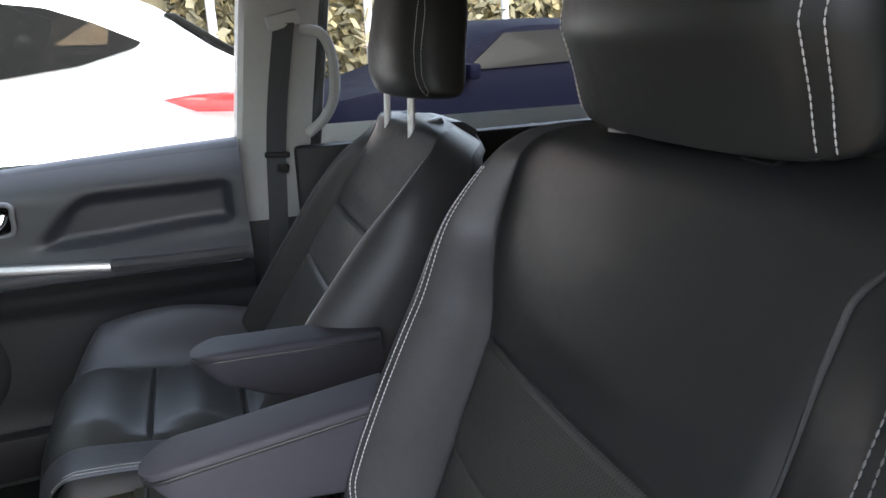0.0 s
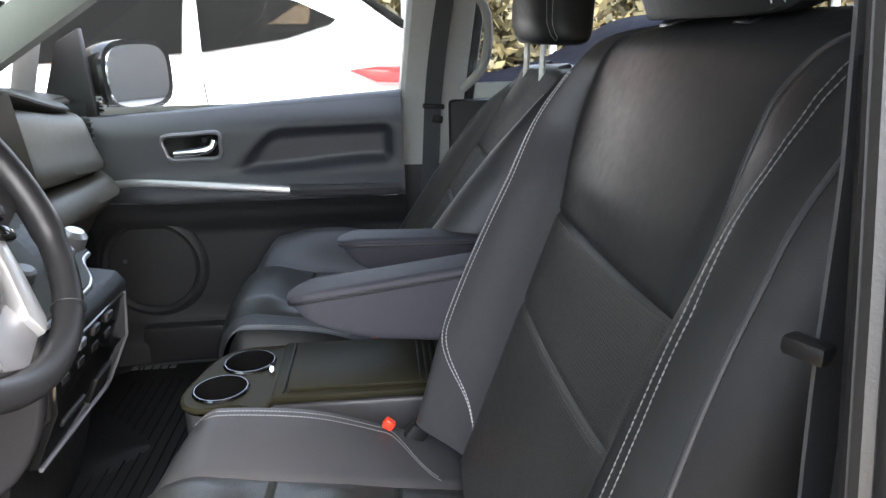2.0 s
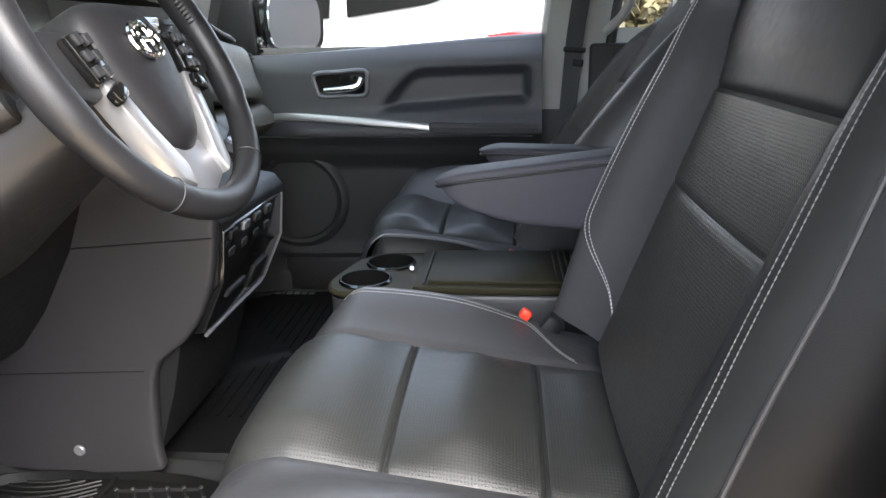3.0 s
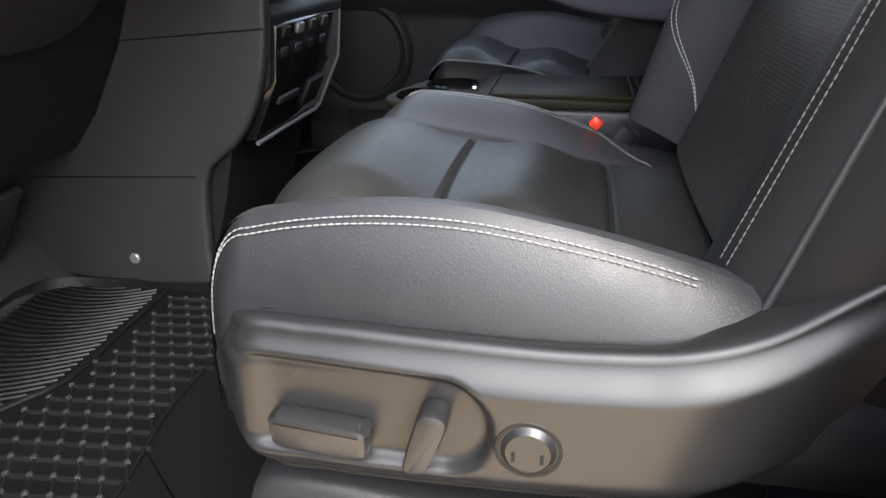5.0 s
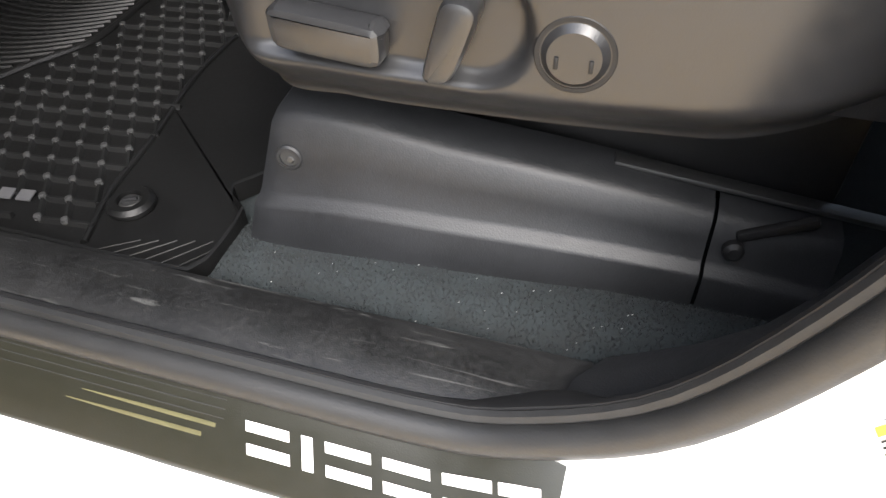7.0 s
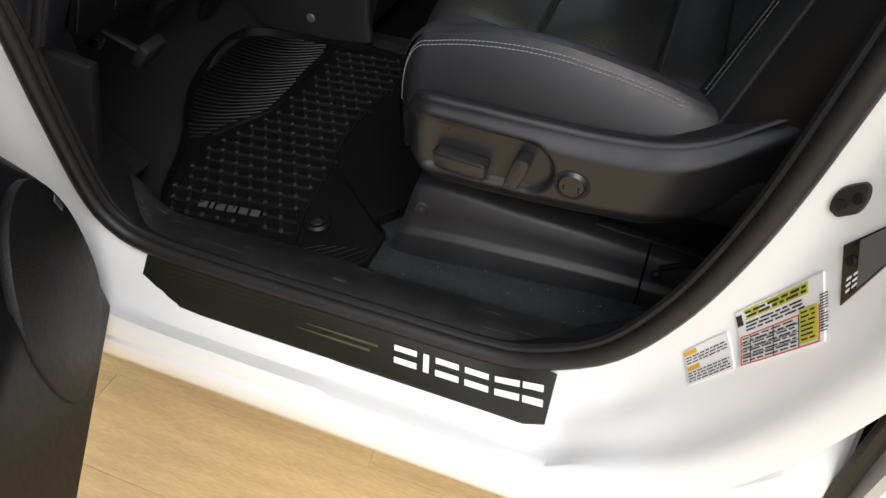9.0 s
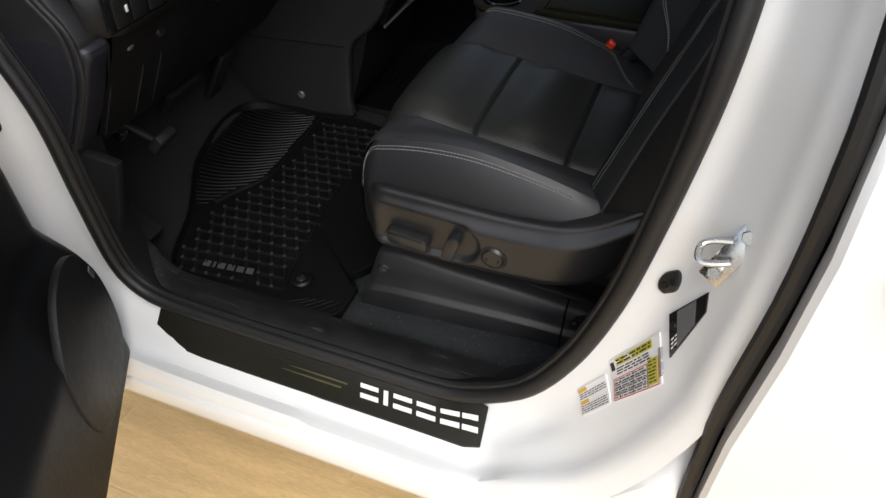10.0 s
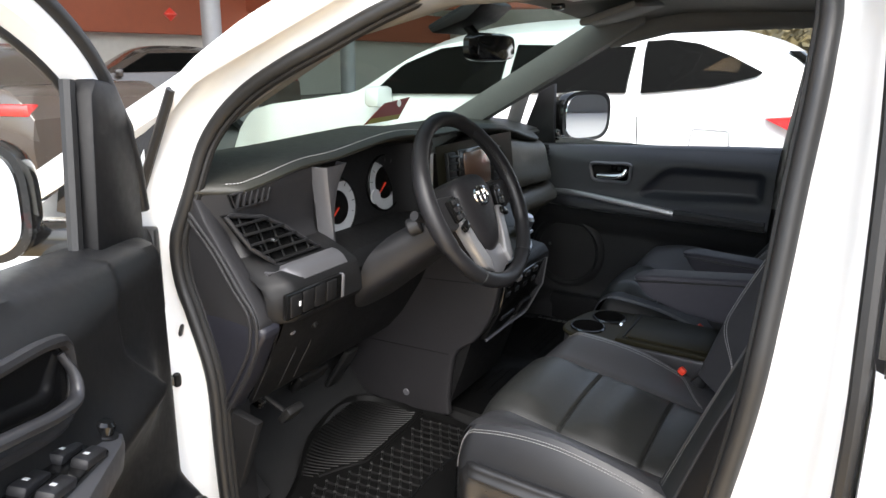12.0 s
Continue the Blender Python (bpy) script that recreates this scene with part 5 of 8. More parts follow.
for y in np.linspace(-0.802, -0.56, 30):
    k = sm((y + 0.802) / 0.05)
    d = 0.035 * (1 - k)
    rows.append([(-0.69 - d, y, 1.085), (-0.64 + 0.012 * k - d, y, 1.060), (-0.605 + 0.008 * k - d, y, 1.044), (-0.590 - d, y, 1.034), (-0.583 - d, y, 1.010), (-0.580 - d, y, 0.978), (-0.590 - d, y, 0.966), (-0.64, y, 0.960), (-0.70, y, 0.955)])
part("lower_panel", sheet(rows), DARK, dash, "black lower dash panel")
sw = part("switch_bank", rbox((0.012, 0.160, 0.050), (-0.582, -0.712, 1.006), (0, 4, 0), 0.003), GLOSS, dash, "gloss black switch bank")
for k in range(4):
    part("switch", rbox((0.006, 0.030, 0.042), (-0.5762, -0.768 + 0.034 * k, 1.006), (0, 4, 0), 0.003), DARK, sw)
part("mark", rbox((0.001, 0.005, 0.010), (-0.5728, -0.760, 1.008), (0, 4, 0), 0.0004), WHITEINK, sw)
part("end_trim", rbox((0.014, 0.012, 0.052), (-0.583, -0.627, 1.004), (0, 4, -8), 0.005, 4), GREYTRIM, sw, "satin silver end of the bank")
# the end of the dash, and the slanting outer rib down to the kick panel
end = [(-0.80, 1.215), (-0.765, 1.208), (-0.738, 1.155), (-0.705, 1.112), (-0.660, 1.055), (-0.625, 1.008), (-0.611, 0.974), (-0.62, 0.950), (-0.84, 0.95), (-0.84, 1.20)]
part("end_cap", prism(end, "y", -0.826, -0.790, 0.006), PLASTIC, dash, "black dash end cap")
for off, y in ((0.0, -0.829), (0.016, -0.829)):
    ribline = spline([(-0.785 - off, y, 1.180), (-0.740 - off, y, 1.135), (-0.705 - off, y, 1.100), (-0.655 - off, y, 1.035), (-0.622 - off, y, 0.995), (-0.618 - off, y, 0.955), (-0.632 - off, y, 0.905), (-0.685 - off, y, 0.815), (-0.72 - off, y, 0.760)], 50)
    part("end_rib", tube(ribline, 0.0035, 8), PLASTIC, dash)
kick = spline([(-0.612, 0.972), (-0.622, 0.926), (-0.66, 0.85), (-0.70, 0.79), (-0.729, 0.745), (-0.80, 0.74), (-0.82, 0.86), (-0.80, 0.968)], 40, True)
part("kick_panel", prism(kick.tolist(), "y", -0.827, -0.775, 0.012, 3), NAVY, dash, "dark side kick panel")
part("foot_side", prism([(-0.64, 0.765), (-0.70, 0.60), (-0.70, 0.45), (-1.0, 0.45), (-1.0, 0.80), (-0.75, 0.78)], "y", -0.82, -0.80, 0.004), DARK, dash, "dark footwell side trim")
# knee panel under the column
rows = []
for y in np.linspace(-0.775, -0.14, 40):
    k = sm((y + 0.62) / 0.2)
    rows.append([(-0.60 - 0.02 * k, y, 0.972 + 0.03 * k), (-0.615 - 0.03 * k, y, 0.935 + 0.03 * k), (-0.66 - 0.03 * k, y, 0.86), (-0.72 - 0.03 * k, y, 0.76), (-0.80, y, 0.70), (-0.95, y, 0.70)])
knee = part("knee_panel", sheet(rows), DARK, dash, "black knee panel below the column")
for y, z in ((-0.735, 0.935), (-0.665, 0.925)):
    part("knob", disc(0.009, 0.012, (-0.622, y, z), (0, 75, 0), 20, 0.003), GREYTRIM if y < -0.7 else DARK, knee)
for y in (-0.775, -0.70, -0.655):
    part("panel_line", tube([(-0.614, y, 0.955), (-0.660, y + 0.012, 0.86), (-0.715, y + 0.02, 0.77)], 0.0022, 6), PLASTIC, knee)

# instrument pocket
rows = []
for y in np.linspace(-0.572, -0.160, 50):
    bx, bz = brow(y)
    d = max(1 - abs((y + 0.366) / 0.206) ** 6, 0.0)
    rows.append([(bx - 0.012, y, bz - 0.018), (-0.70, y, bz - 0.024), (-0.745 * d - 0.69 * (1 - d), y, bz - 0.010 * d - 0.030), (-0.745 * d - 0.69 * (1 - d), y, 1.12), (-0.735 * d - 0.69 * (1 - d), y, 1.055), (-0.68, y, 1.045), (-0.645, y, 1.035), (-0.63, y, 1.00), (-0.64, y, 0.97)])
part("gauge_hood", sheet(rows), DARK, dash, "black instrument hood")
fz = np.linspace(1.226, 1.040, 24)
rows = []
for z in fz:
    y0 = curve1(z, [1.040, 1.09, 1.141, 1.19, 1.226], [-0.552, -0.559, -0.565, -0.571, -0.574])
    y1 = curve1(z, [1.040, 1.09, 1.141, 1.19, 1.226], [-0.534, -0.538, -0.534, -0.518, -0.492])
    rows.append([(-0.692, y0 - 0.006, z), (-0.666, y0 - 0.002, z), (-0.658, y0 + 0.004, z), (-0.660, (y0 + y1) / 2 + 0.002, z), (-0.668, y1, z), (-0.70, y1 + 0.006, z)])
part("silver_fin", sheet(rows), FIN, dash, "satin silver fin beside the gauges")
for y, z, r in ((-0.436, 1.108, 0.066), (-0.248, 1.138, 0.068)):
    g = part("gauge", disc(r, 0.006, (-0.742, y, z), (0, 84, 0), 48, 0.001, r * 0.60), DIAL, dash, "white-faced round gauge")
    part("gauge_center", disc(r * 0.60, 0.008, (-0.743, y, z), (0, 84, 0), 36, 0.001), GLOSS, g)
    part("bezel", disc(r * 1.06, 0.012, (-0.741, y, z), (0, 84, 0), 48, 0.002, r), GLOSS, g)
    for k in range(11):
        t = radians(-135 + 27 * k)
        part("tick", tube([(-0.7375, y + r * 0.78 * math.sin(t), z + r * 0.78 * math.cos(t)), (-0.7375, y + r * 0.92 * math.sin(t), z + r * 0.92 * math.cos(t))], 0.0010, 4), INK, g)
    part("needle", tube([(-0.736, y, z), (-0.736, y - r * 0.62, z - r * 0.58)], [0.0022, 0.0008], 6), RED, g, "red needle")
part("small_gauge", disc(0.018, 0.006, (-0.730, -0.300, 1.112), (0, 84, 0), 32, 0.001), DIAL, dash, "small pale gauge")

# centre stack: screen, vents, control panel and the lower tower
STACK0 = -0.135
rows = [[(-0.645 + 0.35 * (1.20 - z) * 0.35, y, z) for z in np.linspace(1.225, 0.99, 12)] for y in np.linspace(STACK0 - 0.02, 0.30, 16)]
part("stack_face", sheet(rows), OLIVE, dash, "dark gloss centre stack")
screen = part("touch_screen", rbox((0.010, 0.185, 0.115), (-0.628, 0.030, 1.150), (0, -7, 0), 0.004), SCREEN, dash, "dark touch screen showing reflections")
# the brown base colour paints what the screen reflects
part("screen_glass", rbox((0.004, 0.150, 0.095), (-0.6225, 0.036, 1.150), (0, -7, 0), 0.002), mat("reflection_brown_screen", (0.16, 0.09, 0.06), 0.15), screen, "screen glass coloured brown for its reflection")
for y in (-0.095, 0.155):
    v = part("center_vent", rbox((0.014, 0.040, 0.110), (-0.632, y, 1.150), (0, -7, 0), 0.004), DARK, dash, "upright centre vent")
    for k in range(6):
        part("slat", rbox((0.010, 0.034, 0.003), (-0.624, y, 1.105 + 0.018 * k), (0, 10, 0), 0.001), PLASTIC, v)
    part("tab", rbox((0.008, 0.012, 0.008), (-0.617, y, 1.135), (0, 0, 0), 0.002), CHROME, v)
rows = []
for y in np.linspace(STACK0, 0.205, 14):
    c = 0.075 * sm((y - 0.0) / 0.2)
    rows.append([(-0.60, y, 1.06), (-0.555, y, 1.035), (-0.49 - 0.3 * c, y, 0.985), (-0.420 - c, y, 0.965), (-0.400 - c, y, 0.955), (-0.403 - c, y, 0.940), (-0.43 - c, y, 0.925)])
shelf = part("control_shelf", sheet(rows), OLIVE, dash, "gloss control shelf with gear lever")
part("shelf_rim", tube([(-0.555, STACK0, 1.036), (-0.49, STACK0, 0.984), (-0.410, STACK0, 0.957), (-0.400, STACK0, 0.947)], 0.006, 8), SILVER, shelf, "silver shelf edge")
part("shelf_front", tube([(-0.401 - 0.075 * sm(y / 0.2), y, 0.947) for y in np.linspace(STACK0, 0.205, 12)], 0.005, 8), SILVER, shelf)
shelf_side = part("shelf_side", prism([(-0.60, 1.06), (-0.555, 1.032), (-0.49, 0.980), (-0.475, 0.950), (-0.48, 0.915), (-0.62, 0.93)], "y", STACK0 + 0.004, 0.200, 0.004), DARK, dash)
for y, x in ((-0.10, -0.455), (-0.03, -0.47), (0.07, -0.455)):
    part("dial", disc(0.017, 0.022, (x, y, 0.990), (0, 25, 0), 28, 0.004), GREYTRIM, shelf, "round climate dial")
part("gear_lever", tube([(-0.49, 0.12, 0.955), (-0.470, 0.12, 0.985)], [0.014, 0.011], 16), PLASTIC, shelf)
part("gear_knob", disc(0.022, 0.036, (-0.460, 0.12, 0.998), (0, 25, 0), 24, 0.008), SILVER, shelf, "silver-topped gear knob")
# lower tower face with rows of small switches
tower = part("lower_tower", prism([(-0.60, 0.95), (-0.425, 0.920), (-0.410, 0.90), (-0.425, 0.80), (-0.490, 0.735), (-0.52, 0.62), (-0.56, 0.50), (-0.9, 0.46), (-0.9, 0.95)], "y", STACK0 + 0.012, 0.190, 0.006), DARK, dash, "black lower centre tower")
tower_face = part("tower_face", prism([(-0.424, 0.895), (-0.408, 0.885), (-0.418, 0.805), (-0.462, 0.715), (-0.482, 0.712)], "y", STACK0 + 0.02, 0.165, 0.003), GLOSS, dash, "gloss black panel with small switches")
rim = [(-0.410, 0.166, 0.885), (-0.418, 0.166, 0.805), (-0.461, 0.166, 0.716), (-0.464, 0.150, 0.708), (-0.464, STACK0 + 0.03, 0.708)]
part("face_rim", tube(rim, 0.004, 8), GREYTRIM, tower_face, "satin grey edge of the switch panel")
part("socket_lid", rbox((0.010, 0.070, 0.050), (-0.4395, 0.075, 0.758), (0, 26, 0), 0.004), DARK, tower_face, "black socket lid")
part("cup_slot", rbox((0.008, 0.080, 0.014), (-0.434, -0.040, 0.770), (0, 26, 0), 0.003), PLASTIC, tower_face)
rs = random.Random(7)
for r_ in range(3):
    for k in range(4):
        x, z = -0.4065 - 0.008 * r_, 0.875 - 0.030 * r_
        part("switch", rbox((0.008, 0.026, 0.016), (x - 0.001, -0.085 + 0.055 * k, z), (0, 15, 0), 0.003), (PLASTIC, GREYTRIM, DARK, PLASTIC)[rs.randrange(4)], tower)
for ob in (shelf, shelf_side, tower, tower_face):
    ob.location.x -= 0.045
# plain side panel of the tower towards the driver
sidep = spline([(-0.470, 0.955), (-0.455, 0.905), (-0.475, 0.800), (-0.520, 0.720), (-0.575, 0.675), (-0.590, 0.620), (-0.600, 0.520), (-0.620, 0.470), (-0.95, 0.50), (-0.95, 0.80), (-0.80, 0.97), (-0.62, 1.0)], 60, True)
SIDE = mat("grey_side_panel", (0.022, 0.021, 0.023), 0.5, grain=0.4, grain_scale=900, vary=0.06)
panel = part("side_panel", prism(sidep.tolist(), "y", STACK0 - 0.012, STACK0 + 0.012, 0.008, 3), SIDE, dash, "plain dark grey tower side panel")
part("panel_seam", tube([(-0.90, STACK0 - 0.0125, 0.648), (-0.60, STACK0 - 0.0125, 0.662)], 0.0015, 5), DARK, panel)
part("panel_seam", tube([(-0.90, STACK0 - 0.0125, 0.85), (-0.46, STACK0 - 0.0125, 0.885)], 0.0012, 5), DARK, panel)
part("screw", disc(0.010, 0.006, (-0.735, STACK0 - 0.015, 0.513), (90, 0, 0), 20, 0.002), GREYTRIM, panel, "small trim screw")
# passenger side: bulging panel and glove box
rows = []
for y in np.linspace(0.24, 0.875, 40):
    k = sm((y - 0.24) / 0.1) * (1 - 0.5 * sm((y - 0.75) / 0.12))
    rows.append([(-0.72, y, 1.205), (-0.695 + 0.02 * k, y, 1.190), (-0.685 + 0.03 * k, y, 1.12), (-0.675 + 0.035 * k, y, 1.05), (-0.69 + 0.02 * k, y, 1.030), (-0.70, y, 1.024), (-0.675 + 0.03 * k, y, 1.015), (-0.65 + 0.03 * k, y, 0.985), (-0.648 + 0.03 * k, y, 0.955), (-0.67, y, 0.915), (-0.72, y, 0.85), (-0.82, y, 0.78)])
rows = [[(x - 0.11 * sm((y - 0.60) / 0.26) ** 1.5, y, z - 0.050 * sm((y - 0.25) / 0.45) * sm((z - 0.95) / 0.22)) for x, y, z in r] for r in rows]
rows = [spline(r, 48) for r in rows]
part("passenger_panel", sheet(rows), mat("olive_soft_panel", (0.050, 0.044, 0.031), 0.5, spec=0.3, grain=0.3, grain_scale=700), dash, "olive-black passenger dash panel")
pv = part("passenger_vent", rbox((0.02, 0.05, 0.080), (-0.727, 0.800, 1.090), (0, 0, 28), 0.006), DARK, dash, "black passenger side vent")
for k in range(5):
    part("slat", rbox((0.012, 0.045, 0.003), (-0.716, 0.795, 1.062 + 0.014 * k), (0, 5, 28), 0.001), PLASTIC, pv)

# pedals, footrest
pedals = thing("pedal_set", (-0.85, -0.5, 0.46), "black rubber pedals on steel arms in the footwell", "pedals")
part("parking_pedal", rbox((0.020, 0.050, 0.045), (-0.735, -0.625, 0.672), (0, 40, 0), 0.006), RUBBER, pedals, "small black parking brake pedal")
part("pedal_mark", rbox((0.002, 0.022, 0.012), (-0.724, -0.625, 0.681), (0, 40, 0), 0.0005), GREYTRIM, pedals)
part("pedal_arm", tube([(-0.74, -0.63, 0.67), (-0.80, -0.655, 0.72), (-0.84, -0.66, 0.82)], 0.007, 8), DARK, pedals, "black steel pedal arm")
part("pedal_clamp", rbox((0.025, 0.02, 0.02), (-0.785, -0.672, 0.705), (0, 30, 10), 0.004), ZINC, pedals)
part("brake_pedal", rbox((0.022, 0.110, 0.060), (-0.86, -0.42, 0.640), (0, 38, 0), 0.008), RUBBER, pedals, "wide black brake pedal")
part("brake_arm", tube([(-0.87, -0.42, 0.65), (-0.90, -0.40, 0.75), (-0.86, -0.38, 0.88)], 0.009, 8), DARK, pedals)
part("accelerator", rbox((0.018, 0.055, 0.150), (-0.88, -0.26, 0.600), (0, 32, 0), 0.008), RUBBER, pedals, "long black accelerator pedal")
part("footrest", rbox((0.20, 0.085, 0.02), (-0.835, -0.72, 0.545), (0, 38, 0), 0.008), RUBBER, pedals, "carpeted footrest")

# ---- floor mat ----
fmat = thing("floor_mat", (-0.52, -0.55, 0.455), "black all-weather rubber floor mat with diamond grid", "floor mat")
MZ = 0.4565
edge_pts = [(-0.318, -0.742), (-0.335, -0.757), (-0.50, -0.757), (-0.64, -0.760), (-0.70, -0.735), (-0.76, -0.60), (-0.86, -0.42), (-0.88, -0.20), (-0.70, -0.14), (-0.45, -0.18), (-0.31, -0.36), (-0.310, -0.58), (-0.340, -0.640), (-0.350, -0.654), (-0.330, -0.664), (-0.318, -0.680)]
outline = spline(edge_pts, 90, True)


def mat_z(x):
    return MZ + 0.02 * sm((-0.74 - x) / 0.20) ** 1.5


from_mid = outline.mean(0)
rows = [[(*(from_mid + (q - from_mid) * k), 0.0) for q in outline] for k in (1.0, 0.997, 0.987, 0.976, 0.75, 0.5, 0.25, 0.02)]
heights = (-0.004, 0.015, 0.016, 0.0, 0.0, 0.0, 0.0, 0.0)
rows = [[(p[0], p[1], mat_z(p[0]) + h) for p in r] for r, h in zip(rows, heights)]
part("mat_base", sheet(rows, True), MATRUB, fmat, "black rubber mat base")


DIVIDE = spline([(-0.735, -0.540), (-0.712, -0.490), (-0.676, -0.425), (-0.672, -0.37), (-0.676, -0.306), (-0.680, -0.22), (-0.682, -0.14)], 40)
PLAIN = spline([(-0.447, -0.739), (-0.468, -0.671), (-0.480, -0.575), (-0.500, -0.470), (-0.503, -0.378), (-0.49, -0.25)], 40)


def split(x, y):
    """Positive on the side of the rhombic cells, negative on the side of the long ridges."""
    return x - np.interp(y, DIVIDE[:, 1], DIVIDE[:, 0])


def smooth_strip(x, y):
    """Positive beside the seat, where the mat is plain."""
    return x - np.interp(y, PLAIN[:, 1], PLAIN[:, 0])


def inside(x, y, pad=0.012):
    n, c = len(outline), False
    for i in range(n):
        (x1, y1), (x2, y2) = outline[i], outline[i - 1]
        if (y1 > y) != (y2 > y) and x < (x2 - x1) * (y - y1) / (y2 - y1) + x1:
            c = not c
    return c and min(np.hypot(outline[:, 0] - x, outline[:, 1] - y)) > pad


# rhombic cells: raised ribs round hollows, with a small pip at their corners
ribs, pips = [], []
E1, E2 = np.array([0.0278, 0.0027]), np.array([0.0161, -0.0264])


def rib(q0, q1, wide, high):
    d = (q1 - q0) / np.linalg.norm(q1 - q0)
    o = np.array([-d[1], d[0]])
    za, zb = mat_z(q0[0]), mat_z(q1[0])
    v = []
    for k, h in ((wide, 0.0), (0.45 * wide, high)):
        v += [(*(q0 - k * o), za + h), (*(q1 - k * o), zb + h), (*(q1 + k * o), zb + h), (*(q0 + k * o), za + h)]
    return v, [(4, 5, 6, 7), (0, 1, 5, 4), (2, 3, 7, 6), (1, 2, 6, 5), (3, 0, 4, 7)]


for i in range(-24, 25):
    for j in range(-24, 25):
        c = np.array([-0.617, -0.399]) + i * E1 + j * E2
        x, y = c
        if not inside(x, y) or split(x, y) < 0.010 or smooth_strip(x, y) > -0.006:
            continue
        if -0.655 < x < -0.525 and -0.728 < y < -0.688:
            continue
        for d in (E1, E2):
            e = c + d
            if inside(*e) and split(*e) > 0.0 and smooth_strip(*e) < 0.01:
                ribs.append(rib(c, e, 0.0030, 0.0052))
        z = mat_z(x)
        pips.append(tube([(x, y, z + 0.003), (x, y, z + 0.0068), (x, y, z + 0.0076)], [0.0044, 0.0036, 0.0014], 8))
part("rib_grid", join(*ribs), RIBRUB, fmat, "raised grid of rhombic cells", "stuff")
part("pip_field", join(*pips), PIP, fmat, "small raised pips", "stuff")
for k in range(40):
    pts = []
    for x in np.linspace(-0.875, -0.66, 40):
        d = x + 0.79
        y = -0.56 + 0.0132 * k + 0.25 * d + 2.2 * d * d
        if inside(x, y) and split(x, y) < -0.012:
            pts.append((x, y, mat_z(x) + 0.001))
    if len(pts) > 4:
        part("ridge", tube(pts, 0.0026, 6), MATRUB, fmat)
part("divider", tube([(x, y, mat_z(x) + 0.002) for x, y in DIVIDE if inside(x, y, 0.004)], 0.0045, 8), MATRUB, fmat, "raised dividing ridge")
part("strip_edge", tube([(x, y, mat_z(x) + 0.001) for x, y in PLAIN if inside(x, y, 0.004)], 0.0035, 8), MATRUB, fmat)
for k in range(6):
    q = [(-0.43 + 0.016 * k + 0.03 * t, -0.742 + 0.004 * k * t + 0.020 * t, MZ + 0.0008) for t in np.linspace(0, 1, 6)]
    part("fine_ridge", tube(q, 0.0007, 5), MATRUB, fmat)
fix = part("fastener", disc(0.0225, 0.012, (-0.435, -0.684, MZ + 0.004), (0, 0, 0), 32, 0.004, 0.012), MATRUB, fmat, "round mat fastener")
part("fastener_knob", disc(0.0115, 0.008, (-0.435, -0.684, MZ + 0.004), (0, 0, 0), 24, 0.003), RUBBER, fix)
part("fastener_slot", rbox((0.014, 0.004, 0.004), (-0.435, -0.684, MZ + 0.009), (0, 0, 30), 0.001), DARK, fix)


BARS = ((0.0, 0.14, 1), (0.19, 0.24, 1), (0.29, 0.43, 1), (0.48, 0.62, 1), (0.67, 0.81, 1), (0.86, 1.0, 1))


def on_mat(s, v, lift):
    p0, ax, ay = np.array([-0.642, -0.705]), np.array([0.107, 0.012]), np.array([0.004, -0.014])
    q = p0 + s * ax + v * ay
    return (q[0], q[1], mat_z(q[0]) + 0.0035 + 0.0015 * lift)


letter_bars(on_mat, 0.1, 0.014, SILVER, fmat, "lettering", BARS)

# the passenger's mat
pmat = thing("floor_mat", (-0.55, 0.40, 0.455), "black all-weather rubber mat before the passenger seat", "floor mat")
po = spline([(-0.24, -0.02), (-0.24, 0.70), (-0.30, 0.76), (-0.62, 0.76), (-0.80, 0.66), (-0.86, 0.40), (-0.84, 0.10), (-0.72, -0.06), (-0.40, -0.07)], 70, True)
pm_ = po.mean(0)
part("mat_base", sheet([[(*(pm_ + (q - pm_) * k), mat_z(q[0]) + h) for q in po] for k, h in ((1.0, -0.004), (0.985, 0.007), (0.97, 0.001), (0.5, 0.001), (0.02, 0.001))], True), MATRUB, pmat, "black rubber mat base")
for k in range(16):
    part("ridge", tube([(-0.30 - 0.024 * k, y, mat_z(-0.30 - 0.024 * k) + 0.002) for y in np.linspace(0.06, 0.66, 12)], 0.003, 6), MATRUB, pmat)


def on_pmat(s, v, lift):
    q = (-0.690 + 0.115 * s, 0.745 - 0.018 * v)
    return (*q, mat_z(q[0]) + 0.003 + 0.0015 * lift)


letter_bars(on_pmat, 0.1, 0.014, SILVER, pmat, "lettering", BARS)

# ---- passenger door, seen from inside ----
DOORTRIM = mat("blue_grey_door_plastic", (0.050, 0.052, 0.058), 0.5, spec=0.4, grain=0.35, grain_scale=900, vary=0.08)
pdoor = thing("passenger_door", (-0.35, 0.85, 0.42), "closed passenger door with black trim and chrome handle", "car door")


def hollow(x, z):
    """How deep in the swooping hollow above the armrest a place lies, 0 to 1."""
    lo, hi = 0.957 + 0.018 * sm((x + 0.30) / 0.3), 1.092 + 0.018 * (x + 0.1) - 0.085 * sm((-0.23 - x) / 0.17) ** 1.4
    left = -0.402 + 0.10 * (z - 0.955) / 0.14
    d = [sm((z - lo + 0.014) / 0.062), sm((hi + 0.016 - z) / 0.060), sm((x - left + 0.02) / 0.10), sm((0.064 - x) / 0.06)]
    return sm(max(1 - sum((1 - q) ** 2.4 for q in d) ** (1 / 2.4), 0.0))


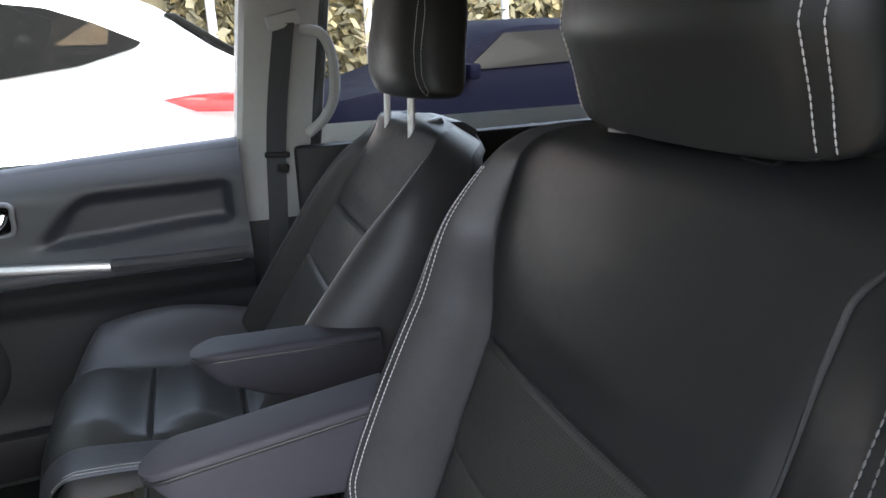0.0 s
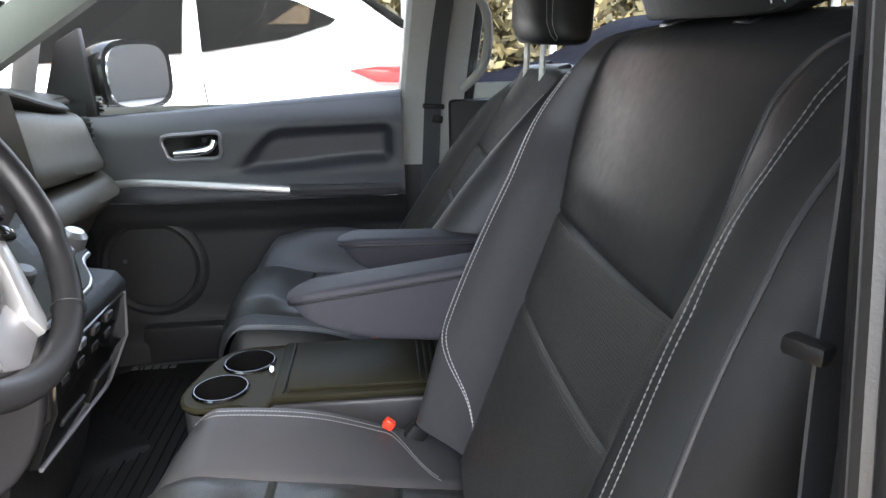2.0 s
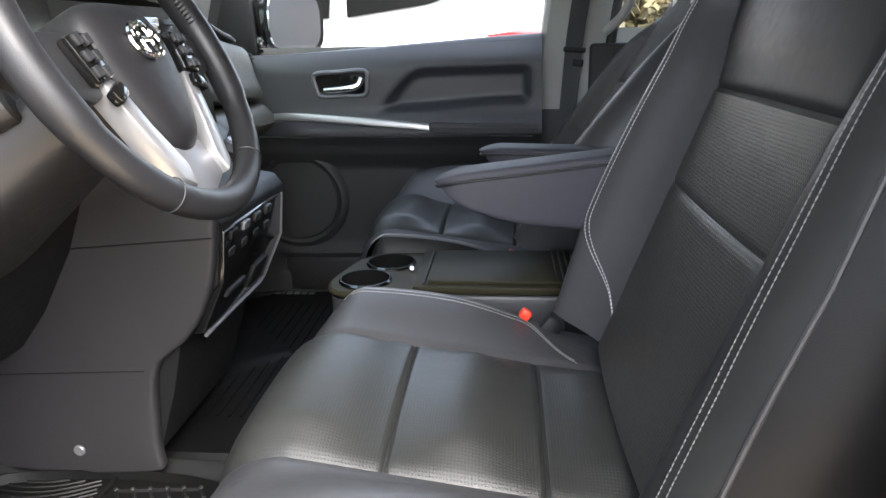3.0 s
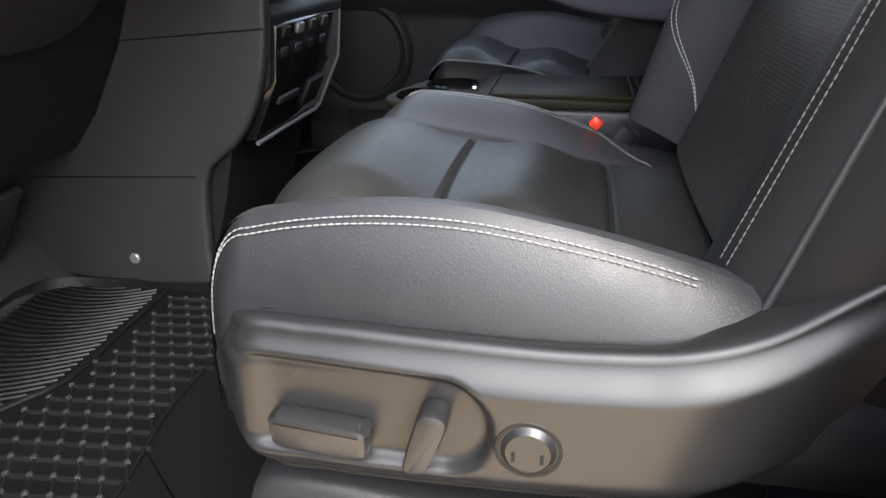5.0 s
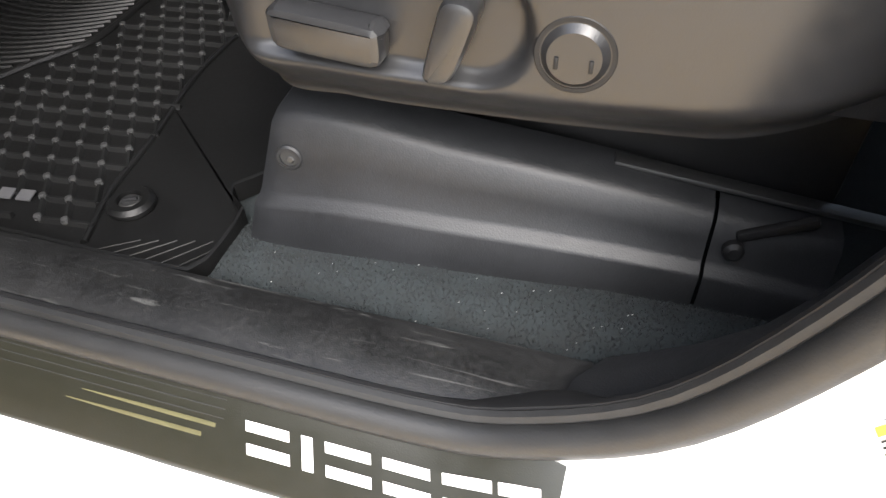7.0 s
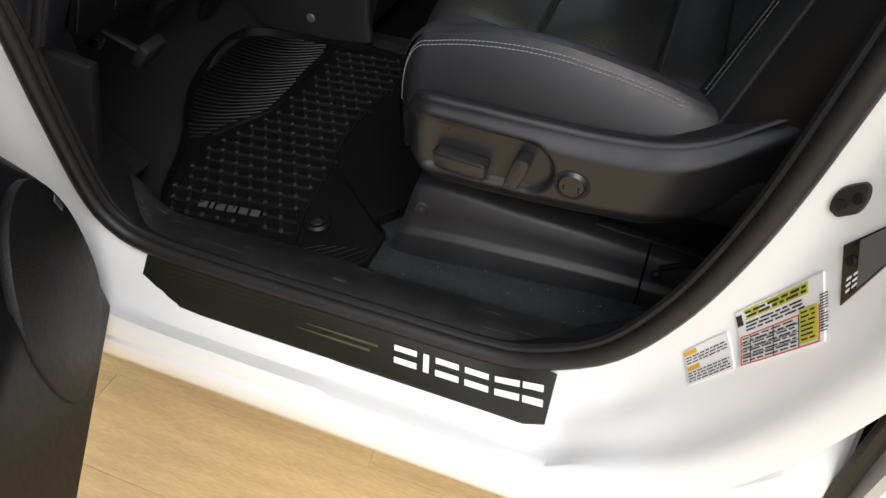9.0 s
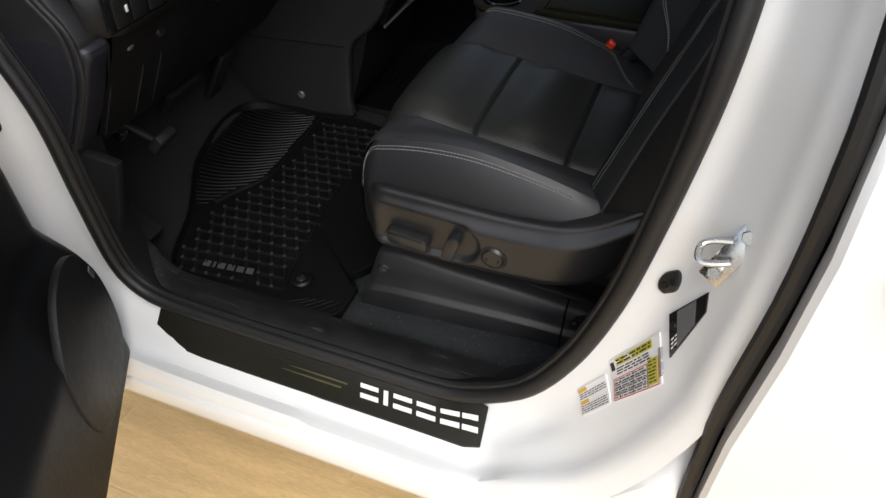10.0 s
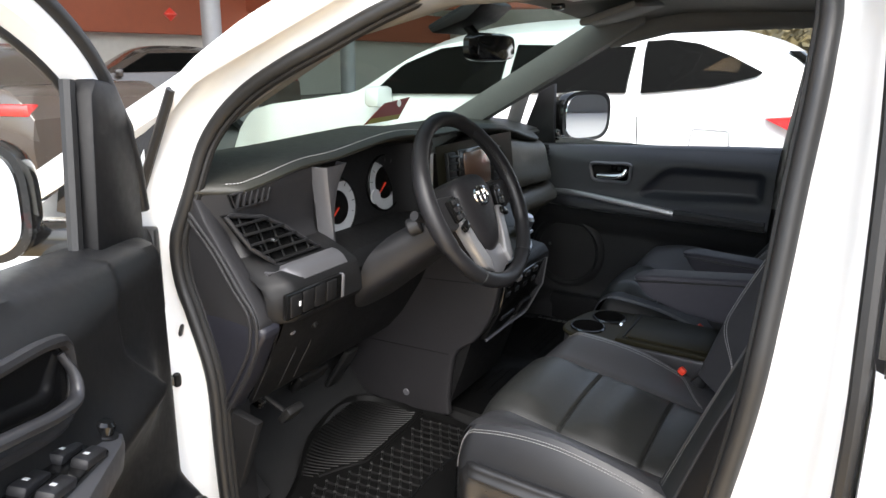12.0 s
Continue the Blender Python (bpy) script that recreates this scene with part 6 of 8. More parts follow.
def trim_y(x, z):
    """The inner face of the passenger door's trim."""
    y = 0.815 + 0.075 * sm((z - 1.06) / 0.12) ** 1.5
    arm = bump(z, 0.915, 0.035)
    y -= 0.035 * arm * sm((x + 0.70) / 0.12)
    y += 0.030 * sm((0.86 - z) / 0.06) * (1 - sm((0.60 - z) / 0.1) * 0.8)
    # swooping hollow above the armrest
    y += 0.020 * hollow(x, z)
    # bottom pocket
    y -= 0.045 * sm((0.56 - z) / 0.05)
    return y


rows = [[(x, trim_y(x, z), z) for z in np.linspace(0.902, 1.150 - 0.028 * (1 - sm((x + 0.80) / 1.0)), 60)] for x in np.linspace(-0.775, 0.070, 120)]
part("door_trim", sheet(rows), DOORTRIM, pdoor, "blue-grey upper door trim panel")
rows = [[(x, trim_y(x, z), z) for z in np.linspace(0.43, 0.900, 60)] for x in np.linspace(-0.775, 0.070, 60)]
part("lower_trim", sheet(rows), mat("dark_door_plastic", (0.024, 0.0245, 0.026), 0.55, spec=0.32, grain=0.35, grain_scale=900, vary=0.08), pdoor, "dark lower door trim panel")
# navy pad, its colour also darkened for the shade inside the hollow
pad = [[(x, trim_y(x, z) - 0.0015 * sm(hollow(x, z) * 3), z) for z in np.linspace(0.950, 1.11, 90)] for x in np.linspace(-0.40, 0.060, 150)]
pv_, pf_ = sheet(pad)
pf_ = [f for f in pf_ if min(hollow(pv_[i][0], pv_[i][2]) for i in f) > 0.16]
part("hollow_pad", (pv_, pf_), mat("shaded_navy_leather", (0.0230, 0.0250, 0.0330), 0.42, spec=0.42, grain=0.15, grain_scale=900, voronoi=True), pdoor, "navy leather in the hollow of the door, darkened for shade")
cap = [[(x, y, z - 0.028 * (1 - sm((x + 0.80) / 1.0)) + 0.022 * (x + 0.775) / 0.85) for y, z in ((0.872, 1.128), (0.885, 1.140), (0.905, 1.146), (0.935, 1.145), (0.95, 1.12))] for x in np.linspace(-0.775, 0.070, 20)]
part("sill_cap", sheet(cap), PLASTIC, pdoor, "black window sill cap")
trim_line = spline([(-0.68, 0.778, 0.955), (-0.60, 0.772, 0.958), (-0.45, 0.770, 0.947), (-0.30, 0.772, 0.934), (-0.232, 0.774, 0.926)], 40)
rows = [[q + np.array(o) for o in ((0, 0.012, 0.012), (0, -0.002, 0.012), (0, -0.007, 0.004), (0, -0.006, -0.006), (0, 0.008, -0.012))] for q in trim_line]
part("chrome_strip", sheet(rows, True, True), SILVER, pdoor, "bright silver trim strip")
arm = spline([(-0.230, 0.774, 0.926), (-0.10, 0.772, 0.922), (0.06, 0.776, 0.920)], 20)
part("armrest_pad", sheet([[q + np.array(o) for o in ((0, 0.03, 0.014), (0, -0.004, 0.014), (0, -0.010, 0.004), (0, -0.008, -0.010), (0, 0.03, -0.016))] for q in arm], True, True), LEATHER, pdoor, "black armrest pad")
bez = spline([(-0.548, 1.070), (-0.48, 1.076), (-0.41, 1.078), (-0.404, 1.050), (-0.412, 1.014), (-0.47, 1.012), (-0.532, 1.012), (-0.546, 1.035)], 48, True)
bezel = part("handle_bezel", tube([(x, 0.812, z) for x, z in bez], 0.006, 8, True), GREYTRIM, pdoor, "satin grey handle bezel")
part("handle_pocket", prism([(x, z) for x, z in bez], "y", 0.814, 0.822), GLOSS, pdoor, "dark handle recess")
part("door_handle", tube(spline([(-0.522, 0.808, 1.026), (-0.47, 0.800, 1.030), (-0.43, 0.802, 1.038), (-0.418, 0.808, 1.058)], 20), [0.009] * 20, 10), CHROME, pdoor, "chrome inside door handle")
part("lock_tab", rbox((0.012, 0.008, 0.012), (-0.443, 0.806, 1.060), (0, 0, 0), 0.003), DARK, pdoor, "black lock tab")
rows = [[(-0.63 + r * math.cos(t), y, 0.715 + r * math.sin(t)) for t in np.linspace(0, 2 * np.pi, 64, endpoint=False)] for r, y in ((0.150, 0.846), (0.140, 0.832), (0.130, 0.828), (0.122, 0.832), (0.118, 0.838))]
part("speaker_pod", sheet(rows, True), bpy.data.materials["dark_door_plastic"], pdoor, "black speaker surround")
part("speaker_grille", disc(0.118, 0.014, (-0.63, 0.842, 0.715), (90, 0, 0), 48, 0.003), mat("speaker_mesh", (0.016, 0.016, 0.017), 0.6, grain=1.0, grain_scale=900, voronoi=True), pdoor, "black speaker grille")
part("tweeter_dot", disc(0.006, 0.012, (-0.70, 0.838, 0.735), (90, 0, 0), 16, 0.002), GREYTRIM, pdoor)
part("map_pocket", rbox((0.50, 0.05, 0.12), (-0.42, 0.80, 0.50), (0, 0, 0), 0.02), PLASTIC, pdoor, "black map pocket")
skin_o = [[(x, y, z) for y, z in ((0.93, 1.14), (0.985, 1.10), (1.01, 0.95), (1.012, 0.75), (0.99, 0.55), (0.95, 0.42), (0.87, 0.42))] for x in np.linspace(-0.80, 0.09, 8)]
part("door_skin", sheet(skin_o), WHITE, pdoor, "white outer door skin")


g = part("door_glass", ([(-0.745, 0.945 - 0.9 * tumble(1.13), 1.13), (0.10, 0.945 - 0.9 * tumble(1.14), 1.14), (0.13, 0.945 - 0.9 * tumble(1.60), 1.60), (-0.30, 0.945 - 0.9 * tumble(1.58), 1.58), (-0.74, 0.945 - 0.9 * tumble(1.30), 1.30)], [(0, 1, 2, 3, 4)]), GLASS, pdoor, "clear door window")
g.visible_shadow = False
part("sail_panel", prism([(-0.895, 1.09), (-0.740, 1.09), (-0.752, 1.345), (-0.815, 1.310)], "y", 0.912, 0.940, 0.004), DARK, pdoor, "black mirror mount panel")
# its mirror
pm = thing("passenger_mirror", (-0.73, 1.05, 1.17), "black passenger door mirror reflecting the showroom", "mirror")
rows = []
for t in np.linspace(0, 1, 14):
    k = (1 - (1 - t) ** 2.2) ** 0.5 if t < 1 else 1.0
    x = -0.830 + 0.135 * t
    ring = []
    for a in np.linspace(0, 2 * np.pi, 40, endpoint=False):
        ca, sa = math.cos(a), math.sin(a)
        yy = 1.085 + 0.142 * max(k, 0.05) * math.copysign(abs(ca) ** 0.6, ca)
        ring.append((x + 0.036 + 0.36 * (yy - 1.115), yy, 1.215 + 0.100 * max(k, 0.05) * math.copysign(abs(sa) ** 0.6, sa)))
    rows.append(ring)
part("housing", sheet(rows, True, True), GLOSS, pm, "black mirror housing")
glass = [(1.080 + 0.122 * math.copysign(abs(math.cos(a)) ** 0.6, math.cos(a)), 1.215 + 0.085 * math.copysign(abs(math.sin(a)) ** 0.6, math.sin(a))) for a in np.linspace(0, 2 * np.pi, 40, endpoint=False)]
rim = [[(-0.6585 + d + 0.36 * (y - 1.115), y, z) for y, z in glass] for d in (-0.004, 0.0, 0.0035)]
part("mirror_glass", sheet(rim, True, True), MIRROR, pm, "mirror glass")
part("mirror_foot", rbox((0.08, 0.09, 0.05), (-0.765, 0.975, 1.150), (0, 0, 0), 0.015), GLOSS, pm)

part("kick_panel", sheet([[(x, 0.842, z), (x, 0.848, z + 0.35), (x, 0.85, 1.16)] for x, z in ((-1.25, 0.42), (-1.0, 0.42), (-0.80, 0.42), (-0.74, 0.42))]), DARK, van, "black kick panel of the passenger footwell")
# ---- passenger side pillars and belt, roof, windscreen ----
BX = 0.085


def pillar_y(z):
    return 0.905 - tumble(z)


rows = []
for z in np.linspace(0.90, 1.60, 24):
    x0 = BX + 0.115 * (z - 1.15) + 0.012 * sm((1.0 - z) / 0.1)
    y = pillar_y(z)
    rows.append([(x0 - 0.020, y + 0.06, z), (x0 - 0.016, y + 0.012, z), (x0 - 0.004, y, z), (x0 + 0.045, y - 0.006, z), (x0 + 0.125, y - 0.004, z), (x0 + 0.160, y + 0.004, z), (x0 + 0.170, y + 0.06, z)])
part("pillar_cover", sheet(rows), BEIGE, van, "light grey pillar cover")
part("lower_pillar_cover", sheet([[(p[0], p[1] - 0.004, z) for p in rows[4]] for z in (0.45, 0.6, 0.75, 0.9, 0.96)]), PLASTIC, van, "black lower pillar cover")
belt = thing("seat_belt", (0.14, 0.88, 0.9), "dark grey seat belt hanging on the pillar", "seat belt")
rows = []
for z in np.linspace(0.70, 1.42, 30):
    x0 = BX + 0.115 * (z - 1.15) + 0.055 + 0.006 * math.sin(9 * z)
    y = pillar_y(z) - 0.020 - 0.006 * math.sin(5 * z)
    rows.append([(x0, y, z), (x0 + 0.046, y - 0.004, z), (x0 + 0.046, y - 0.0055, z), (x0, y - 0.0015, z)])
part("webbing", sheet(rows, True, True), BELT, belt, "dark grey belt webbing")
part("guide_loop", rbox((0.075, 0.02, 0.035), (BX + 0.11, pillar_y(1.42) - 0.018, 1.425), (0, -12, 0), 0.008), BEIGE, belt, "grey belt guide")
part("belt_stop", rbox((0.060, 0.012, 0.014), (0.158, pillar_y(1.12) - 0.024, 1.120), (0, 4, 0), 0.004), DARK, belt, "black tongue stop")
part("tongue", rbox((0.030, 0.010, 0.020), (0.168, pillar_y(1.08) - 0.022, 1.085), (0, 10, 0), 0.004), DARK, belt)
part("trim_clip", disc(0.008, 0.006, (0.232, pillar_y(1.06) - 0.004, 1.060), (90, 0, 0), 16, 0.002), DARK, van)
grip = spline([(0.235, pillar_y(1.40) - 0.005, 1.405), (0.275, pillar_y(1.39) - 0.03, 1.395), (0.298, pillar_y(1.34) - 0.035, 1.345), (0.300, pillar_y(1.26) - 0.035, 1.26), (0.278, pillar_y(1.20) - 0.03, 1.205), (0.240, pillar_y(1.17) - 0.005, 1.165)], 36)
part("assist_grip", tube(grip, 0.0125, 12), BEIGE, van, "light grey assist grip")
dbelt = thing("seat_belt", (0.21, -0.77, 0.8), "dark seat belt hanging beside the driver's seat", "seat belt")
rows = []
for z in np.linspace(0.72, 1.46, 30):
    x0, y0 = 0.210 + 0.016 * sm((1.2 - z) / 0.4), -0.764 + 0.10 * max(z - 1.25, 0)
    rows.append([(x0, y0, z), (x0 + 0.040, y0 + 0.022, z), (x0 + 0.041, y0 + 0.0205, z), (x0 + 0.001, y0 - 0.0015, z)])
part("webbing", sheet(rows, True, True), BELT, dbelt, "dark grey belt webbing")
part("tongue", rbox((0.012, 0.022, 0.010), (0.206, -0.766, 1.172), (0, 0, 25), 0.003), DARK, dbelt, "black belt tongue")
# rear passenger door: sill and glass beyond the pillar
part("rear_door_trim", prism([(0.20, 0.45), (1.95, 0.45), (1.95, 1.150), (0.20, 1.135)], "y", 0.87, 0.91, 0.01), DARK, van, "black sliding door trim")
rg = part("rear_side_glass", ([(0.24, 0.93, 1.12), (1.98, 0.93, 1.15), (1.98, 0.93 - tumble(1.56), 1.56), (0.30, 0.93 - tumble(1.58), 1.58)], [(0, 1, 2, 3)]), GLASS, van, "rear side window")
rg.visible_shadow = False
part("slide_seal", tube([(0.258, 0.93, 1.12), (0.285, 0.905, 1.34), (0.31, 0.86, 1.58)], 0.014, 8), RUBBER, van, "black rear window seal")
part("rear_pillar", prism([(1.93, 0.45), (1.93, 1.10), (2.05, 1.31), (2.10, 1.60), (2.34, 1.60), (2.36, 1.20), (2.80, 1.18), (2.80, 0.45)], "y", 0.82, 0.90, 0.02), BEIGE, van, "light grey rear quarter trim")
part("quarter_bolt", disc(0.022, 0.02, (2.02, 0.815, 1.075), (90, 0, 0), 20, 0.006), BEIGE, van, "round trim cap")
part("quarter_guide", rbox((0.05, 0.03, 0.04), (2.10, 0.808, 1.325), (0, 20, 0), 0.008), DARK, van, "black belt guide")
part("quarter_belt", tube([(2.10, 0.806, 1.32), (2.08, 0.80, 0.95), (2.07, 0.80, 0.60)], 0.016, 8, flat=0.2), BELT, van, "dark rear belt")
part("rear_wall_trim", prism([(2.75, 0.45), (2.80, 0.45), (2.70, 1.60), (2.60, 1.60)], "y", -0.85, 0.90, 0.01), DARK, van, "dark tailgate trim")
part("driver_side_trim", prism([(0.33, 0.45), (2.80, 0.45), (2.80, 1.60), (0.33, 1.60)], "y", -0.90, -0.87, 0.01), DARK, van, "dark trim of the closed sliding door")
rows = []
for z in np.linspace(0.60, 1.58, 20):
    x0, x1, lean = 0.236, 0.300 + 0.06 * (z - 0.60), tumble(z)
    rows.append([(x0, -0.822 + lean, z), (x0, -0.785 + lean, z), (x0 + 0.012, -0.775 + lean, z), (x1 - 0.012, -0.775 + lean, z), (x1, -0.785 + lean, z), (x1, -0.822 + lean, z)])
part("belt_pillar_cover", sheet(rows, True, True), BEIGE, van, "grey cover of the belt pillar")
part("second_row_seat", prism([(1.05, 0.80), (1.20, 0.80), (1.36, 1.28), (1.30, 1.36), (1.22, 1.36), (1.16, 1.26)], "y", 0.28, 0.80, 0.04, 3), PANEL, van, "black second row seat back")
part("second_row_seat", prism([(1.05, 0.80), (1.20, 0.80), (1.36, 1.28), (1.30, 1.36), (1.22, 1.36), (1.16, 1.26)], "y", -0.66, -0.10, 0.04, 3), PANEL, van, "black second row seat back")
# roof
rows = []
for y in np.linspace(-0.70, 0.75, 30):
    c = 1 - ((y - YC) / 0.75) ** 2
    rows.append([(x, y, 1.565 + 0.075 * c ** 0.6 - 0.30 * max(-0.30 - x, 0.0) * 0.9 - 0.01 * max(x - 1.0, 0)) for x in np.linspace(-0.52, 2.6, 24)])
headliner = part("headliner", sheet(rows), HEADLINING, van, "light grey headliner")
part("roof_skin", sheet([[(p[0], p[1] * 1.01, p[2] + 0.05) for p in r] for r in rows]), WHITE, van, "white roof")
for side_ in (-0.70, 0.75):
    part("roof_rail", tube([(-0.50, side_, 1.515), (-0.30, side_, 1.565), (0.3, side_, 1.590), (1.4, side_, 1.59)], 0.040, 10), HEADLINING, van, "grey roof side trim")
# windscreen with its pillars
def screen_at(s, y):
    """s from the foot (0) to the top (1) of the windscreen."""
    c = 1 - ((y - YC) / 0.80) ** 2
    return (-1.32 - 0.10 * c + (0.86 + 0.02 * c) * s, y * (1 - 0.14 * s), 1.10 + 0.50 * s + 0.02 * c * s)


part("windscreen", sheet([[screen_at(s, y) for y in np.linspace(-0.78, 0.83, 16)] for s in np.linspace(0, 1, 8)]), SCREENGLASS, van, "green-tinted windscreen")
for y, sg in ((-0.765, 1), (0.815, -1)):
    pts = [np.array(screen_at(s, y)) + (0.012, sg * 0.02, -0.012) for s in np.linspace(-0.05, 1.03, 16)]
    rows = []
    for q in pts:
        rows.append([q + np.array(o) for o in ((-0.03, sg * -0.055, 0.0), (0.0, sg * -0.065, -0.03), (0.045, sg * -0.045, -0.055), (0.060, sg * -0.005, -0.040), (0.045, sg * 0.022, 0.0), (0.01, sg * 0.02, 0.03))])
    part("front_pillar_cover", sheet(rows, True, True), HEADLINING, van, "light grey windscreen pillar cover")
part("quarter_post", tube([(-0.945, 0.905, 1.08), (-0.850, 0.875, 1.36)], 0.028, 10), HEADLINING, van, "grey quarter window post")
# outer front pillar and wing on the driver's side
skin_rows = []
for x in np.linspace(-1.20, -0.40, 30):
    thick = 0.046 - 0.026 * sm((x + 0.78) / 0.08)
    z0 = pillar_top(x, -0.875)
    lean = tumble(z0) - 0.045
    skin_rows.append([(x, -0.868 + lean, z0 - thick - 0.01), (x, -0.878 + lean, z0 - thick), (x, -0.880 + lean, z0 - 0.6 * thick), (x, -0.876 + lean, z0 - 0.012), (x - 0.008, -0.862 + lean, z0 + 0.002), (x - 0.03, -0.835 + lean, z0 + 0.006), (x - 0.06, -0.79 + lean, z0 - 0.002)])
part("front_pillar_skin", sheet(skin_rows), WHITE, van, "white outer windscreen pillar")
part("front_wing", sheet([[(x, y, z) for y, z in ((-0.88, 1.10 - 0.10 * (-1.0 - x)), (-0.94, 1.04 - 0.08 * (-1.0 - x)), (-0.975, 0.90), (-0.98, 0.70), (-0.96, 0.50), (-0.93, 0.35))] for x in np.linspace(-1.9, -0.875, 8)]), WHITE, van, "white front wing")
part("bonnet", sheet([[(x, y, 1.09 - 0.16 * (-1.2 - x) - 0.05 * ((y - YC) / 0.9) ** 2) for x in np.linspace(-2.0, -1.15, 8)] for y in np.linspace(-0.90, 0.95, 10)]), WHITE, van, "white bonnet")
part("quarter_glass", ([(-1.12, -0.868, 1.13), (-0.880, -0.868, 1.13), (-0.735, -0.862, 1.392), (-0.90, -0.864, 1.30), (-1.10, -0.868, 1.19)], [(0, 1, 2, 3, 4)]), GLOSS, van, "small dark quarter window")
part("quarter_seal", tube([(-0.895, -0.874, 1.05), (-0.876, -0.874, 1.14), (-0.742, -0.868, 1.390)], 0.0085, 8), RUBBER, van, "black quarter window seal")
# interior mirror, visor, overhead console
im = thing("rear_view_mirror", (-0.62, 0.04, 1.47), "black rear-view mirror on the windscreen", "mirror")
rows = []
for t, k in ((0.0, 0.80), (0.012, 0.97), (0.03, 1.0), (0.042, 0.93), (0.046, 0.85)):
    rows.append([(t - 0.62, 0.03 + y, z + 1.470) for y, z in [(0.128 * k * math.copysign(abs(math.cos(a)) ** 0.5, math.cos(a)), 0.036 * k * math.copysign(abs(math.sin(a)) ** 0.5, math.sin(a))) for a in np.linspace(0, 2 * np.pi, 40, endpoint=False)]])
part("housing", sheet(rows, True, True), GLOSS, im, "gloss black mirror housing")
part("stem", tube([(-0.62, 0.03, 1.48), (-0.66, 0.03, 1.52), (-0.68, 0.03, 1.545)], 0.013, 10), DARK, im)
part("sensor_cover", prism([(-0.72, 1.50), (-0.62, 1.535), (-0.57, 1.575), (-0.60, 1.59), (-0.74, 1.52)], "y", -0.06, 0.12, 0.01), DARK, van, "dark camera cover on the windscreen")
oc = thing("overhead_console", (-0.30, 0.03, 1.60), "grey overhead console with reading lamps", "console")
part("console_shell", rbox((0.24, 0.20, 0.05), (-0.32, 0.03, 1.612), (0, -6, 0), 0.015), HEADLINING, oc)
part("lamp_lens", rbox((0.06, 0.07, 0.01), (-0.34, -0.02, 1.586), (0, -6, 0), 0.004), PAPER, oc, "white reading lamp lens")
part("map_switch", rbox((0.03, 0.03, 0.02), (-0.42, 0.05, 1.572), (0, -6, 0), 0.006), GLOSS, oc)
part("sun_visor", rbox((0.16, 0.36, 0.02), (-0.36, 0.42, 1.575), (4, -18, 0), 0.008), HEADLINING, van, "grey sun visor")
# the price card lying on the dash
card = thing("price_card", (-0.98, 0.18, 1.25), "dark red card standing on the dashboard", "card")
part("card", prism([(0.02, 1.242), (0.20, 1.247), (0.27, 1.312), (0.13, 1.300), (0.08, 1.275)], "x", -1.000, -0.997), mat("dark_red_card", (0.13, 0.018, 0.018), 0.4), card)
part("card_band", prism([(0.03, 1.2435), (0.195, 1.248), (0.215, 1.262), (0.055, 1.258)], "x", -0.9965, -0.9955), mat("olive_card_print", (0.16, 0.14, 0.03), 0.4), card, "olive band on the card")
part("card_dot", disc(0.011, 0.001, (-0.996, 0.205, 1.296), (0, 90, 0), 20), WHITEINK, card, "white spot on the card")
card.location = (-0.98, 0.18, 1.25)

# ---- driver's door, swung open ----
DM = pose(-0.83, -0.90, 0, 0, 0, -57)
ddoor = thing("driver_door", (0, 0, 0), "open driver's door with black trim and window switches", "car door", m=DM)


def door_b(u, z):
    """The inner face of the open door: its distance from the hinge plane."""
    b = 0.025 + 0.055 * sm((u - 0.02) / 0.10)
    b += 0.035 * bump(z, 0.95, 0.06) * sm((u - 0.16) / 0.12)
    b += 0.050 * sm((0.72 - z) / 0.10) * sm((u - 0.00) / 0.09)
    b -= 0.050 * sm((z - 1.12) / 0.08)
    b += 0.016 * sm((u - np.interp(z, [0.94, 0.98, 1.044, 1.111, 1.19], [0.20, 0.25, 0.30, 0.305, 0.22])) / 0.03) * sm((z - 0.93) / 0.04)
    return b


rows = []
for u in np.linspace(-0.01, 0.98, 90):
    top = 1.132 + 0.113 * min(u, 0.6)
    e = 0.12 * (1 - sm((u + 0.01) / 0.10))
    rows.append([(u, door_b(u, z), z) for z in np.linspace(0.42 + e * 1.2, top, 70)] + [(u, 0.015, top + 0.012), (u, -0.02, top + 0.012)])
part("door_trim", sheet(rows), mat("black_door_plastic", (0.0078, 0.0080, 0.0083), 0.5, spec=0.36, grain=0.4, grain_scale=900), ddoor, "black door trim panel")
part("door_shell", prism([(-0.02, 0.50), (0.06, 0.40), (1.02, 0.40), (1.04, 1.15), (-0.03, 1.14)], "y", -0.085, 0.022, 0.015), WHITE, ddoor, "white door shell")
part("door_edge", prism([(-0.028, 0.52), (0.05, 0.405), (0.06, 0.405), (-0.008, 1.14), (-0.035, 1.14)], "y", -0.06, 0.030, 0.006), RUBBER, ddoor, "black door edge seal")
# window frame and mirror mount
sail = [(0.038, 1.12), (0.225, 1.12), (0.180, 1.390), (0.159, 1.412), (0.093, 1.402), (0.030, 1.330), (0.030, 1.25)]
part("sail_panel", prism(sail, "y", -0.008, 0.030, 0.008), DARK, ddoor, "black mirror mount panel")
fr = spline([(0.03, 0.0, 1.16), (0.055, 0.0, 1.27), (0.12, -0.012, 1.405), (0.22, -0.035, 1.50), (0.36, -0.065, 1.565), (0.55, -0.085, 1.60), (0.95, -0.09, 1.60)], 50)
part("window_frame", sheet([[q + np.array(o) for o in ((-0.012, 0.02, 0.018), (0.012, 0.024, -0.022), (0.02, 0.0, -0.038), (0.0, -0.03, -0.02), (-0.012, -0.03, 0.018))] for q in fr], True, True), WHITE, ddoor, "white window frame")
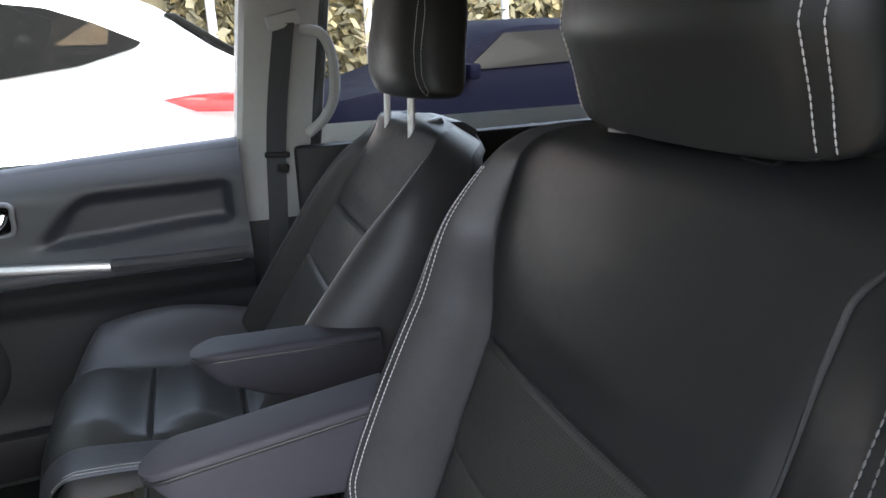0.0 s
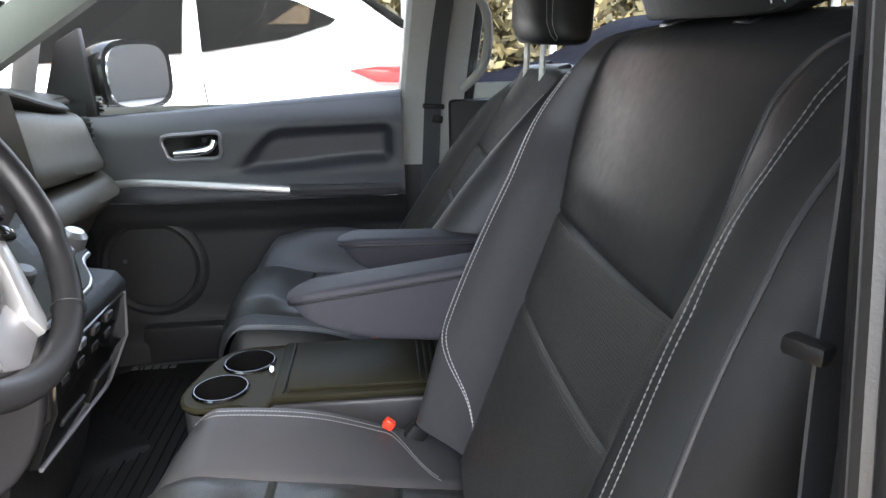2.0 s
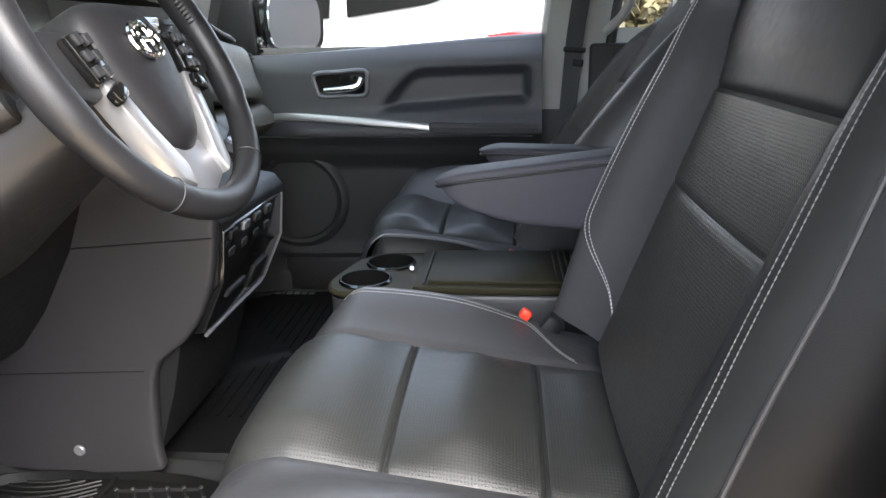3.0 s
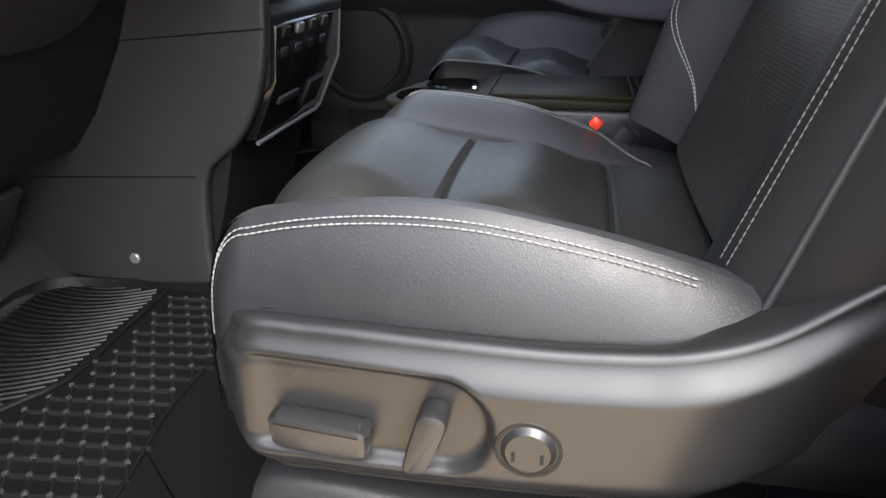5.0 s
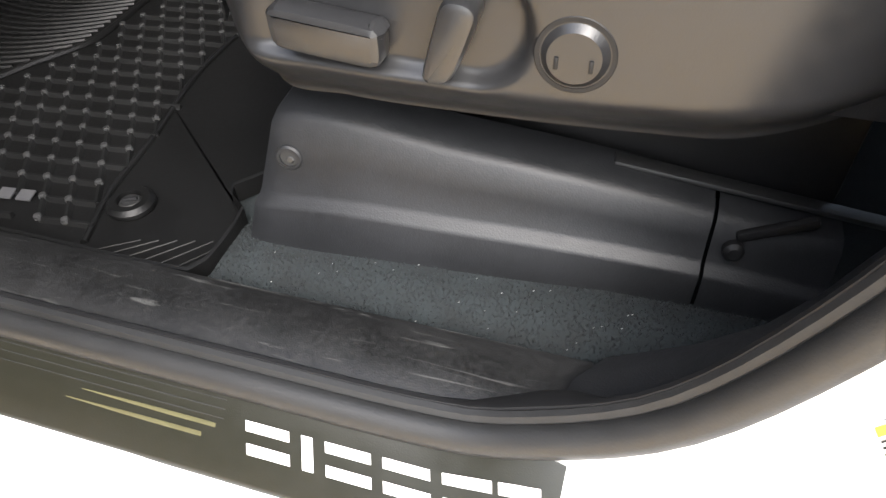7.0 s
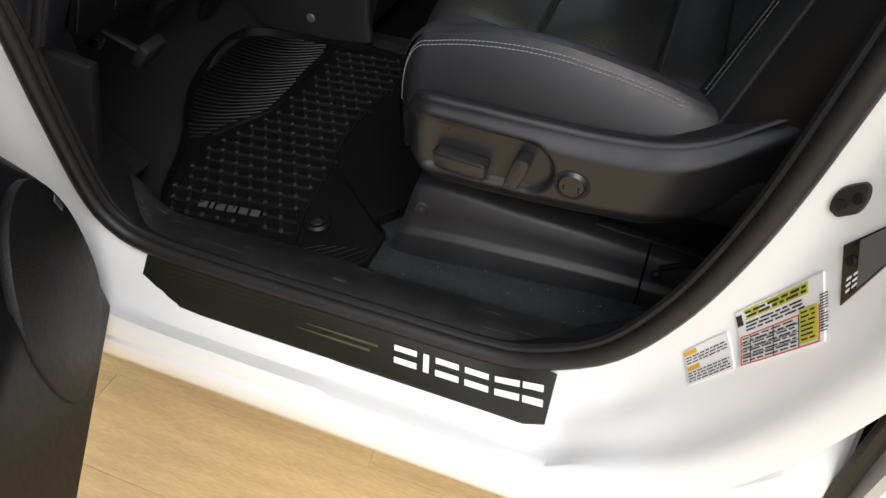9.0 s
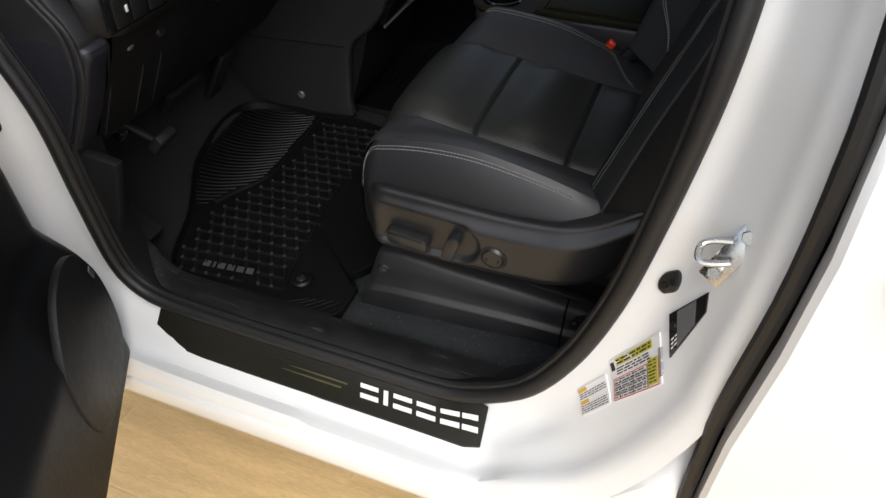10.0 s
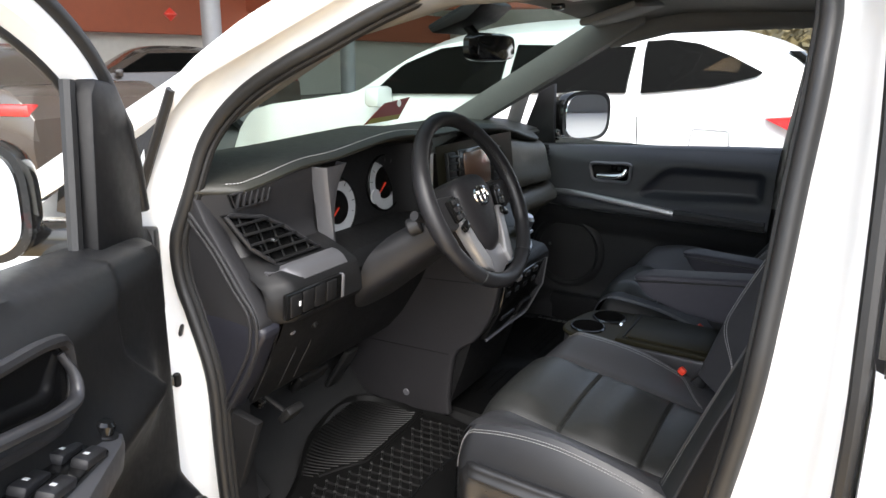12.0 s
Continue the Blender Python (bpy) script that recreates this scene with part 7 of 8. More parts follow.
part("frame_seal", tube([q + np.array((-0.014, 0.022, 0.022)) for q in fr], 0.0125, 10), RUBBER, ddoor, "black frame seal")
part("glass_run", tube([q + np.array((0.018, -0.002, -0.040)) for q in fr], 0.007, 8), RUBBER, ddoor)
part("glass_post", tube([(0.240, 0.004, 1.14), (0.180, -0.004, 1.41)], 0.011, 8), RUBBER, ddoor, "black window post seal")
dg = part("door_glass", ([(0.25, 0.0, 1.14), (1.0, 0.0, 1.17), (0.98, -0.085, 1.58), (0.5, -0.08, 1.57), (0.33, -0.055, 1.53), (0.205, -0.02, 1.41)], [(0, 1, 2, 3, 4, 5)]), GLASS, ddoor, "clear door window")
dg.visible_shadow = False
# handle pocket, handle, switch pod
hp = spline([(0.487, 1.130), (0.490, 1.070), (0.53, 1.050), (0.65, 1.080), (0.75, 1.105), (0.77, 1.150), (0.70, 1.168), (0.60, 1.160), (0.52, 1.148)], 48, True)
part("handle_bezel", tube([(u, 0.100, z) for u, z in hp], 0.008, 8, True), PLASTIC, ddoor, "black handle surround")
part("handle_pocket", prism([(u, z) for u, z in hp], "y", 0.085, 0.0985), GLOSS, ddoor, "dark handle recess")
part("door_handle", tube(spline([(0.503, 0.100, 1.128), (0.500, 0.112, 1.100), (0.512, 0.116, 1.078), (0.56, 0.120, 1.084), (0.64, 0.120, 1.106), (0.72, 0.114, 1.126)], 30), [0.005 + 0.006 * sm(t * 3) for t in np.linspace(0, 1, 30)], 12, flat=0.7), HANDLE, ddoor, "satin silver inside door handle")


def pod_z(u, b):
    return 0.985 + 0.2 * (u - 0.4) - 0.25 * (b - 0.10)


rows = []
for u in np.linspace(0.345, 0.96, 40):
    bo = np.interp(u, [0.345, 0.375, 0.41, 0.448, 0.6, 0.96], [0.075, 0.098, 0.118, 0.135, 0.160, 0.166])
    rows.append([(u, 0.068, pod_z(u, 0.068) + 0.004), (u, 0.074, pod_z(u, 0.074)), (u, bo - 0.010, pod_z(u, bo - 0.010)), (u, bo - 0.002, pod_z(u, bo) - 0.003), (u, bo, pod_z(u, bo) - 0.012), (u, bo - 0.004, pod_z(u, bo) - 0.040), (u, bo - 0.030, pod_z(u, bo) - 0.085), (u, 0.060, pod_z(u, 0.07) - 0.120)])
pod = part("switch_pod", sheet(rows), POD, ddoor, "grey armrest with window switches")
bank = part("switch_bank", rbox((0.185, 0.050, 0.012), (0.585, 0.117, pod_z(0.585, 0.117) + 0.002), (-14, -11.3, 3), 0.004), GLOSS, ddoor, "gloss black window switch bank")
for i in range(2):
    for j in range(2):
        u, b = 0.530 + 0.080 * i, 0.104 + 0.026 * j + 0.004 * i
        part("window_switch", rbox((0.056, 0.020, 0.014), (u, b, pod_z(u, b) + 0.009), (-14, -17, 3), 0.004), PLASTIC, bank, "black window switch")
        part("mark", rbox((0.008, 0.006, 0.001), (u + 0.004, b, pod_z(u, b) + 0.0175), (-14, -17, 3), 0.0002), WHITEINK, bank)
part("mirror_knob", disc(0.014, 0.024, (0.448, 0.110, pod_z(0.448, 0.110) + 0.008), (-14, -11, 0), 24, 0.004), GLOSS, ddoor, "round mirror adjuster knob")
part("knob_ring", disc(0.018, 0.006, (0.448, 0.110, pod_z(0.448, 0.110) + 0.001), (-14, -11, 0), 24, 0.002), DARK, ddoor)
grille = spline([(0.10, 0.60), (0.16, 0.70), (0.26, 0.70), (0.34, 0.60), (0.32, 0.47), (0.20, 0.44), (0.11, 0.48)], 48, True)
part("speaker_grille", prism(grille.tolist(), "y", 0.120, 0.1335, 0.003), mat("door_speaker_mesh", (0.007, 0.007, 0.007), 0.55, grain=1.0, grain_scale=600, voronoi=True), ddoor, "black speaker grille")
part("speaker_badge", rbox((0.010, 0.002, 0.024), (0.135, 0.1395, 0.640), (0, 20, 0), 0.0005), GREYTRIM, ddoor, "tiny grey badge")
dm = thing("driver_mirror", (0, 0, 0), "black driver's door mirror with bright reflection", "mirror", m=DM)
rows = []
for t in np.linspace(0, 1, 14):
    k = (1 - (1 - t) ** 2.2) ** 0.5 if t < 1 else 1.0
    rows.append([(0.085 + 0.125 * t, -0.19 + 0.125 * max(k, 0.05) * math.copysign(abs(math.cos(a)) ** 0.6, math.cos(a)), 1.235 + 0.098 * max(k, 0.05) * math.copysign(abs(math.sin(a)) ** 0.6, math.sin(a))) for a in np.linspace(0, 2 * np.pi, 40, endpoint=False)])
part("housing", sheet(rows, True, True), GLOSS, dm, "black mirror housing")
part("mirror_glass", prism([(-0.19 + 0.112 * math.copysign(abs(math.cos(a)) ** 0.6, math.cos(a)), 1.235 + 0.086 * math.copysign(abs(math.sin(a)) ** 0.6, math.sin(a))) for a in np.linspace(0, 2 * np.pi, 40, endpoint=False)], "x", 0.2105, 0.2145), MIRROR, dm, "mirror glass")
part("mirror_foot", rbox((0.09, 0.12, 0.05), (0.14, -0.065, 1.165), (0, 0, 0), 0.015), GLOSS, dm)

# ---- sliding door behind the pillar ----
sd = thing("sliding_door", (0.8, -0.96, 0.36), "closed white sliding door with chrome handle", "car door")
def slide_edge(z):
    return curve1(z, [0.36, 0.50, 0.75, 0.95, 1.10, 1.20], [0.300, 0.292, 0.288, 0.300, 0.300, 0.296])


rows = []
for y, z in ((-0.945, 1.175), (-0.972, 1.15), (-0.985, 1.02), (-0.987, 0.90), (-0.985, 0.75), (-0.978, 0.60), (-0.968, 0.48), (-0.955, 0.36)):
    x0 = slide_edge(z) + 0.012
    rows.append([(x0, y + 0.03, z), (x0, y + 0.006, z), (x0 + 0.006, y, z)] + [(x, y, z) for x in np.linspace(x0 + 0.05, 1.5, 8)])
part("door_skin", sheet(rows), WHITE, sd, "white painted door skin")
part("window_trim", tube([(0.315, -0.955, 1.185), (1.5, -0.955, 1.195)], 0.010, 8), RUBBER, sd, "black window trim")
part("door_glass", ([(0.335, -0.942, 1.19), (1.5, -0.940, 1.20), (1.5, -0.85, 1.58), (0.335, -0.85, 1.58)], [(0, 1, 2, 3)]), TINT, sd, "dark side window")
sealx = spline([(0.30, 0.36), (0.292, 0.50), (0.288, 0.75), (0.300, 0.95), (0.300, 1.10), (0.296, 1.20), (0.285, 1.40), (0.27, 1.56)], 30)
part("front_seal", tube([(x, -0.955 + tumble(z), z) for x, z in sealx], 0.009, 8), RUBBER, sd, "black door seal")
part("front_post", sheet([[(x + 0.012, -0.955 + tumble(z), z), (x + 0.05, -0.958 + tumble(z), z)] for x, z in sealx if z > 1.15]), GLOSS, sd, "black window post")
part("outer_handle", tube(spline([(0.375, -0.988, 1.032), (0.390, -1.015, 1.038), (0.48, -1.025, 1.040), (0.54, -1.0, 1.037)], 20), 0.0125, 10), CHROME, sd, "chrome outer door handle")

# plain skins that close the van's far sides, tail, nose and underside, and its wheels
def far_side(sign, x0):
    rows_ = []
    for y, z in ((0.70, 1.62), (0.80, 1.58), (0.925 - tumble(1.50) * 0.8, 1.50), (0.945, 1.19), (0.955, 1.175), (0.975, 1.10), (0.987, 0.90), (0.982, 0.65), (0.955, 0.40), (0.90, 0.26)):
        rows_.append([(x, YC + sign * (y - (YC if sign > 0 else -YC)) - 0.03 * sign * sm((x - 2.3) / 0.6), z) for x in np.linspace(x0, 2.92, 14)])
    return rows_


low = far_side(1, 0.10)
part("side_skin", sheet(low[4:]), WHITE, van, "white painted rear side")
part("quarter_panel", sheet(far_side(-1, 1.50)[4:]), WHITE, van, "white painted rear quarter")
for sign in (1, -1):
    part("roof_edge", sheet(far_side(sign, 0.34)[:3]), WHITE, van, "white roof edge")
part("rear_quarter_glass", sheet(far_side(-1, 1.50)[2:4]), TINT, van, "dark rear side window")
part("far_rocker", sheet([[(x, y, z) for y, z in ((0.97, 0.42), (1.005, 0.36), (0.93, 0.25))] for x in np.linspace(-0.85, 0.12, 6)]), WHITE, van, "white painted rocker panel")
part("far_wing", sheet([[(x, y, z) for y, z in ((0.93, 1.10 - 0.10 * (-1.0 - x)), (0.99, 1.04 - 0.08 * (-1.0 - x)), (1.02, 0.90), (1.025, 0.70), (1.0, 0.50), (0.97, 0.35))] for x in np.linspace(-1.9, -0.80, 8)]), WHITE, van, "white front wing")
part("tailgate", sheet([[(x, y, z) for x, z in ((2.62, 1.64), (2.78, 1.45), (2.88, 1.15), (2.94, 0.95), (2.95, 0.60), (2.90, 0.32))] for y in np.linspace(-0.90, 0.95, 10)]), WHITE, van, "white tailgate")
part("front_bumper", sheet([[(x + 0.10 * ((y - YC) / 0.95) ** 2, y, z) for x, z in ((-1.98, 0.97), (-2.10, 0.85), (-2.16, 0.60), (-2.12, 0.40), (-2.0, 0.26))] for y in np.linspace(-0.95, 1.0, 14)]), WHITE, van, "white front bumper")
part("underbody", rbox((4.6, 1.70, 0.06), (0.45, YC, 0.26), (0, 0, 0), 0.02), DARK, van, "dark underbody")
for x in (-1.45, 1.58):
    for y in (-0.85, 0.90):
        wheel_ = part("wheel", disc(0.34, 0.22, (x, y, 0.345), (90, 0, 0), 36, 0.05), RUBBER, van, "black tyre")
        part("rim", disc(0.22, 0.23, (x, y, 0.345), (90, 0, 0), 28, 0.02), SILVER, wheel_)

# ---- surroundings ----
PAVE = mat("grey_forecourt", (0.34, 0.34, 0.33), 0.6, grain=0.3, grain_scale=80, vary=0.15, vary_scale=2)
ground = part("ground", ([(-40, -40, -0.02), (40, -40, -0.02), (40, 40, -0.02), (-40, 40, -0.02)], [(0, 1, 2, 3)]), PAVE, None, "pale hall floor", "structure")
tagged(ground, category="floor")
floor = tagged(part("floor", ([(-7, -6, -0.014), (6, -6, -0.014), (6, 1.6, -0.014), (-7, 1.6, -0.014)], [(0, 1, 2, 3)]), WOOD, None, "light oak display floor of long boards", "structure"), category="floor")
TERRA = mat("terracotta_paint", (0.36, 0.10, 0.05), 0.7, vary=0.08)
CREAM = mat("cream_wall", (0.62, 0.60, 0.55), 0.8, vary=0.08)
STEEL = mat("grey_steel_post", (0.45, 0.46, 0.48), 0.5, 0.2)
DARKWALL = mat("dark_grey_wall", (0.10, 0.10, 0.10), 0.7, vary=0.1)
DARKIN = mat("dark_shop_window", (0.05, 0.055, 0.06), 0.15)
hall = thing("showroom_building", (-14, 4, 0), "terracotta showroom front with upper gallery windows", "building")
part("back_wall", rbox((0.4, 34, 2.4), (-15.0, 9, 1.2), (0, 0, 0), 0.02), CREAM, hall, "cream lower wall")
part("fascia", rbox((0.8, 34, 1.0), (-14.6, 9, 2.2), (0, 0, 0), 0.03), TERRA, hall, "terracotta fascia band")
part("upper_wall", rbox((0.4, 34, 2.6), (-15.2, 9, 4.0), (0, 0, 0), 0.02), CREAM, hall)
for k in range(16):
    w = part("upper_window", rbox((0.12, 1.5, 1.7), (-14.96, -6 + 2.0 * k, 3.9), (0, 0, 0), 0.02), DARKIN, hall, "dark gallery window")
    part("window_frame", rbox((0.16, 0.10, 1.8), (-14.94, -5 + 2.0 * k, 3.9), (0, 0, 0), 0.01), PAPER, hall)
part("side_wall", rbox((30, 0.4, 5.2), (-2, 24, 2.6), (0, 0, 0), 0.02), CREAM, hall, "cream far wall")
part("side_fascia", rbox((30, 0.6, 1.3), (-2, 13.0, 3.0), (0, 0, 0), 0.03), TERRA, hall, "terracotta gallery edge")
for y in (5.0, 10.0, 15.0):
    part("column", disc(0.22, 5.2, (-12.6, y, 2.6), (0, 0, 0), 24, 0.01), STEEL, hall, "pale round column")
# ceiling added to keep sky light off the hall and the windscreen
tagged(part("ceiling", rbox((12.5, 30, 0.3), (-10.5, 9, 5.6), (0, 0, 0), 0.02), PAPER, None, "white hall ceiling added to block sky light in front", "structure"), category="ceiling")
# added only to darken what shows through the rear window
part("end_wall", rbox((0.4, 13, 4.0), (12.6, 8.2, 2.0), (0, 0, 0), 0.02), DARKWALL, hall, "dark grey end wall added as a dark backdrop")
# unseen wall, added to shape the light from behind the van
part("rear_wall", rbox((0.4, 14, 3.0), (9.2, -5.2, 1.5), (0, 0, 0), 0.02), CREAM, hall, "unseen cream wall added behind the van")

CAR_GLASS = mat("car_window", (0.0035, 0.0035, 0.0032), 0.06, spec=0.025, vary=0.1, vary_scale=3)


def parked_car(name, label, paint, m, length, height, wide, knots, glass, tail=True, belt_z=1.0, group=""):
    """A parked car in its own axes: nose towards -x, from 0 to its length. knots: x, roof line."""
    car = thing(name, (0, 0, 0), label, "car", group, m=m)
    xs = np.linspace(0, length, 60)
    kx, kz = zip(*knots)
    rows = []
    for x in xs:
        top = curve1(x, kx, kz)
        nose = 1 - 0.22 * (1 - sm(x / 0.7)) - 0.16 * sm((x - length + 0.6) / 0.6)
        b = min(belt_z + 0.06 * x / length, top - 0.02)
        hw = wide / 2 * nose
        ring = []
        for side_ in (-1, 1):
            col = [(x, side_ * hw * 0.90, 0.22), (x, side_ * hw * 0.985, 0.38), (x, side_ * hw, 0.62), (x, side_ * hw * 0.99, 0.85 * b), (x, side_ * hw * 0.955, b)]
            for t in (0.3, 0.6, 0.85, 1.0):
                col.append((x, side_ * (hw * 0.955 - 0.28 * t**1.3 * min((top - b) / 0.5, 1.0) - (0.18 * hw if t == 1.0 else 0)), b + (top - b) * (t if t < 1 else 1.0)))
            ring += col if side_ < 0 else col[::-1]
        rows.append(ring)
    part("body", sheet(rows, True, True), paint, car, "", sharp=30)
    for side_ in (-1, 1):
        for win in glass:
            wx = [q[0] for q in win]
            grid, back = [], []
            for x in np.linspace(min(wx) + 0.004, max(wx) - 0.004, 24):
                cut = []
                for (xa, za), (xb, zb) in zip(win, win[1:] + win[:1]):
                    if (xa - x) * (xb - x) <= 0 and xa != xb:
                        cut.append(za + (zb - za) * (x - xa) / (xb - xa))
                top = curve1(x, kx, kz)
                b = min(belt_z + 0.06 * x / length, top - 0.02)
                nose = 1 - 0.22 * (1 - sm(x / 0.7)) - 0.16 * sm((x - length + 0.6) / 0.6)
                row = []
                for z in np.linspace(min(cut), max(cut), 8):
                    t = np.clip((z - b) / (top - b), 0, 1)
                    row.append((x, side_ * (wide / 2 * nose * 0.955 - 0.28 * t**1.3 * min((top - b) / 0.5, 1.0) + 0.022), z))
                grid.append(row)
                back.append([(p_[0], p_[1] - side_ * 0.03, p_[2]) for p_ in row])
            rim_ = [sheet([grid[0], back[0]]), sheet([grid[-1], back[-1]]), sheet([[r[0] for r in grid], [r[0] for r in back]]), sheet([[r[-1] for r in grid], [r[-1] for r in back]])]
            part("side_window", join(sheet(grid), *rim_), CAR_GLASS, car, "dark side window")
        for x in (0.19 * length, 0.79 * length):
            wheel_ = part("wheel", disc(0.34, 0.22, (x, side_ * (wide / 2 - 0.12), 0.34), (90, 0, 0), 32, 0.05), RUBBER, car, "black tyre")
            part("rim", disc(0.22, 0.23, (x, side_ * (wide / 2 - 0.12), 0.34), (90, 0, 0), 24, 0.02), SILVER, wheel_)
        if tail:
            part("tail_lamp", rbox((0.30, 0.16, 0.10), (length - 0.20, side_ * (wide / 2 * 0.80), belt_z - 0.06), (0, 0, side_ * -22), 0.02), LAMPRED, car, "red tail lamp")
        part("headlamp", rbox((0.40, 0.18, 0.12), (0.35, side_ * wide / 2 * 0.76, 0.74), (0, 0, side_ * 20), 0.03), PAPER, car, "clear headlamp")
        part("door_mirror", rbox((0.12, 0.18, 0.13), (0.36 * length, side_ * (wide / 2 + 0.06), belt_z + 0.04), (0, 0, 0), 0.03), paint, car)
    return car


LAMPRED = mat("red_lamp", (0.55, 0.02, 0.02), 0.12, coat=0.6, vary=0.05)
BROWNPAINT = mat("dark_brown_paint", (0.05, 0.038, 0.03), 0.22, coat=0.5, vary=0.05)
BLUEPAINT = mat("dark_blue_paint", (0.0008, 0.0010, 0.0036), 0.6, spec=0.02, coat=0.0, vary=0.05)
SUV = [(0, 0.68), (0.06, 0.80), (0.20, 0.93), (0.50, 1.03), (0.85, 1.09), (1.16, 1.14), (1.42, 1.20), (1.56, 1.31), (1.81, 1.49), (2.10, 1.58), (2.60, 1.65), (3.0, 1.66), (3.6, 1.61), (3.90, 1.56), (4.07, 1.47), (4.17, 1.38), (4.32, 1.29), (4.50, 1.12), (4.6, 0.95)]
SEDAN = [(0, 0.65), (0.3, 0.78), (1.2, 0.95), (1.4, 1.0), (2.1, 1.38), (2.7, 1.44), (3.3, 1.38), (4.0, 1.08), (4.6, 1.02), (4.75, 0.85)]
suv = parked_car("white_suv", "white crossover parked beside the minivan", WHITE, pose(-4.10, 3.13, 0, 0, 0, 0), 4.6, 1.66, 1.86, SUV,
           [[(1.54, 1.17), (2.47, 1.21), (2.47, 1.49), (2.26, 1.505), (1.98, 1.47), (1.72, 1.36)], [(2.52, 1.215), (3.25, 1.25), (3.25, 1.50), (2.52, 1.50)],
            [(3.32, 1.25), (3.70, 1.30), (3.91, 1.36), (3.93, 1.38), (3.76, 1.46), (3.59, 1.52), (3.43, 1.54), (3.30, 1.53)]], tail=False, belt_z=1.12)
for side_ in (-1, 1):
    part("tail_lamp", prism([(3.975, 1.160), (4.12, 1.180), (4.34, 1.188), (4.36, 1.090), (4.10, 1.105)], "y", *sorted((side_ * 0.955, side_ * 0.70)), 0.006), LAMPRED, suv, "red wedge-shaped tail lamp")
for side_ in (-1, 1):
    part("door_seam", tube([(2.57, side_ * 0.925, 0.40), (2.57, side_ * 0.931, 0.62), (2.57, side_ * 0.923, 0.95), (2.57, side_ * 0.893, 1.13)], 0.004, 6), DARK, suv)
    part("door_seam", tube([(3.33, side_ * 0.929, 0.62), (3.335, side_ * 0.929, 0.72), (3.35, side_ * 0.923, 0.95), (3.33, side_ * 0.900, 1.13)], 0.004, 6), DARK, suv)
    part("fuel_flap", tube(spline([(3.62, side_ * 0.930, 0.90), (3.63, side_ * 0.915, 1.06), (3.65, side_ * 0.912, 1.08), (3.80, side_ * 0.912, 1.08), (3.82, side_ * 0.915, 1.06), (3.83, side_ * 0.930, 0.90)], 30), 0.003, 6), GREYTRIM, suv, "seam of the fuel flap")
    part("door_pull", tube([(3.10, side_ * 0.93, 1.00), (3.14, side_ * 0.955, 1.005), (3.28, side_ * 0.955, 1.01), (3.32, side_ * 0.93, 1.005)], 0.014, 8), WHITE, suv, "white door handle")
part("rear_window", prism([(4.02, 1.49), (4.07, 1.49), (4.44, 1.24), (4.40, 1.22)], "y", -0.66, 0.66, 0.006), CAR_GLASS, suv, "dark rear window")
parked_car("brown_sedan", "dark brown sedan seen from behind", BROWNPAINT, pose(-10.3, 1.85, 0, 0, 0, 6), 4.75, 1.44, 1.82, SEDAN, [[(1.7, 1.02), (3.6, 1.06), (3.2, 1.34), (2.2, 1.32)]], belt_z=0.98, group="parked sedans")
parked_car("grey_sedan", "dark grey sedan in the hall", BROWNPAINT, pose(-11.6, 4.6, 0, 0, 0, 60), 4.75, 1.44, 1.82, SEDAN, [[(1.7, 1.02), (3.6, 1.06), (3.2, 1.34), (2.2, 1.32)]], belt_z=0.98, group="parked sedans")
parked_car("blue_car", "dark blue car parked behind the white one", BLUEPAINT, pose(0.45, 5.6, 0, 0, 0, 8), 4.75, 1.44, 1.84, SEDAN, [[(1.7, 1.02), (3.6, 1.06), (3.2, 1.34), (2.2, 1.32)]], belt_z=0.98, group="parked sedans")
ball = thing("balloon", (-12.0, 8.4, 2.05), "small red balloon hanging in the hall", "balloon")
part("balloon_skin", disc(0.13, 0.26, (-12.0, 8.4, 2.05), (0, 0, 0), 20, 0.12), mat("balloon_red", (0.7, 0.05, 0.03), 0.3), ball)

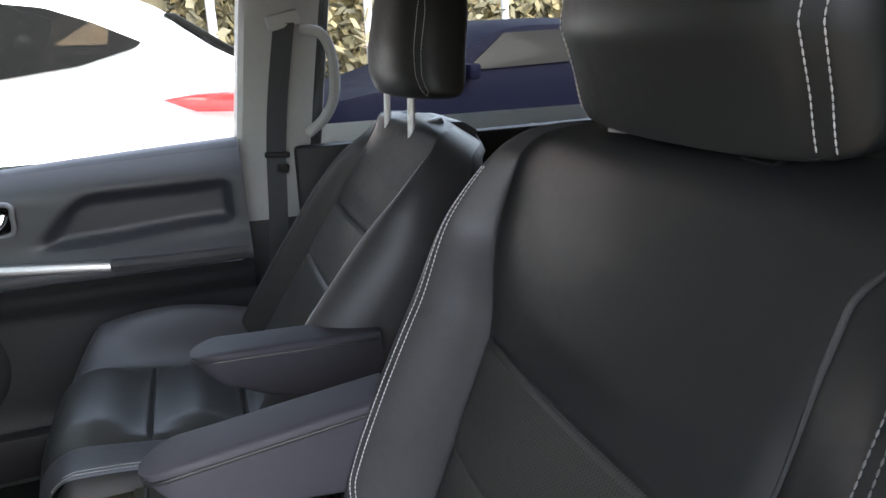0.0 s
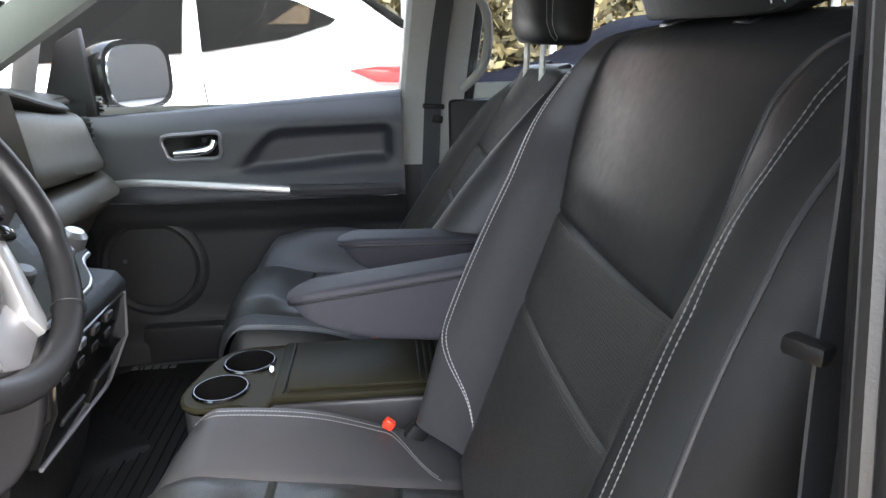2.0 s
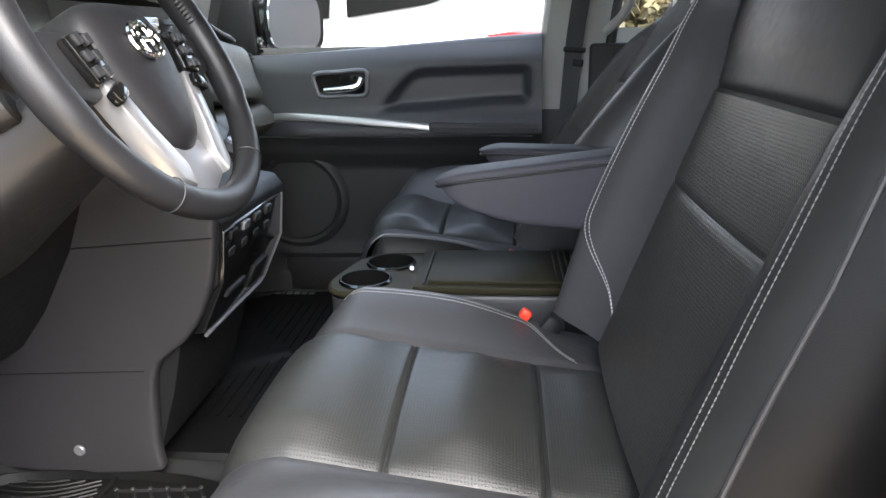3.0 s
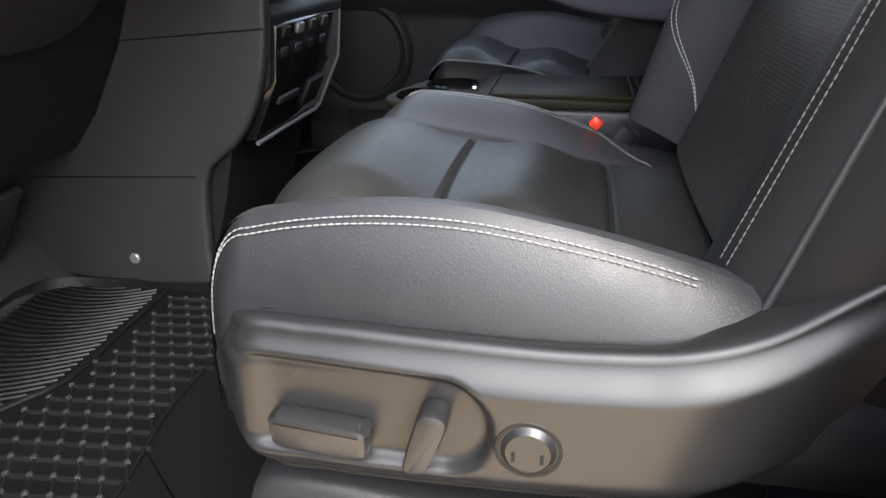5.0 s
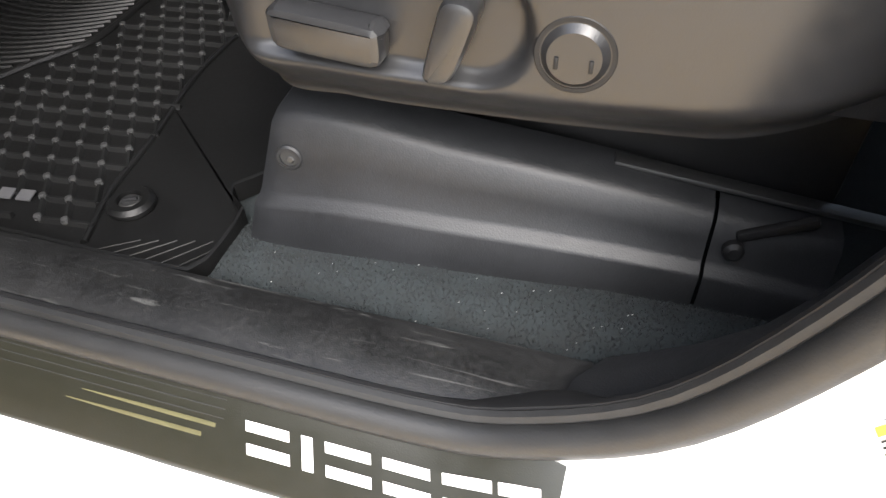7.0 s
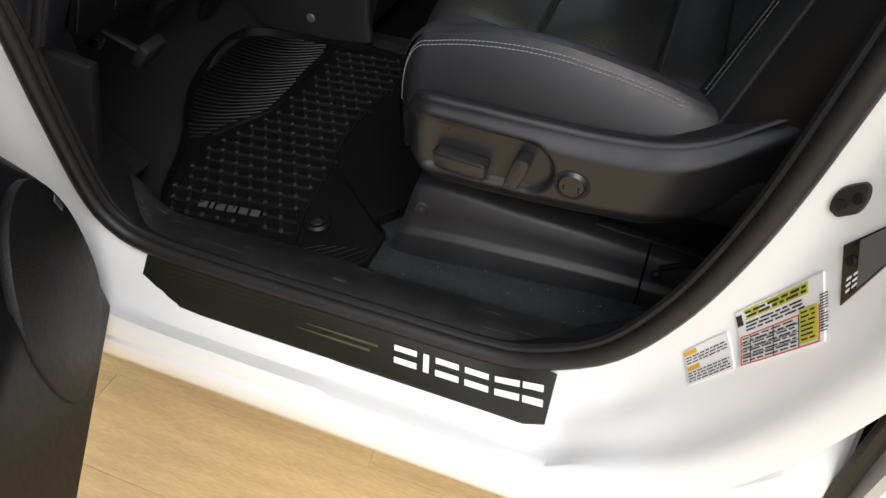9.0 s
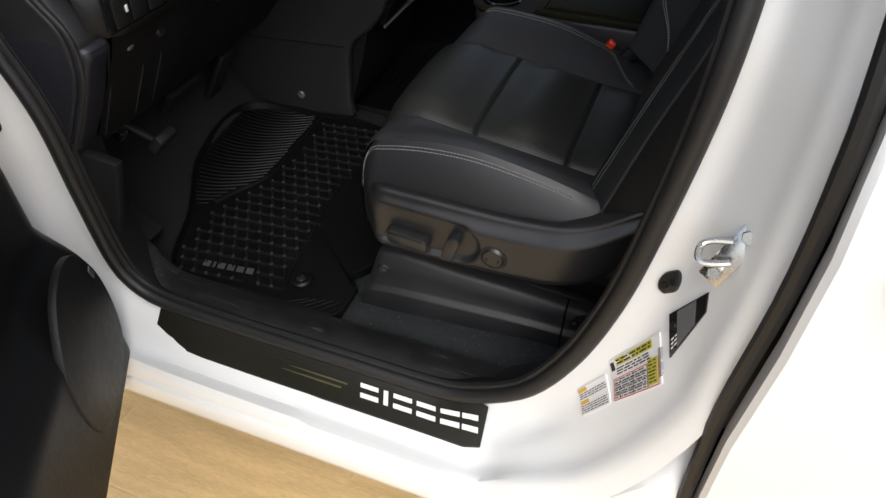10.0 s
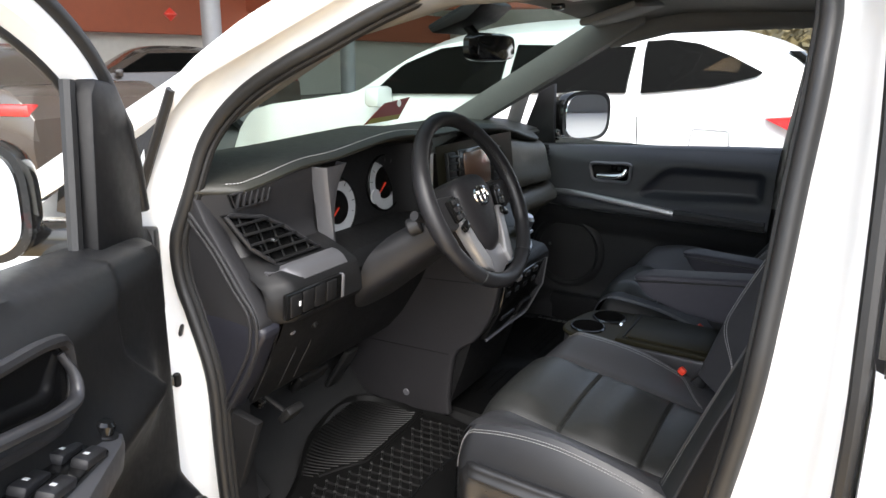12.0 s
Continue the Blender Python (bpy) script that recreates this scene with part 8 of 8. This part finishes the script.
# yellowing shrubs beyond the cars
hedge_rnd = random.Random(11)
for shade, color in enumerate(((0.115, 0.090, 0.036), (0.095, 0.080, 0.036), (0.075, 0.066, 0.036))):
    leaves = []
    for k in range(7000):
        c = np.array([hedge_rnd.uniform(-1.0, 9.0), hedge_rnd.gauss(10.2, 0.5), 0])
        c[2] = hedge_rnd.uniform(0.1, 3.2) ** (1.0 if hedge_rnd.random() < 0.7 else 0.8) * (0.75 + 0.25 * math.sin(1.9 * c[0] + 1.3 * math.sin(3 * c[0])))
        d1 = np.array([hedge_rnd.gauss(0, 1) for _ in range(3)])
        d2 = np.array([hedge_rnd.gauss(0, 1) for _ in range(3)])
        d1, d2 = 0.115 * d1 / np.linalg.norm(d1), 0.07 * d2 / np.linalg.norm(d2)
        leaves.append(([c - d1, c + d2, c + d1, c - d2], [(0, 1, 2, 3)]))
    tagged(part("shrub_leaves", join(*leaves), mat("shrub_leaf_%d" % shade, color, 0.7, vary=0.3), None, ("bright yellow", "olive green", "dark brown")[shade] + " leaves of a row of shrubs", "stuff"), category="shrubs")

fence = thing("garden_fence", (4, 11.3, 0), "dark timber fence behind the shrubs", "fence")
for k in range(12):
    part("board", rbox((0.98, 0.05, 3.4), (-1.5 + 1.0 * k, 11.3, 1.7), (0, 0, 0), 0.01), mat("dark_timber", (0.10, 0.085, 0.045), 0.8, vary=0.3) if k == 0 else bpy.data.materials["dark_timber"], fence)
for k in range(5):
    part("post", disc(0.06, 3.6, (0.4 + 2.1 * k, 9.2, 1.8), (0, 0, 0), 12, 0.004), STEEL, fence, "pale steel post")

# boards of the oak floor, butted with fine joints
PLANK = mat("oak_board", (0.66, 0.47, 0.235), 0.34, grain=0.15, grain_scale=60, vary=0.24, vary_scale=4, stretch=(1, 11, 11))
pn, pl = PLANK.node_tree.nodes, PLANK.node_tree.links
info, span, tone = pn.new("ShaderNodeObjectInfo"), pn.new("ShaderNodeMapRange"), pn.new("ShaderNodeVectorMath")
span.inputs["To Min"].default_value, span.inputs["To Max"].default_value = 0.96, 1.04
tone.operation = "SCALE"
pl.new(info.outputs["Random"], span.inputs["Value"])
pl.new(pn["Principled BSDF"].inputs["Base Color"].links[0].from_socket, tone.inputs[0])
pl.new(span.outputs["Result"], tone.inputs["Scale"])
pl.new(tone.outputs[0], pn["Principled BSDF"].inputs["Base Color"])
board = part("plank", rbox((1.1994, 0.1897, 0.012), (0, 0, 0), (0, 0, 0), 0.0006, 1), PLANK, floor)
board_rnd = random.Random(21)
for r_ in range(18):
    x = -3.4 + board_rnd.uniform(0, 1.2)
    for k in range(5):
        if r_ == 0 and k == 0:
            board.location = (x, -3.2, -0.007)
            continue
        o = new("plank", board.data)
        o.parent = floor
        o.location = (x + 1.2 * k, -3.2 + 0.19 * r_, -0.007)
